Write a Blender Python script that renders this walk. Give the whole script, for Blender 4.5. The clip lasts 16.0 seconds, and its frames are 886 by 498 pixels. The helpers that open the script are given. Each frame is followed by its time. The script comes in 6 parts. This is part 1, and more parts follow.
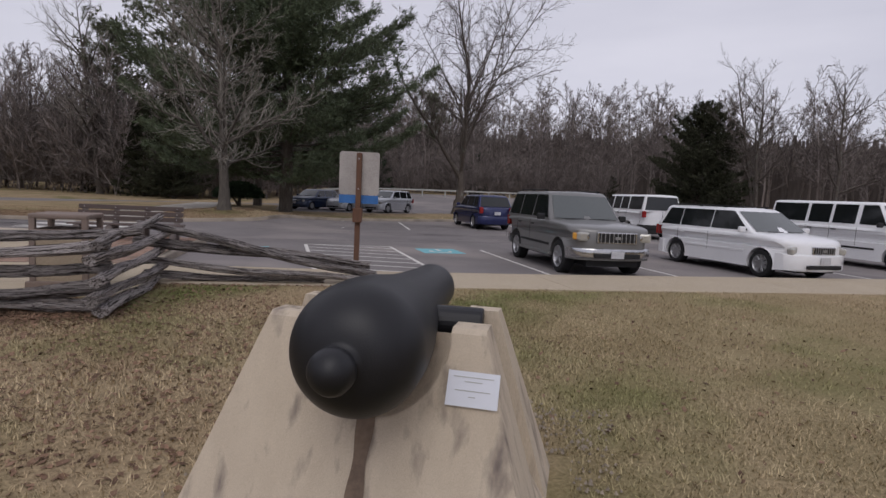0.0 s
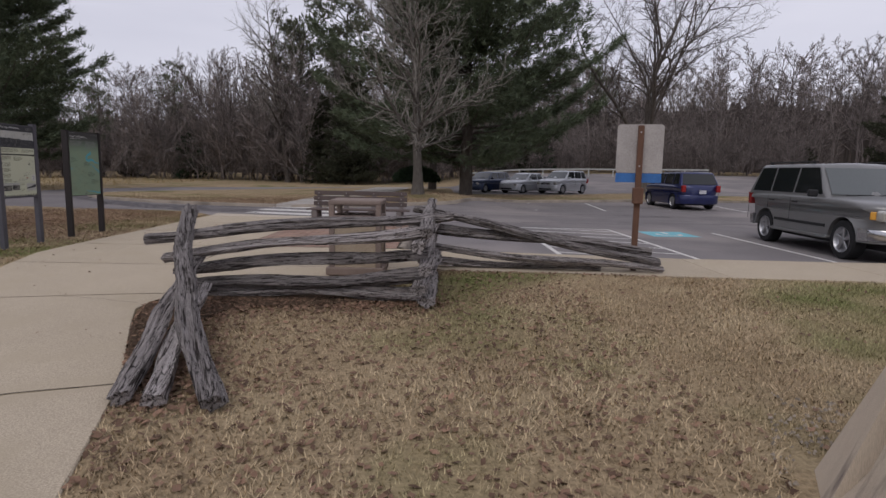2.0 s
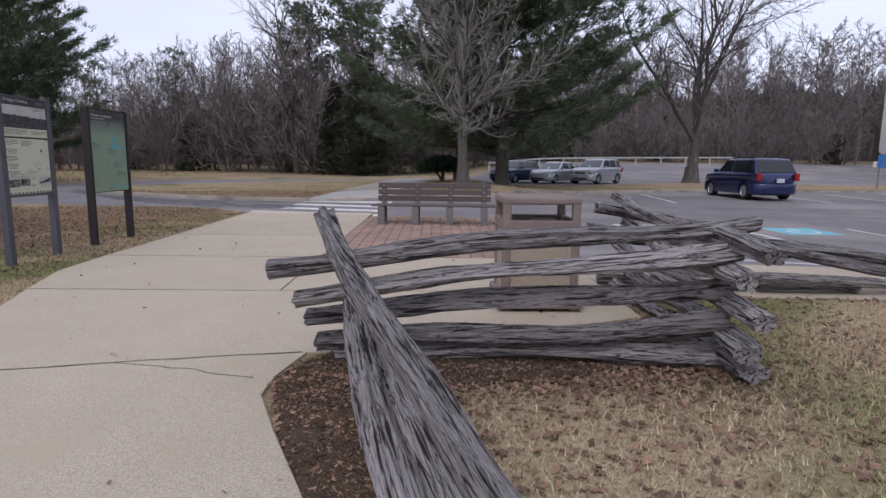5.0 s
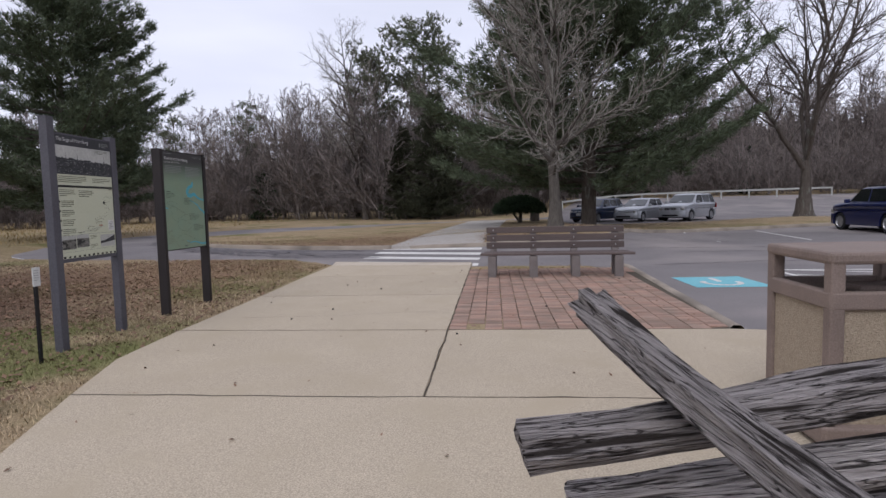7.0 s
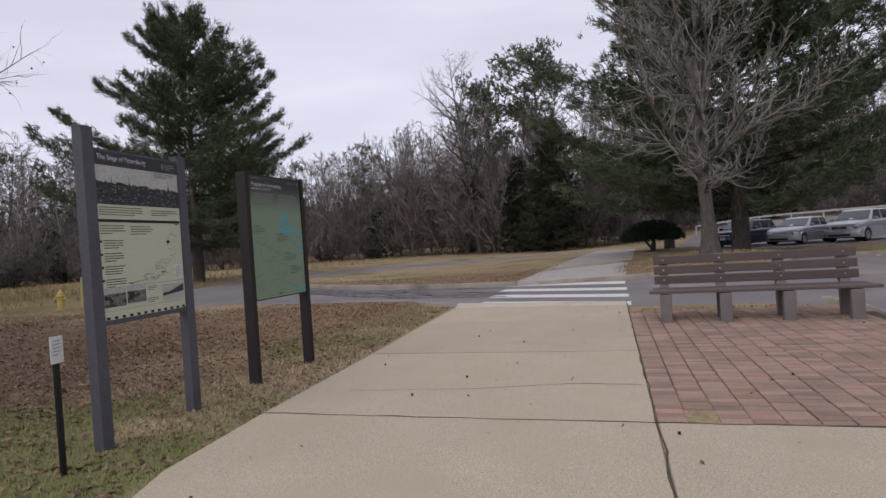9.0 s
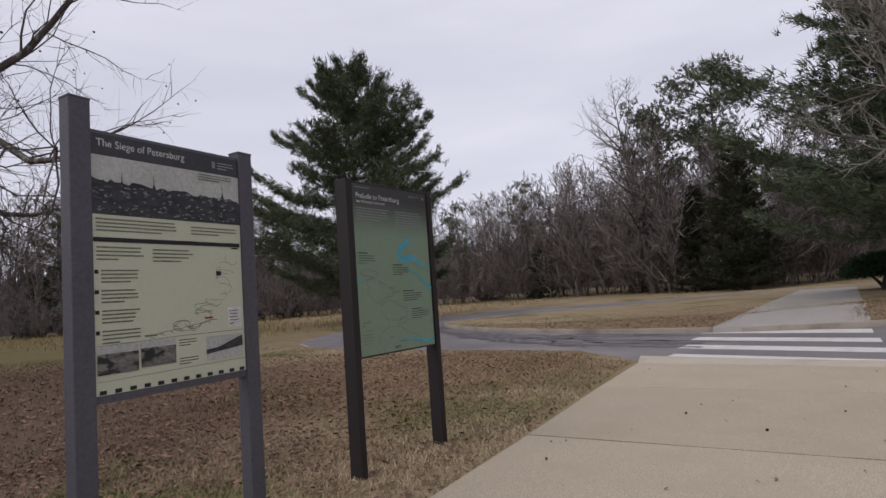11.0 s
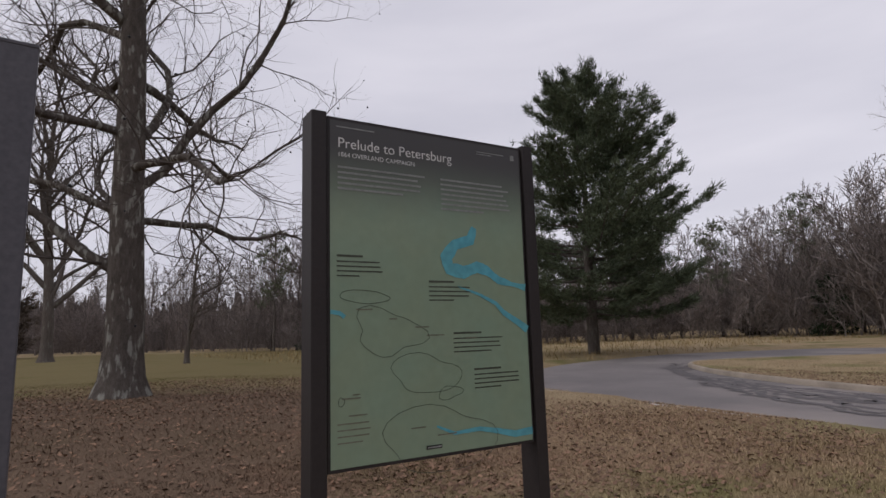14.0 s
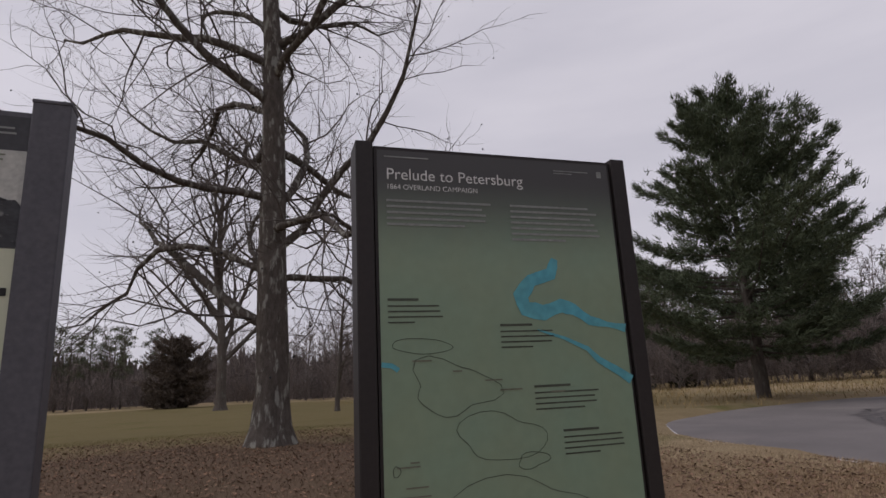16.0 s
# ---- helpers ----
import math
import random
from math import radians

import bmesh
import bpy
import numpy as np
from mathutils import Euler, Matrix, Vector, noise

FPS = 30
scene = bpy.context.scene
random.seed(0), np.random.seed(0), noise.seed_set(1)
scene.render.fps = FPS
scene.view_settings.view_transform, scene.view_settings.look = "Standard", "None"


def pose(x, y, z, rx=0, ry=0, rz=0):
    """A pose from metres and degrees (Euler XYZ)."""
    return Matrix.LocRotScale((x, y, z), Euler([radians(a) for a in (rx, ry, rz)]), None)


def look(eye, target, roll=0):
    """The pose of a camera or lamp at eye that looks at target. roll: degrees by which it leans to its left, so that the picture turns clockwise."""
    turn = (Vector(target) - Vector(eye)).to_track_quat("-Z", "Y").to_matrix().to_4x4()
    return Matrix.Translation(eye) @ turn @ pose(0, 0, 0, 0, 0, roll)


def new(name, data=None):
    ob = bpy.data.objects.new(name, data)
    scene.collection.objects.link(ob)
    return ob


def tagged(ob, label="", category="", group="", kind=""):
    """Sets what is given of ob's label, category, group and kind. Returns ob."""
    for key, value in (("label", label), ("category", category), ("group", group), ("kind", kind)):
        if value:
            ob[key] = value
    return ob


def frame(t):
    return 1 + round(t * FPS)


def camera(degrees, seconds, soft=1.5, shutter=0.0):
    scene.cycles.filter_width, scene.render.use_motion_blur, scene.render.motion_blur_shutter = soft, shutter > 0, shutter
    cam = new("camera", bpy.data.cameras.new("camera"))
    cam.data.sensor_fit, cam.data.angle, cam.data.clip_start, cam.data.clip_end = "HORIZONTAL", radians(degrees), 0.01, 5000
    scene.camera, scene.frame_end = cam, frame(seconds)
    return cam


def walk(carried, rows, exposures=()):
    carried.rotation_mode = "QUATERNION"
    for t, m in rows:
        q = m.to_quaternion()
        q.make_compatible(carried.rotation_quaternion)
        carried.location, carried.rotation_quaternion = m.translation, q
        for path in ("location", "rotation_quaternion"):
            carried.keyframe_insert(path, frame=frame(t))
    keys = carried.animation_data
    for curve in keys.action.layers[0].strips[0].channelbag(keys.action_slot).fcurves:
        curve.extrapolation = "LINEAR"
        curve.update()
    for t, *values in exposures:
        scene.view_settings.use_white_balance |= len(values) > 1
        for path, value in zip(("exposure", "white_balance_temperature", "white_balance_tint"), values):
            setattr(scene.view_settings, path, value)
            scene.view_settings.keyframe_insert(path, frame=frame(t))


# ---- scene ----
cam = camera(74.9, 16.0)
PATH = [
    (0, (5.65, -9.68, 1.581), (6.159, -7.755, 1.392), 2.7),
    (0.5, (5.267, -9.456, 1.53), (5.781, -7.533, 1.332), 2.4),
    (1, (4.863, -9.217, 1.469), (5.37, -7.295, 1.249), 3.0),
    (1.5, (4.296, -8.99, 1.474), (4.624, -7.033, 1.221), 2.9),
    (2, (3.735, -8.62, 1.477), (3.751, -6.638, 1.21), 1.0),
    (2.5, (3.234, -8.182, 1.42), (2.966, -6.217, 1.162), 0.4),
    (3, (2.772, -7.787, 1.422), (2.451, -5.831, 1.153), 0.1),
    (3.2, (2.633, -7.629, 1.422), (2.36, -5.667, 1.147), -0.1),
    (5.5, (1.296, -5.523, 1.37), (1.339, -3.546, 1.071), 0.6),
    (6, (0.953, -5.035, 1.403), (0.976, -3.051, 1.149), -0.3),
    (6.5, (0.76, -4.51, 1.415), (0.664, -2.524, 1.206), -0.0),
    (7, (0.515, -3.947, 1.362), (0.337, -1.961, 1.208), -1.4),
    (7.5, (0.336, -3.448, 1.346), (0.117, -1.463, 1.233), -1.7),
    (8, (0.156, -2.981, 1.361), (-0.144, -1.006, 1.274), -1.9),
    (8.5, (-0.047, -2.443, 1.354), (-0.439, -0.483, 1.284), -4.0),
    (9, (-0.235, -1.915, 1.307), (-0.788, 0.007, 1.287), -3.8),
    (9.5, (-0.479, -1.413, 1.295), (-1.176, 0.461, 1.312), -4.4),
    (9.7, (-0.54, -1.271, 1.27), (-1.282, 0.585, 1.32), -4.4),
    (11.8, (-1.258, 0.771, 1.253), (-2.479, 2.343, 1.45), -3.1),
    (12, (-1.341, 0.943, 1.242), (-2.601, 2.483, 1.446), -2.7),
    (12.5, (-1.516, 1.334, 1.275), (-2.837, 2.82, 1.486), -1.4),
    (13, (-1.512, 1.765, 1.289), (-2.947, 3.139, 1.513), -0.6),
    (13.5, (-1.63, 2.11, 1.298), (-3.186, 3.344, 1.534), -0.8),
    (14, (-1.747, 2.403, 1.314), (-3.386, 3.513, 1.603), -1.8),
    (14.5, (-1.784, 2.694, 1.324), (-3.512, 3.637, 1.678), -1.4),
    (15, (-1.85, 2.767, 1.334), (-3.638, 3.568, 1.737), -2.1),
    (15.5, (-1.892, 2.782, 1.345), (-3.715, 3.485, 1.775), -3.0),
    (16, (-1.906, 2.792, 1.336), (-3.732, 3.471, 1.791), -2.8),
]
walk(cam, [(t, look(e, g, r)) for t, e, g, r in PATH], [(0, -0.05, 6250, 13), (1.5, -0.05, 6250, 13), (3.0, 0.23, 5920, 13), (5.5, 0.41, 5680, 13), (7.0, 0.38, 5950, 12), (8.5, 0.24, 6100, 13), (9.7, 0.20, 6150, 13), (12.0, 0.07, 6250, 12), (14.5, 0.03, 6400, 13), (16.0, -0.14, 6450, 14)])

# ---- world and light ----
w = bpy.data.worlds.new("overcast_sky")
scene.world = w
w.use_nodes = True
wn, wl = w.node_tree.nodes, w.node_tree.links
bg = wn["Background"]
sky = wn.new("ShaderNodeTexSky")
sky.sky_type = "NISHITA"
sky.sun_disc = False
sky.sun_elevation, sky.sun_rotation = radians(40), radians(200)
sky_dim = wn.new("ShaderNodeVectorMath")
sky_dim.operation = "SCALE"
sky_dim.inputs["Scale"].default_value = 0.1
wl.new(sky.outputs[0], sky_dim.inputs[0])
tc = wn.new("ShaderNodeTexCoord")
mp = wn.new("ShaderNodeMapping")
mp.inputs["Scale"].default_value = (1.0, 1.0, 4.5)
wl.new(tc.outputs["Generated"], mp.inputs[0])
cl = wn.new("ShaderNodeTexNoise")
cl.inputs["Scale"].default_value, cl.inputs["Detail"].default_value = 1.6, 5.0
wl.new(mp.outputs[0], cl.inputs["Vector"])
cr = wn.new("ShaderNodeValToRGB")
cr.color_ramp.elements[0].position, cr.color_ramp.elements[0].color = 0.32, (0.60, 0.59, 0.65, 1)
cr.color_ramp.elements[1].position, cr.color_ramp.elements[1].color = 0.68, (0.74, 0.72, 0.77, 1)
wl.new(cl.outputs["Fac"], cr.inputs[0])
mx = wn.new("ShaderNodeMix")
mx.data_type = "RGBA"
mx.inputs[0].default_value = 0.93
wl.new(sky_dim.outputs[0], mx.inputs[6])
wl.new(cr.outputs[0], mx.inputs[7])
wl.new(mx.outputs[2], bg.inputs[0])
bg.inputs[1].default_value = 1.0

sun_data = bpy.data.lights.new("sun", "SUN")
sun_data.energy, sun_data.angle, sun_data.color = 0.9, radians(35), (1.0, 0.95, 0.88)
sun = new("sun", sun_data)
sun.matrix_world = look((-20, -50, 60), (0, 0, 0))


# ---- materials ----
def mat(name, base, rough=0.8, metal=0.0, var=None, scale=6.0, fine=60.0, bump=0.15, stretch=(1, 1, 1), spec=0.3,
        coords="Object", dark=None, dark_scale=0.6, dark_at=(0.45, 0.7), rnd=0.0, coat=0.0, island=0.0, bump_dist=0.01, grain=0.35):
    """A surface with colour noise at two scales, stains and fine relief."""
    m = bpy.data.materials.new(name)
    m.use_nodes = True
    n, l = m.node_tree.nodes, m.node_tree.links
    p = n["Principled BSDF"]
    p.inputs["Roughness"].default_value, p.inputs["Metallic"].default_value = rough, metal
    p.inputs["Specular IOR Level"].default_value = spec
    p.inputs["Coat Weight"].default_value = coat
    tex = n.new("ShaderNodeTexCoord")
    mapping = n.new("ShaderNodeMapping")
    mapping.inputs["Scale"].default_value = stretch
    if coords == "World":
        geo = n.new("ShaderNodeNewGeometry")
        l.new(geo.outputs["Position"], mapping.inputs[0])
    else:
        l.new(tex.outputs[coords], mapping.inputs[0])

    def noise_at(s, detail=4.0):
        t = n.new("ShaderNodeTexNoise")
        t.inputs["Scale"].default_value, t.inputs["Detail"].default_value = s, detail
        l.new(mapping.outputs[0], t.inputs["Vector"])
        return t.outputs["Fac"]

    def blend(fac, a, b, mode="MIX"):
        x = n.new("ShaderNodeMix")
        x.data_type, x.blend_type = "RGBA", mode
        for sock, v in ((0, fac), (6, a), (7, b)):
            if isinstance(v, (int, float)):
                x.inputs[sock].default_value = v
            elif isinstance(v, tuple):
                x.inputs[sock].default_value = (*v, 1)
            else:
                l.new(v, x.inputs[sock])
        return x.outputs[2]

    def ramp(fac, a, b):
        r = n.new("ShaderNodeMapRange")
        r.inputs[1].default_value, r.inputs[2].default_value = a, b
        l.new(fac, r.inputs[0])
        return r.outputs[0]

    var = var or tuple(c * 0.75 for c in base)
    fine_fac = noise_at(fine, 5.0)
    col = blend(ramp(noise_at(scale), 0.35, 0.65), base, var)
    col = blend(grain, col, blend(ramp(fine_fac, 0.3, 0.7), tuple(c * 0.55 for c in base), tuple(min(1, c * 1.35) for c in base)))
    if dark:
        col = blend(ramp(noise_at(dark_scale), *dark_at), col, dark)
    if rnd or island:
        if rnd:
            src = n.new("ShaderNodeObjectInfo").outputs["Random"]
        else:
            src = n.new("ShaderNodeNewGeometry").outputs["Random Per Island"]
        amount = rnd or island
        r = n.new("ShaderNodeMapRange")
        r.inputs[3].default_value, r.inputs[4].default_value = 1 - amount, 1 + amount
        l.new(src, r.inputs[0])
        sc = n.new("ShaderNodeVectorMath")
        sc.operation = "SCALE"
        l.new(col, sc.inputs[0])
        l.new(r.outputs[0], sc.inputs["Scale"])
        col = sc.outputs[0]
    l.new(col, p.inputs["Base Color"])
    if bump:
        b = n.new("ShaderNodeBump")
        b.inputs["Strength"].default_value, b.inputs["Distance"].default_value = bump, bump_dist
        l.new(fine_fac, b.inputs["Height"])
        l.new(b.outputs[0], p.inputs["Normal"])
    return m


M = {}
M["lawn"] = mat("dormant_grass_ground", (0.35, 0.272, 0.168), 1.0, var=(0.235, 0.168, 0.102), scale=0.9, fine=28, bump=1.0, coords="World", grain=0.6,
                dark=(0.15, 0.15, 0.06), dark_scale=0.33, dark_at=(0.52, 0.72), spec=0.05, bump_dist=0.03)
M["blade"] = mat("grass_blade", (0.455, 0.365, 0.235), 0.9, var=(0.30, 0.217, 0.135), scale=0.9, fine=20, bump=0, coords="World",
                 dark=(0.20, 0.22, 0.085), dark_scale=0.33, dark_at=(0.52, 0.72), spec=0.1, island=0.55)


def litter(m, brown, centre=(-11.0, 1.5, 0.0), near=7.4, far=10.6, most=0.72):
    """A patch of other ground cover: leaf litter under the big tree, greener turf in the far field."""
    n, l = m.node_tree.nodes, m.node_tree.links
    p = n["Principled BSDF"]
    src = p.inputs["Base Color"].links[0].from_socket
    geo, dist, nz, mr = n.new("ShaderNodeNewGeometry"), n.new("ShaderNodeVectorMath"), n.new("ShaderNodeTexNoise"), n.new("ShaderNodeMapRange")
    dist.operation = "DISTANCE"
    dist.inputs[1].default_value = centre
    nz.inputs["Scale"].default_value = 0.8
    add = n.new("ShaderNodeMath")
    add.operation = "MULTIPLY_ADD"
    add.inputs[1].default_value = 5.0
    l.new(geo.outputs["Position"], dist.inputs[0])
    l.new(geo.outputs["Position"], nz.inputs["Vector"])
    l.new(nz.outputs["Fac"], add.inputs[0])
    l.new(dist.outputs["Value"], add.inputs[2])
    l.new(add.outputs[0], mr.inputs[0])
    mr.inputs[1].default_value, mr.inputs[2].default_value, mr.inputs[3].default_value, mr.inputs[4].default_value = near, far, most, 0.0
    x = n.new("ShaderNodeMix")
    x.data_type = "RGBA"
    x.inputs[7].default_value = (*brown, 1)
    l.new(mr.outputs[0], x.inputs[0])
    l.new(src, x.inputs[6])
    l.new(x.outputs[2], p.inputs["Base Color"])


litter(M["lawn"], (0.125, 0.105, 0.046), (-46.0, 4.0, 0.0), 27.0, 37.0, 0.85), litter(M["blade"], (0.175, 0.15, 0.066), (-46.0, 4.0, 0.0), 27.0, 37.0, 0.85)
litter(M["lawn"], (0.105, 0.070, 0.053), most=0.85), litter(M["blade"], (0.14, 0.094, 0.07), most=0.85)
for spot, inner, outer, share in (((-6.5, 8.0, 0.0), 4.6, 7.0, 0.5), ((-3.0, 16.5, 0.0), 5.0, 9.0, 0.45)):
    litter(M["lawn"], (0.185, 0.115, 0.075), spot, inner, outer, share), litter(M["blade"], (0.26, 0.165, 0.105), spot, inner, outer, share)
for spot, inner, outer, share in (((-4.4, 5.6, 0.0), 2.9, 4.0, 0.6), ((-4.8, 0.5, 0.0), 3.9, 5.0, 0.75), ((12.0, -5.0, 0.0), 5.5, 8.5, 0.22)):
    litter(M["lawn"], (0.14, 0.15, 0.055), spot, inner, outer, share), litter(M["blade"], (0.20, 0.215, 0.08), spot, inner, outer, share)
M["leaf"] = mat("fallen_leaf", (0.215, 0.132, 0.088), 0.85, var=(0.125, 0.08, 0.056), scale=3, fine=30, bump=0, coords="World", spec=0.15, island=0.5)
M["mulch"] = mat("leaf_mulch", (0.11, 0.075, 0.05), 1.0, var=(0.055, 0.04, 0.03), scale=9, fine=60, bump=1.0, coords="World", spec=0.05, bump_dist=0.03)
M["concrete"] = mat("concrete_path", (0.452, 0.381, 0.286), 0.9, var=(0.375, 0.314, 0.232), scale=1.1, fine=110, bump=0.45, coords="World", grain=0.7,
                    dark=(0.405, 0.34, 0.246), dark_scale=1.7, dark_at=(0.48, 0.72), rnd=0.05, spec=0.2)
M["apron"] = mat("pale_kerb_ramp", (0.52, 0.45, 0.355), 0.9, var=(0.44, 0.38, 0.295), scale=2.0, fine=100, bump=0.4, coords="World", grain=0.6, dark=(0.33, 0.285, 0.22), dark_scale=1.3, dark_at=(0.55, 0.8), spec=0.2)
M["grey_walk"] = mat("grey_concrete_walk", (0.40, 0.37, 0.335), 0.9, var=(0.35, 0.322, 0.29), scale=1.1, fine=80, bump=0.4, coords="World", grain=0.6, spec=0.2)
M["cast"] = mat("cast_concrete", (0.56, 0.475, 0.37), 0.85, var=(0.50, 0.42, 0.325), scale=2.5, fine=90, bump=0.2, spec=0.2,
                stretch=(5.0, 5.0, 0.4), dark=(0.15, 0.122, 0.112), dark_scale=1.7, dark_at=(0.53, 0.74))
M["stain"] = mat("rust_stain", (0.20, 0.145, 0.105), 0.9, var=(0.11, 0.08, 0.065), scale=5, fine=40, bump=0.1)
M["asphalt"] = mat("asphalt", (0.215, 0.196, 0.192), 0.9, var=(0.165, 0.150, 0.150), scale=0.5, fine=120, bump=0.5, coords="World",
                   dark=(0.27, 0.24, 0.228), dark_scale=0.22, dark_at=(0.5, 0.65), spec=0.25)
M["tyre_mark"] = mat("tyre_polished_asphalt", (0.115, 0.106, 0.108), 0.85, var=(0.15, 0.138, 0.138), scale=1.2, fine=110, bump=0.4, coords="World")
M["crack"] = mat("crack_sealer", (0.035, 0.033, 0.034), 0.7, bump=0.1)
M["kerb"] = mat("kerb_concrete", (0.34, 0.29, 0.235), 0.9, scale=1.5, fine=60, bump=0.3, coords="World", dark=(0.17, 0.145, 0.12), dark_scale=1.1)
M["paint"] = mat("road_paint_white", (0.68, 0.66, 0.62), 0.8, var=(0.52, 0.50, 0.47), scale=4, fine=70, bump=0.3, coords="World")
M["bluepaint"] = mat("road_paint_blue", (0.17, 0.44, 0.50), 0.8, var=(0.22, 0.48, 0.53), scale=3, fine=60, bump=0.2, coords="World")
M["brick"] = mat("paving_brick", (0.325, 0.205, 0.155), 0.9, var=(0.285, 0.21, 0.168), scale=5, fine=90, bump=0.3, rnd=0.19,
                 dark=(0.235, 0.175, 0.138), dark_scale=2.2, coords="World", spec=0.2)
M["brick2"] = mat("paving_brick_far", (0.325, 0.205, 0.155), 0.9, var=(0.285, 0.21, 0.168), scale=5, fine=90, bump=0.3, island=0.19,
                  dark=(0.235, 0.175, 0.138), dark_scale=2.2, coords="World", spec=0.2)
M["sand"] = mat("joint_sand", (0.09, 0.075, 0.055), 1.0, fine=80, bump=0.4, coords="World")
M["iron"] = mat("black_painted_iron", (0.006, 0.006, 0.008), 0.48, 0.0, var=(0.008, 0.008, 0.010), scale=8, fine=140, bump=0.10, spec=0.42,
                dark=(0.012, 0.012, 0.015), dark_scale=3.0)
M["rail"] = mat("weathered_wood", (0.43, 0.39, 0.375), 0.95, var=(0.155, 0.132, 0.122), scale=4.5, fine=20, bump=1.0, stretch=(0.42, 9, 9), rnd=0.32, grain=0.65,
                dark=(0.045, 0.037, 0.033), dark_scale=5.5, dark_at=(0.54, 0.63), spec=0.1, bump_dist=0.03)


def drying_cracks(m):
    """Thin dark splits that run along the grain, cut into the surface."""
    n, l = m.node_tree.nodes, m.node_tree.links
    p = n["Principled BSDF"]
    col = p.inputs["Base Color"].links[0].from_socket
    tex, mp_ = n.new("ShaderNodeTexCoord"), n.new("ShaderNodeMapping")
    mp_.inputs["Scale"].default_value = (0.32, 6.0, 6.0)
    l.new(tex.outputs["Object"], mp_.inputs[0])
    total = None
    for size, wide in ((2.6, 0.013), (7.0, 0.020)):
        nz = n.new("ShaderNodeTexNoise")
        nz.inputs["Scale"].default_value, nz.inputs["Detail"].default_value, nz.inputs["Distortion"].default_value = size, 3.0, 0.4
        l.new(mp_.outputs[0], nz.inputs["Vector"])
        sub, ab, mr = n.new("ShaderNodeMath"), n.new("ShaderNodeMath"), n.new("ShaderNodeMapRange")
        sub.operation, ab.operation = "SUBTRACT", "ABSOLUTE"
        sub.inputs[1].default_value = 0.5
        mr.inputs[1].default_value, mr.inputs[2].default_value = 0.0, wide
        l.new(nz.outputs["Fac"], sub.inputs[0])
        l.new(sub.outputs[0], ab.inputs[0])
        l.new(ab.outputs[0], mr.inputs[0])
        if total is None:
            total = mr.outputs[0]
        else:
            mul = n.new("ShaderNodeMath")
            mul.operation = "MULTIPLY"
            l.new(total, mul.inputs[0])
            l.new(mr.outputs[0], mul.inputs[1])
            total = mul.outputs[0]
    x = n.new("ShaderNodeMix")
    x.data_type = "RGBA"
    x.inputs[6].default_value = (0.035, 0.029, 0.027, 1)
    l.new(total, x.inputs[0])
    l.new(col, x.inputs[7])
    l.new(x.outputs[2], p.inputs["Base Color"])
    old = p.inputs["Normal"].links[0].from_node
    bp = n.new("ShaderNodeBump")
    bp.inputs["Strength"].default_value, bp.inputs["Distance"].default_value = 0.9, 0.012
    l.new(total, bp.inputs["Height"])
    l.new(old.outputs[0], bp.inputs["Normal"])
    l.new(bp.outputs[0], p.inputs["Normal"])


drying_cracks(M["rail"])
M["rail_end"] = mat("weathered_wood_end", (0.20, 0.165, 0.13), 0.95, var=(0.10, 0.08, 0.065), scale=14, fine=50, bump=0.8, spec=0.1)
M["plank"] = mat("recycled_plank", (0.115, 0.088, 0.08), 0.75, var=(0.095, 0.075, 0.07), scale=4, fine=30, bump=0.25, stretch=(0.4, 6, 6), rnd=0.12)
M["bench_leg"] = mat("bench_support", (0.19, 0.165, 0.155), 0.85, scale=5, fine=80, bump=0.3)
M["bin_trim"] = mat("bin_trim_plastic", (0.235, 0.18, 0.152), 0.65, scale=5, fine=110, bump=0.15)
M["bin_stone"] = mat("bin_exposed_aggregate", (0.44, 0.36, 0.265), 0.95, var=(0.35, 0.28, 0.205), scale=60, fine=110, bump=0.8, bump_dist=0.02)
M["black"] = mat("black_liner", (0.012, 0.012, 0.013), 0.5, bump=0)
M["slate"] = mat("slate_grey_steel", (0.085, 0.082, 0.096), 0.55, var=(0.07, 0.068, 0.08), scale=3, fine=60, bump=0.05, spec=0.4)
M["bronze"] = mat("dark_bronze_steel", (0.020, 0.015, 0.0145), 0.6, var=(0.016, 0.012, 0.0115), scale=3, fine=60, bump=0.05, spec=0.4)
M["cream"] = mat("printed_cream", (0.51, 0.525, 0.40), 0.5, var=(0.495, 0.51, 0.38), scale=2.5, fine=40, bump=0, coat=0.1, grain=0.06)
M["header"] = mat("printed_charcoal", (0.045, 0.045, 0.05), 0.5, bump=0, coat=0.1)
M["print_sky"] = mat("printed_pale_grey", (0.46, 0.46, 0.43), 0.5, bump=0, scale=2)
M["print_dark"] = mat("printed_dark_town", (0.05, 0.051, 0.056), 0.5, var=(0.014, 0.014, 0.017), scale=16, fine=60, bump=0, dark=(0.17, 0.17, 0.17), dark_scale=26, dark_at=(0.61, 0.70), stretch=(1, 1, 2.2))
M["print_photo"] = mat("printed_sepia_photo", (0.20, 0.195, 0.175), 0.5, var=(0.06, 0.058, 0.052), scale=18, fine=45, bump=0, stretch=(1, 1, 2), dark=(0.025, 0.025, 0.024), dark_scale=16, dark_at=(0.48, 0.58))
M["ink"] = mat("printed_ink", (0.17, 0.175, 0.13), 0.6, bump=0)
M["ink_black"] = mat("printed_black", (0.02, 0.02, 0.02), 0.6, bump=0)
M["ink_white"] = mat("printed_white", (0.62, 0.62, 0.60), 0.6, bump=0)
M["ink_pale"] = mat("printed_pale", (0.24, 0.25, 0.24), 0.6, bump=0)
M["ink_red"] = mat("printed_red", (0.35, 0.08, 0.05), 0.6, bump=0)
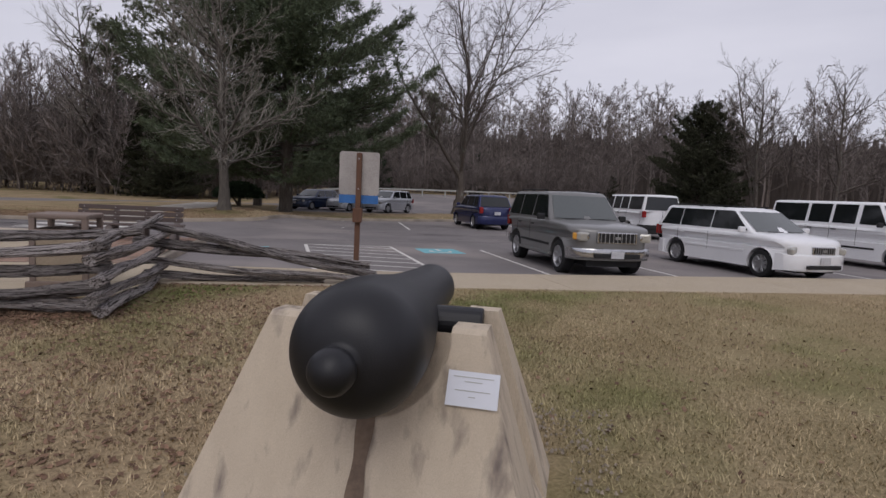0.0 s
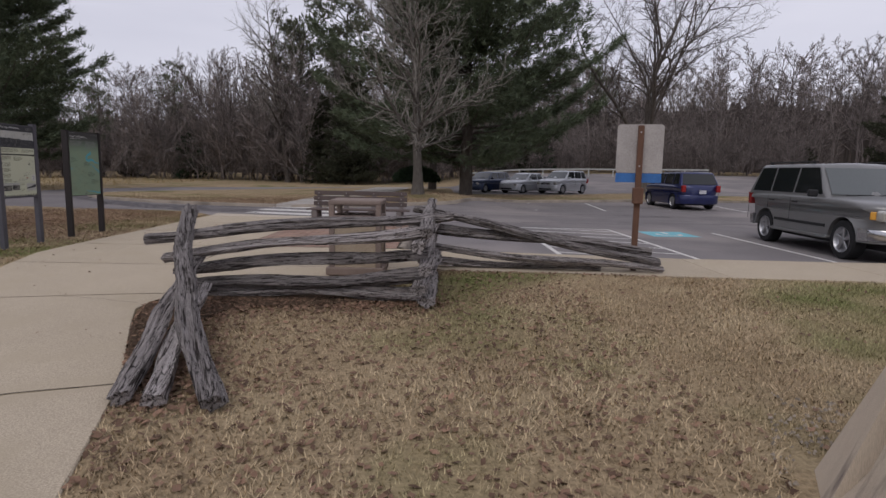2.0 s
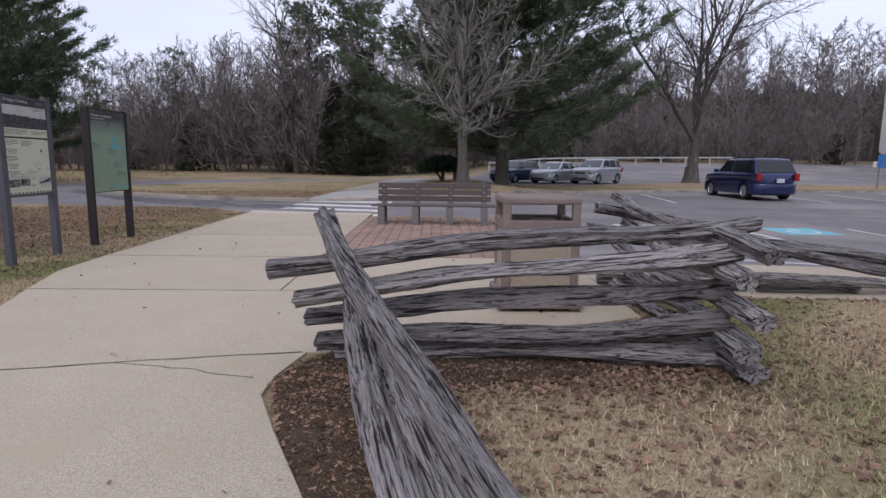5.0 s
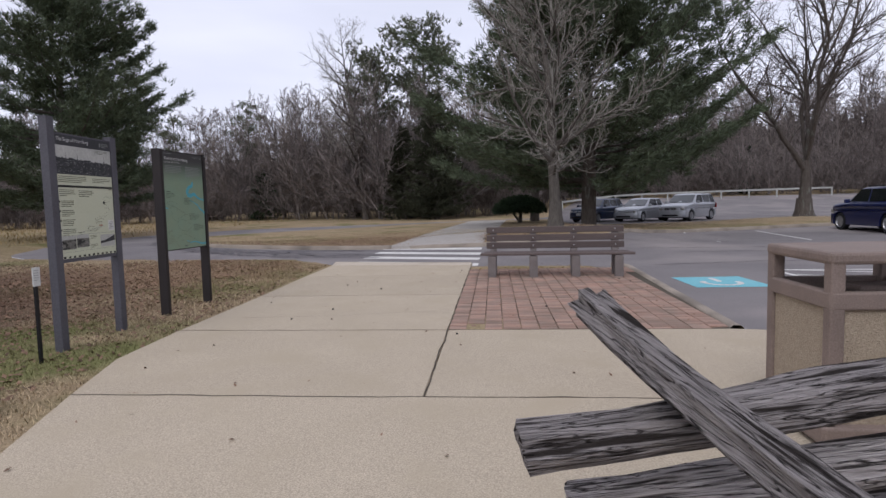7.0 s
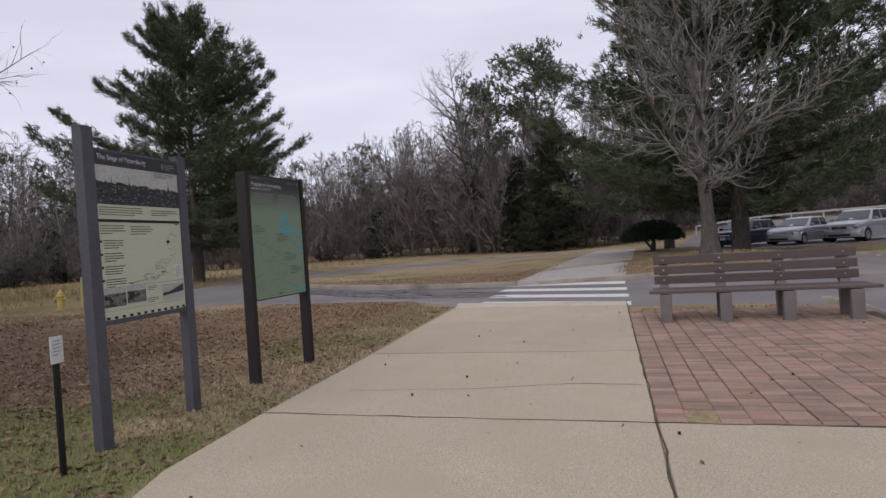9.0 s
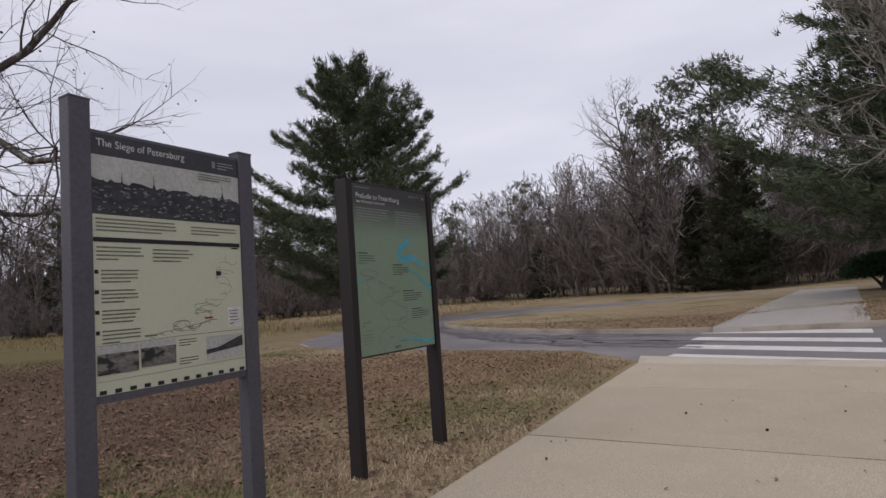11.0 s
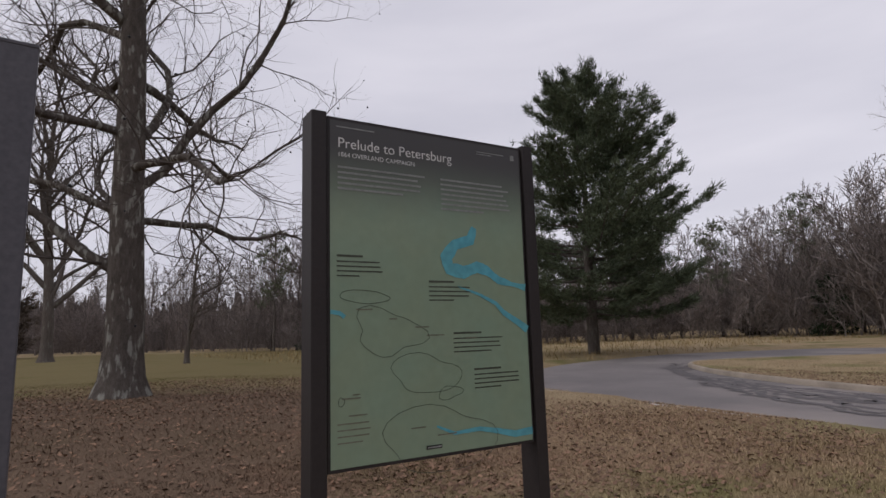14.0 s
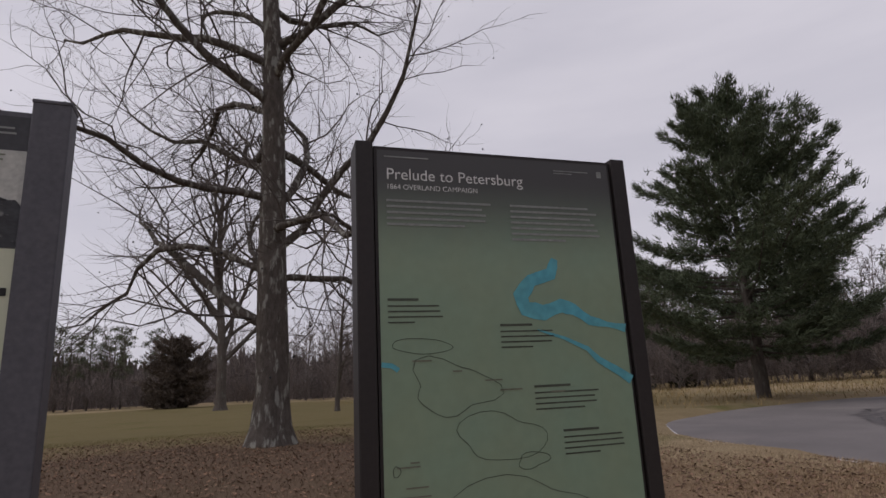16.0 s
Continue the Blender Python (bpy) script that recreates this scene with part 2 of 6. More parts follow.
M["river"] = mat("printed_river_blue", (0.085, 0.33, 0.41), 0.5, var=(0.11, 0.33, 0.35), scale=6, fine=30, bump=0)
M["paper"] = mat("laminated_paper", (0.70, 0.72, 0.78), 0.4, var=(0.68, 0.70, 0.76), bump=0, coat=0.3, grain=0.0)
M["sign_back"] = mat("bare_aluminium_sign", (0.42, 0.39, 0.37), 0.5, 0.3, bump=0.03, scale=3)
M["sign_blue"] = mat("sign_blue", (0.05, 0.16, 0.42), 0.5, bump=0)
M["sign_post"] = mat("brown_wood_post", (0.14, 0.075, 0.05), 0.85, scale=5, fine=40, bump=0.3, stretch=(5, 5, 0.6))
M["bark"] = mat("bark", (0.135, 0.115, 0.10), 0.95, var=(0.075, 0.064, 0.056), scale=5, fine=22, bump=1.0, stretch=(3, 3, 0.7), coords="World",
                dark=(0.20, 0.20, 0.175), dark_scale=2.5, dark_at=(0.58, 0.7), spec=0.1, bump_dist=0.04)
M["oak_bark"] = mat("grey_bark", (0.135, 0.12, 0.104), 0.95, var=(0.075, 0.066, 0.058), scale=5, fine=22, bump=0.8, stretch=(3, 3, 0.7), coords="World", spec=0.1, bump_dist=0.03)
M["lichen_bark"] = mat("lichened_bark", (0.125, 0.108, 0.094), 0.95, var=(0.06, 0.051, 0.045), scale=4, fine=20, bump=1.0, stretch=(3, 3, 1.0), coords="World",
                       dark=(0.27, 0.265, 0.235), dark_scale=2.6, dark_at=(0.54, 0.64), spec=0.1, bump_dist=0.03)
M["bush"] = mat("brown_bush", (0.15, 0.122, 0.10), 0.95, var=(0.085, 0.068, 0.057), scale=0.8, fine=5, bump=0, coords="World", island=0.4, spec=0.05)
M["ink_soft"] = mat("printed_soft_line", (0.075, 0.085, 0.065), 0.6, bump=0)
M["twig"] = mat("twig_bark", (0.125, 0.108, 0.097), 0.95, var=(0.085, 0.072, 0.065), scale=1.2, fine=8, bump=0, coords="World", spec=0.05)
M["pale_bark"] = mat("pale_bark", (0.31, 0.288, 0.255), 0.95, var=(0.13, 0.12, 0.10), scale=3, fine=20, bump=0.4, coords="World", spec=0.05)
M["woods"] = mat("far_bare_wood", (0.22, 0.19, 0.176), 1.0, var=(0.15, 0.128, 0.12), scale=0.25, fine=2, bump=0, coords="World", island=0.45, spec=0.03)
M["needle"] = mat("pine_needles", (0.11, 0.134, 0.08), 0.7, var=(0.075, 0.096, 0.057), scale=0.8, fine=6, bump=0, coords="World", island=0.45, spec=0.2)
M["needle_y"] = mat("loblolly_needles", (0.13, 0.14, 0.09), 0.7, var=(0.09, 0.099, 0.062), scale=0.6, fine=6, bump=0, coords="World", island=0.4, spec=0.2)
M["cedar"] = mat("cedar_foliage", (0.055, 0.058, 0.036), 0.8, var=(0.04, 0.043, 0.028), scale=0.8, fine=5, bump=0, coords="World", island=0.4, spec=0.1)
M["cedar_g"] = mat("green_cedar_foliage", (0.042, 0.064, 0.036), 0.8, var=(0.03, 0.046, 0.028), scale=0.8, fine=5, bump=0, coords="World", island=0.4, spec=0.1)
# streaked brown for the backdrop, darkened to stand for dim depth between trunks
M["wood_dim_backdrop"] = mat("wood_dim_backdrop", (0.135, 0.115, 0.106), 1.0, var=(0.085, 0.072, 0.066), scale=0.6, fine=3.0, bump=0, coords="World", stretch=(1, 1, 0.12), spec=0.02)
M["straw"] = mat("tall_dry_grass", (0.33, 0.245, 0.12), 0.95, bump=0, coords="World", scale=1, fine=10, island=0.3, spec=0.05)
M["gravel"] = mat("gravel_stone", (0.28, 0.235, 0.185), 0.9, fine=50, bump=0.2, coords="World", island=0.35)
M["yellow"] = mat("yellow_paint", (0.56, 0.44, 0.13), 0.5, bump=0.05, scale=5)
M["paleyellow"] = mat("faded_yellow_post", (0.52, 0.45, 0.20), 0.6, bump=0.05, scale=5)
M["tyre"] = mat("tyre_rubber", (0.018, 0.018, 0.019), 0.85, bump=0.1)
M["alloy"] = mat("alloy_rim", (0.42, 0.42, 0.43), 0.35, 0.8, bump=0)
M["chrome"] = mat("chrome", (0.55, 0.55, 0.56), 0.18, 1.0, bump=0)
M["car_black"] = mat("black_plastic", (0.02, 0.02, 0.021), 0.6, bump=0.03)
M["glass"] = mat("tinted_car_glass", (0.012, 0.014, 0.015), 0.06, 0.0, var=(0.012, 0.014, 0.015), bump=0, spec=0.6)
# windscreen base paler than the side glass, standing in for reflected sky
M["shield"] = mat("windscreen_sky_tint", (0.085, 0.095, 0.095), 0.05, 0.0, var=(0.085, 0.095, 0.095), bump=0, spec=0.8)
M["headlamp"] = mat("headlamp_lens", (0.50, 0.49, 0.45), 0.12, 0.4, bump=0, spec=0.6)
M["amber"] = mat("amber_lens", (0.65, 0.33, 0.06), 0.2, bump=0)
M["redlens"] = mat("red_lens", (0.30, 0.02, 0.02), 0.15, bump=0, spec=0.6)
M["plate"] = mat("number_plate", (0.55, 0.55, 0.58), 0.4, bump=0)


def car_paint(name, c, metal=0.0, rough=0.3):
    return mat(name, c, rough, metal, var=tuple(v * 0.93 for v in c), scale=1.2, fine=200, bump=0.0, spec=0.5, coat=0.6)


M["grey_car"] = car_paint("grey_green_car_paint", (0.158, 0.156, 0.153), 0.2, 0.4)
M["white_car"] = car_paint("white_car_paint", (0.80, 0.80, 0.82))
M["blue_car"] = car_paint("deep_blue_car_paint", (0.012, 0.018, 0.085), 0.3)
M["navy_car"] = car_paint("navy_car_paint", (0.015, 0.03, 0.075), 0.3)
M["silver_car"] = car_paint("silver_car_paint", (0.50, 0.51, 0.53), 0.5, 0.35)


# ---- mesh helpers ----
def part(name, bm, material, parent=None, label="", smooth=False):
    """Links a bmesh as one mesh object under a thing or a part."""
    me = bpy.data.meshes.new(name)
    bmesh.ops.recalc_face_normals(bm, faces=bm.faces)
    bm.to_mesh(me)
    bm.free()
    me.materials.append(material)
    if smooth:
        for f in me.polygons:
            f.use_smooth = True
    ob = new(name, me)
    if parent is not None:
        ob.parent = parent
    return tagged(ob, label)


def mesh_np(name, verts, faces, material, parent=None, label="", smooth=False):
    """One mesh out of arrays; all faces have the same number of corners."""
    verts, faces = np.asarray(verts, np.float32), np.asarray(faces, np.int32)
    me = bpy.data.meshes.new(name)
    me.vertices.add(len(verts))
    me.vertices.foreach_set("co", verts.ravel())
    k = faces.shape[1]
    me.loops.add(faces.size)
    me.loops.foreach_set("vertex_index", faces.ravel())
    me.polygons.add(len(faces))
    me.polygons.foreach_set("loop_start", np.arange(0, faces.size, k, dtype=np.int32))
    if smooth:
        me.polygons.foreach_set("use_smooth", np.ones(len(faces), bool))
    me.update(calc_edges=True)
    me.materials.append(material)
    ob = new(name, me)
    if parent is not None:
        ob.parent = parent
    return tagged(ob, label)


def bbox(bm, c, s, m=None, bevel=0.0, seg=2):
    """A box with centre c and size s, with rounded edges."""
    t = Matrix.Translation(c) @ Matrix.Diagonal((*s, 1))
    if m is not None:
        t = m @ t
    r = bmesh.ops.create_cube(bm, size=1, matrix=t)
    if bevel:
        edges = {e for v in r["verts"] for e in v.link_edges}
        bmesh.ops.bevel(bm, geom=list(edges), offset=bevel, segments=seg, profile=0.5, affect="EDGES")
    return bm


def box_part(name, c, s, material, parent, label="", m=None, bevel=0.0):
    return part(name, bbox(bmesh.new(), c, s, m, bevel), material, parent, label)


def lathe(bm, prof, seg, m):
    """A turned shape: prof holds (distance along x, radius)."""
    rings = []
    for a, r in prof:
        if r < 1e-5:
            rings.append([bm.verts.new(m @ Vector((a, 0, 0)))])
        else:
            rings.append([bm.verts.new(m @ Vector((a, r * math.cos(2 * math.pi * i / seg), r * math.sin(2 * math.pi * i / seg)))) for i in range(seg)])
    for p, q in zip(rings, rings[1:]):
        for i in range(seg):
            j = (i + 1) % seg
            if len(p) == 1 and len(q) > 1:
                bm.faces.new((p[0], q[i], q[j]))
            elif len(q) == 1 and len(p) > 1:
                bm.faces.new((p[i], p[j], q[0]))
            elif len(p) > 1:
                bm.faces.new((p[i], p[j], q[j], q[i]))
    return bm


def prism(bm, pts, n0, n1, axis=2, m=None):
    """A polygon in the two other axes, drawn out from n0 to n1 along axis."""
    def at(p, n):
        v = list(p)
        v.insert(axis, n)
        v = Vector(v)
        return m @ v if m is not None else v
    a, b = [bm.verts.new(at(p, n0)) for p in pts], [bm.verts.new(at(p, n1)) for p in pts]
    bm.faces.new(a[::-1]), bm.faces.new(b)
    for i in range(len(pts)):
        j = (i + 1) % len(pts)
        bm.faces.new((a[i], a[j], b[j], b[i]))
    return bm


def thing(name, m, label, category, group=""):
    ob = new(name)
    ob.matrix_world = m
    return tagged(ob, label, category, group)


def smooth_step(a, b, v):
    u = np.clip((v - a) / (b - a), 0, 1)
    return u * u * (3 - 2 * u)


# ---- the lie of the land ----
def ground_z(x, y):
    """Height of the lawns: level by the path, low mounds under the trees, rising to the far car park."""
    x, y = np.asarray(x, float), np.asarray(y, float)
    z = 0.10 * smooth_step(11, 24, y) * smooth_step(-9, -1, x)
    z = z + 0.20 * smooth_step(-6, -13, x) * smooth_step(11, 5, y)
    z = z + 1.25 * smooth_step(37, 62, y) * smooth_step(0, 14, x) + 0.8 * smooth_step(45, 90, y)
    z = z + 0.42 * np.exp(-((x - 3.0) ** 2 + (y - 18.3) ** 2) / 9.0) + 0.22 * np.exp(-((x - 15.8) ** 2 + (y - 26.2) ** 2) / 9.0)
    return z


def gz(x, y):
    return float(ground_z(x, y))


ASPHALT_DROP = 0.12
ASPHALT = [(2.98, 2.2), (8.6, 1.35), (45, 0.6), (70, 8), (70, 64), (10, 64), (6, 50), (5, 44.5), (-8, 42), (-17.4, 36.5), (-20.8, 29), (-19.7, 21),
           (-17, 15.3), (-13.5, 12.8), (-9.5, 12), (-5.3, 11.5), (-4.4, 11.05), (-3.42, 9.98), (0, 9.3), (3.2, 8.7)]
ISLAND = [(4.3, 15.9), (3, 15.3), (0.2, 15), (-3, 15.1), (-5.6, 15.6), (-8.8, 17), (-11.7, 18.7), (-14.0, 20.9), (-15, 22.6), (-14.6, 24.6), (-12, 28.5),
          (-7, 34), (0, 38), (4.7, 39), (4.7, 27), (14, 28.4), (45, 30), (45, 25), (14, 22.6), (9, 21), (5.8, 19), (5.0, 17.3)]


def rounded(poly, n=5, cut=0.35):
    """Corners of a closed outline cut into arcs."""
    out = []
    for i, p in enumerate(poly):
        a, b, c = Vector(poly[i - 1]), Vector(p), Vector(poly[(i + 1) % len(poly)])
        d = min((a - b).length, (c - b).length, 6.0) * cut
        s, e = b + (a - b).normalized() * d, b + (c - b).normalized() * d
        for k in range(n + 1):
            t = k / n
            out.append(tuple((1 - t) ** 2 * s + 2 * t * (1 - t) * b + t * t * e))
    return out


def inside(poly, x, y):
    """Which of the points lie in the outline."""
    x, y = np.asarray(x, float), np.asarray(y, float)
    r = np.zeros(x.shape, bool)
    for (x0, y0), (x1, y1) in zip(poly, poly[1:] + poly[:1]):
        if y0 != y1:
            r ^= ((y0 > y) != (y1 > y)) & (x < (x1 - x0) * (y - y0) / (y1 - y0) + x0)
    return r


def edge_distance(poly, x, y):
    x, y = np.asarray(x, float), np.asarray(y, float)
    best = np.full(x.shape, 1e9)
    for (x0, y0), (x1, y1) in zip(poly, poly[1:] + poly[:1]):
        dx, dy = x1 - x0, y1 - y0
        t = np.clip(((x - x0) * dx + (y - y0) * dy) / (dx * dx + dy * dy + 1e-12), 0, 1)
        best = np.minimum(best, np.hypot(x - x0 - t * dx, y - y0 - t * dy))
    return best


from mathutils.geometry import delaunay_2d_cdt

asphalt_line, island_line = rounded(ASPHALT, 4, 0.3), rounded(ISLAND, 5, 0.4)
near = [(x, y) for x in np.arange(-24, 24, 0.8) for y in np.arange(-14, 48, 0.8)]
far = [(x, y) for x in np.arange(-180, 220, 9.0) for y in np.arange(-120, 240, 9.0)]
horizon = [(math.cos(a) * 1500, math.sin(a) * 1500) for a in np.linspace(0, 2 * math.pi, 24, endpoint=False)]
pts = [Vector(p) for p in asphalt_line + island_line]
na, ni = len(asphalt_line), len(island_line)
rng = np.random.default_rng(3)
scatter = np.array(near + far + horizon)
scatter[: len(near)] += rng.uniform(-0.15, 0.15, (len(near), 2))
keep = (edge_distance(asphalt_line, scatter[:, 0], scatter[:, 1]) > 0.3) & (edge_distance(island_line, scatter[:, 0], scatter[:, 1]) > 0.3)
pts += [Vector(p) for p in scatter[keep].tolist()]
edges = [(i, (i + 1) % na) for i in range(na)] + [(na + i, na + (i + 1) % ni) for i in range(ni)]
cv, ce, cf, *_ = delaunay_2d_cdt(pts, edges, [], 0, 1e-5)
cv = np.array([tuple(v) for v in cv])
cf = np.array([f for f in cf if len(f) == 3])
mid = cv[cf].mean(axis=1)
in_a, in_i = inside(asphalt_line, mid[:, 0], mid[:, 1]), inside(island_line, mid[:, 0], mid[:, 1])
zg = ground_z(cv[:, 0], cv[:, 1])
zg_lawn = zg - (ASPHALT_DROP + 0.012) * (edge_distance(asphalt_line, cv[:, 0], cv[:, 1]) < 0.02)
mound = np.array([0.025 * noise.noise((x * 0.6, y * 0.6, 0)) if abs(x) < 40 and abs(y) < 60 else 0 for x, y in cv])
flat = smooth_step(0.0, 1.2, np.minimum(edge_distance(asphalt_line, cv[:, 0], cv[:, 1]), edge_distance(island_line, cv[:, 0], cv[:, 1])))


def sheet(name, chosen, z, material, label):
    used, idx = np.unique(cf[chosen], return_inverse=True)
    return tagged(mesh_np(name, np.c_[cv[used], z[used]], idx.reshape(-1, 3), material, None, label, True), kind="structure")


lawn_mask = ~in_a | in_i
sheet("ground", lawn_mask, np.where(edge_distance(asphalt_line, cv[:, 0], cv[:, 1]) < 0.02, zg_lawn, zg + mound * flat), M["lawn"], "dormant tan lawn with green patches and leaves")
sheet("road", in_a & ~in_i, zg - ASPHALT_DROP, M["asphalt"], "worn grey asphalt of road and car park")


def asphalt_z(x, y):
    return gz(x, y) - ASPHALT_DROP


def kerb_run(line, name, label, closed=True, width=0.16, top=0.01):
    """A kerb stone band along a line, with a rounded nose on both sides."""
    n = len(line)
    prof = [(-width / 2, -0.25), (-width / 2, top - 0.03), (-width / 2 + 0.03, top), (width / 2 - 0.03, top), (width / 2, top - 0.03), (width / 2, -0.25)]
    vs, fs = [], []
    for i in range(n):
        a, b = Vector(line[i - 1] if closed or i else line[0]), Vector(line[(i + 1) % n] if closed or i < n - 1 else line[-1])
        d = (b - a).normalized()
        nrm = Vector((-d.y, d.x))
        for o, h in prof:
            x, y = line[i][0] + nrm.x * o, line[i][1] + nrm.y * o
            vs.append((x, y, gz(line[i][0], line[i][1]) + h))
    k = len(prof)
    for i in range(n if closed else n - 1):
        for j in range(k - 1):
            i2 = (i + 1) % n
            fs.append((i * k + j, i * k + j + 1, i2 * k + j + 1, i2 * k + j))
    return tagged(mesh_np(name, vs, fs, M["kerb"], None, label, False), kind="structure")


def dense(line, step=0.8, closed=True):
    out = []
    for i in range(len(line) if closed else len(line) - 1):
        a, b = Vector(line[i]), Vector(line[(i + 1) % len(line)])
        k = max(1, int((b - a).length / step))
        out += [tuple(a.lerp(b, j / k)) for j in range(k)]
    return out if closed else out + [tuple(line[-1])]


kerb_run(dense(island_line), "kerb_island", "weathered concrete kerb round the grass island")
kerb_run(dense([(3.02, 2.25), (3.25, 8.2), (3.1, 8.9)], 0.5, False), "kerb_brick", "pale concrete kerb beside the brick paving", False, 0.14, 0.03)

# ---- paths ----
SLAB_TOP = 0.016


def slab(name, poly, parent, z=None):
    """One cast slab with a narrow chamfer, cut back for the joint."""
    c = Vector((sum(p[0] for p in poly) / len(poly), sum(p[1] for p in poly) / len(poly)))
    bm = bmesh.new()
    rings = []
    for grow, h in ((0.004, -0.16), (0.004, SLAB_TOP - 0.010), (0.014, SLAB_TOP)):
        ring = []
        for p in poly:
            d = (Vector(p) - c)
            q = c + d * (1 - grow / max(d.length, 0.01))
            base = gz(p[0], p[1]) if z is None else z
            ring.append(bm.verts.new((q.x, q.y, base + h)))
        rings.append(ring)
    for a, b in zip(rings, rings[1:]):
        for i in range(len(poly)):
            j = (i + 1) % len(poly)
            bm.faces.new((a[i], a[j], b[j], b[i]))
    bm.faces.new(rings[-1])
    return part(name, bm, M["concrete"], parent)


path = tagged(new("path_main"), "tan concrete footpath with joints and hairline cracks", kind="structure")
MULCH = [(0.66, -2.9), (0.60, -2.55), (0.70, -2.2), (0.95, -1.98), (1.3, -1.9)]
slab("slab", [(-3.05, 2.2), (0, 2.16), (0, 4.6), (-3.1, 4.6)], path)
slab("slab", [(-3.1, 4.6), (0, 4.6), (0, 7.0), (-3.2, 7.0)], path)
slab("slab", [(-3.2, 7.0), (0, 7.0), (0, 8.72), (-3.24, 9.05)], path)
apron = slab("apron", [(-3.24, 9.05), (0, 8.72), (0, 9.28), (-1.6, 9.55), (-3.4, 9.95)], path)
apron.data.materials[0] = M["apron"]
slab("slab", [(-2.66, 0.0), (0, 0), (0, 2.16), (-3.05, 2.2), (-2.98, 1.0)], path)
slab("slab", [(0, 0), (3.5, 0), (3.5, 2.05), (2.95, 2.16), (0, 2.16)], path)
slab("slab", [(-2.36, -0.85), (-1.77, -2.5), (0.72, -1.99), (0.98, -1.955), (1.35, -1.85), (3.5, -1.0), (3.5, 0), (-2.66, 0)], path)
slab("slab", [(-1.77, -2.5), (-1.31, -3.8), (-0.7, -5.55), (0.26, -5.34), (1.60, -4.85), (0.84, -3.25), (0.62, -2.75), (0.62, -2.45), (0.72, -1.99)], path)
slab("slab", [(-0.7, -5.55), (0.35, -8.4), (2.65, -7.9), (2.1, -6.3), (1.60, -4.85), (0.26, -5.34)], path)
slab("slab", [(0.35, -8.4), (1.7, -12.2), (4.3, -11.6), (2.65, -7.9)], path)
walkway = tagged(new("pavement_car_park"), "tan concrete pavement along the car park", kind="structure")
xs = [3.5, 5.6, 8.0, 10.5, 13.0, 15.5, 18.0, 20.5, 23.0, 26.0, 29.0, 33.0]
for a, b in zip(xs, xs[1:]):
    def lo(x):
        return -0.1 - 0.065 * (x - 3.5)
    def hi(x):
        return np.interp(x, [2.98, 8.6, 45], [2.2, 1.35, 0.6]) + 0.02
    slab("slab", [(a, lo(a)), (b, lo(b)), (b, float(hi(b))), (a, float(hi(a)))], walkway)
far_walk = tagged(new("path_far"), "pale concrete path crossing the grass island", kind="structure")
ys = [15.0, 18.5, 22, 26, 30, 34, 37.6]
for a, b in zip(ys, ys[1:]):
    def wx(y):
        return np.interp(y, [15, 40], [-2.9, -1.0]), np.interp(y, [15, 40], [0.15, 1.5])
    (a0, a1), (b0, b1) = wx(a), wx(b)
    slab("slab", [(float(a0), a), (float(a1), a), (float(b1), b), (float(b0), b)], far_walk).data.materials[0] = M["grey_walk"]

# hairline cracks and tar streaks, thin ribbons on the surface


def ribbon(name, line, width, material, parent, lift, seed, asphalt=False, label=""):
    r = random.Random(seed)
    out = []
    for i, (p, q) in enumerate(zip(line, line[1:])):
        k = max(2, int(math.dist(p, q) / 0.18))
        for j in range(k):
            t = j / k
            out.append((p[0] + (q[0] - p[0]) * t + r.uniform(-1, 1) * width * 1.6, p[1] + (q[1] - p[1]) * t + r.uniform(-1, 1) * width * 1.6))
    out.append(line[-1])
    vs, fs = [], []
    for i in range(len(out)):
        a, b = Vector(out[max(0, i - 1)]), Vector(out[min(len(out) - 1, i + 1)])
        d = (b - a).normalized()
        wdt = width * r.uniform(0.5, 1.0)
        z = (asphalt_z(*out[i]) if asphalt else gz(*out[i]) + SLAB_TOP) + lift
        for s in (-1, 1):
            vs.append((out[i][0] - d.y * wdt * s, out[i][1] + d.x * wdt * s, z))
        if i:
            fs.append((2 * i - 2, 2 * i - 1, 2 * i + 1, 2 * i))
    return mesh_np(name, vs, fs, material, parent, label)


for k, ln in enumerate(([(-2.64, 0), (-1.0, 0), (3.5, 0)], [(0, 0), (0, 2.16), (0, 7.0), (0, 9.2)], [(-3.03, 2.2), (0, 2.16), (2.9, 2.16)], [(-1.77, -2.5), (-1.16, -2.37), (-0.55, -2.23), (0.68, -1.995)], [(-0.7, -5.55), (0.26, -5.34), (1.6, -4.85)],
                         [(-3.1, 4.6), (0, 4.6)], [(0.35, -8.4), (2.65, -7.9)])):
    ribbon("joint", ln, 0.009 if k < 5 else 0.004, M["sand"], path, 0.002, 80 + k)
ribbon("crack", [(-0.52, -2.24), (-0.30, -2.28), (-0.09, -2.33), (0.05, -2.34), (0.16, -2.42), (0.34, -2.46), (0.49, -2.5)], 0.005, M["crack"], path, 0.003, 1)
ribbon("crack", [(-2.6, 2.9), (-1.4, 3.0), (-0.6, 3.2), (-0.05, 3.15)], 0.004, M["crack"], path, 0.003, 2)

road_marks = tagged(new("road_marking"), "worn white and blue paint on asphalt", kind="structure")


def mark(poly, material, parent=road_marks, lift=0.004):
    bm = bmesh.new()
    bm.faces.new([bm.verts.new((x, y, asphalt_z(x, y) + lift)) for x, y in poly])
    bmesh.ops.triangulate(bm, faces=bm.faces)
    return part("stripe", bm, material, parent)


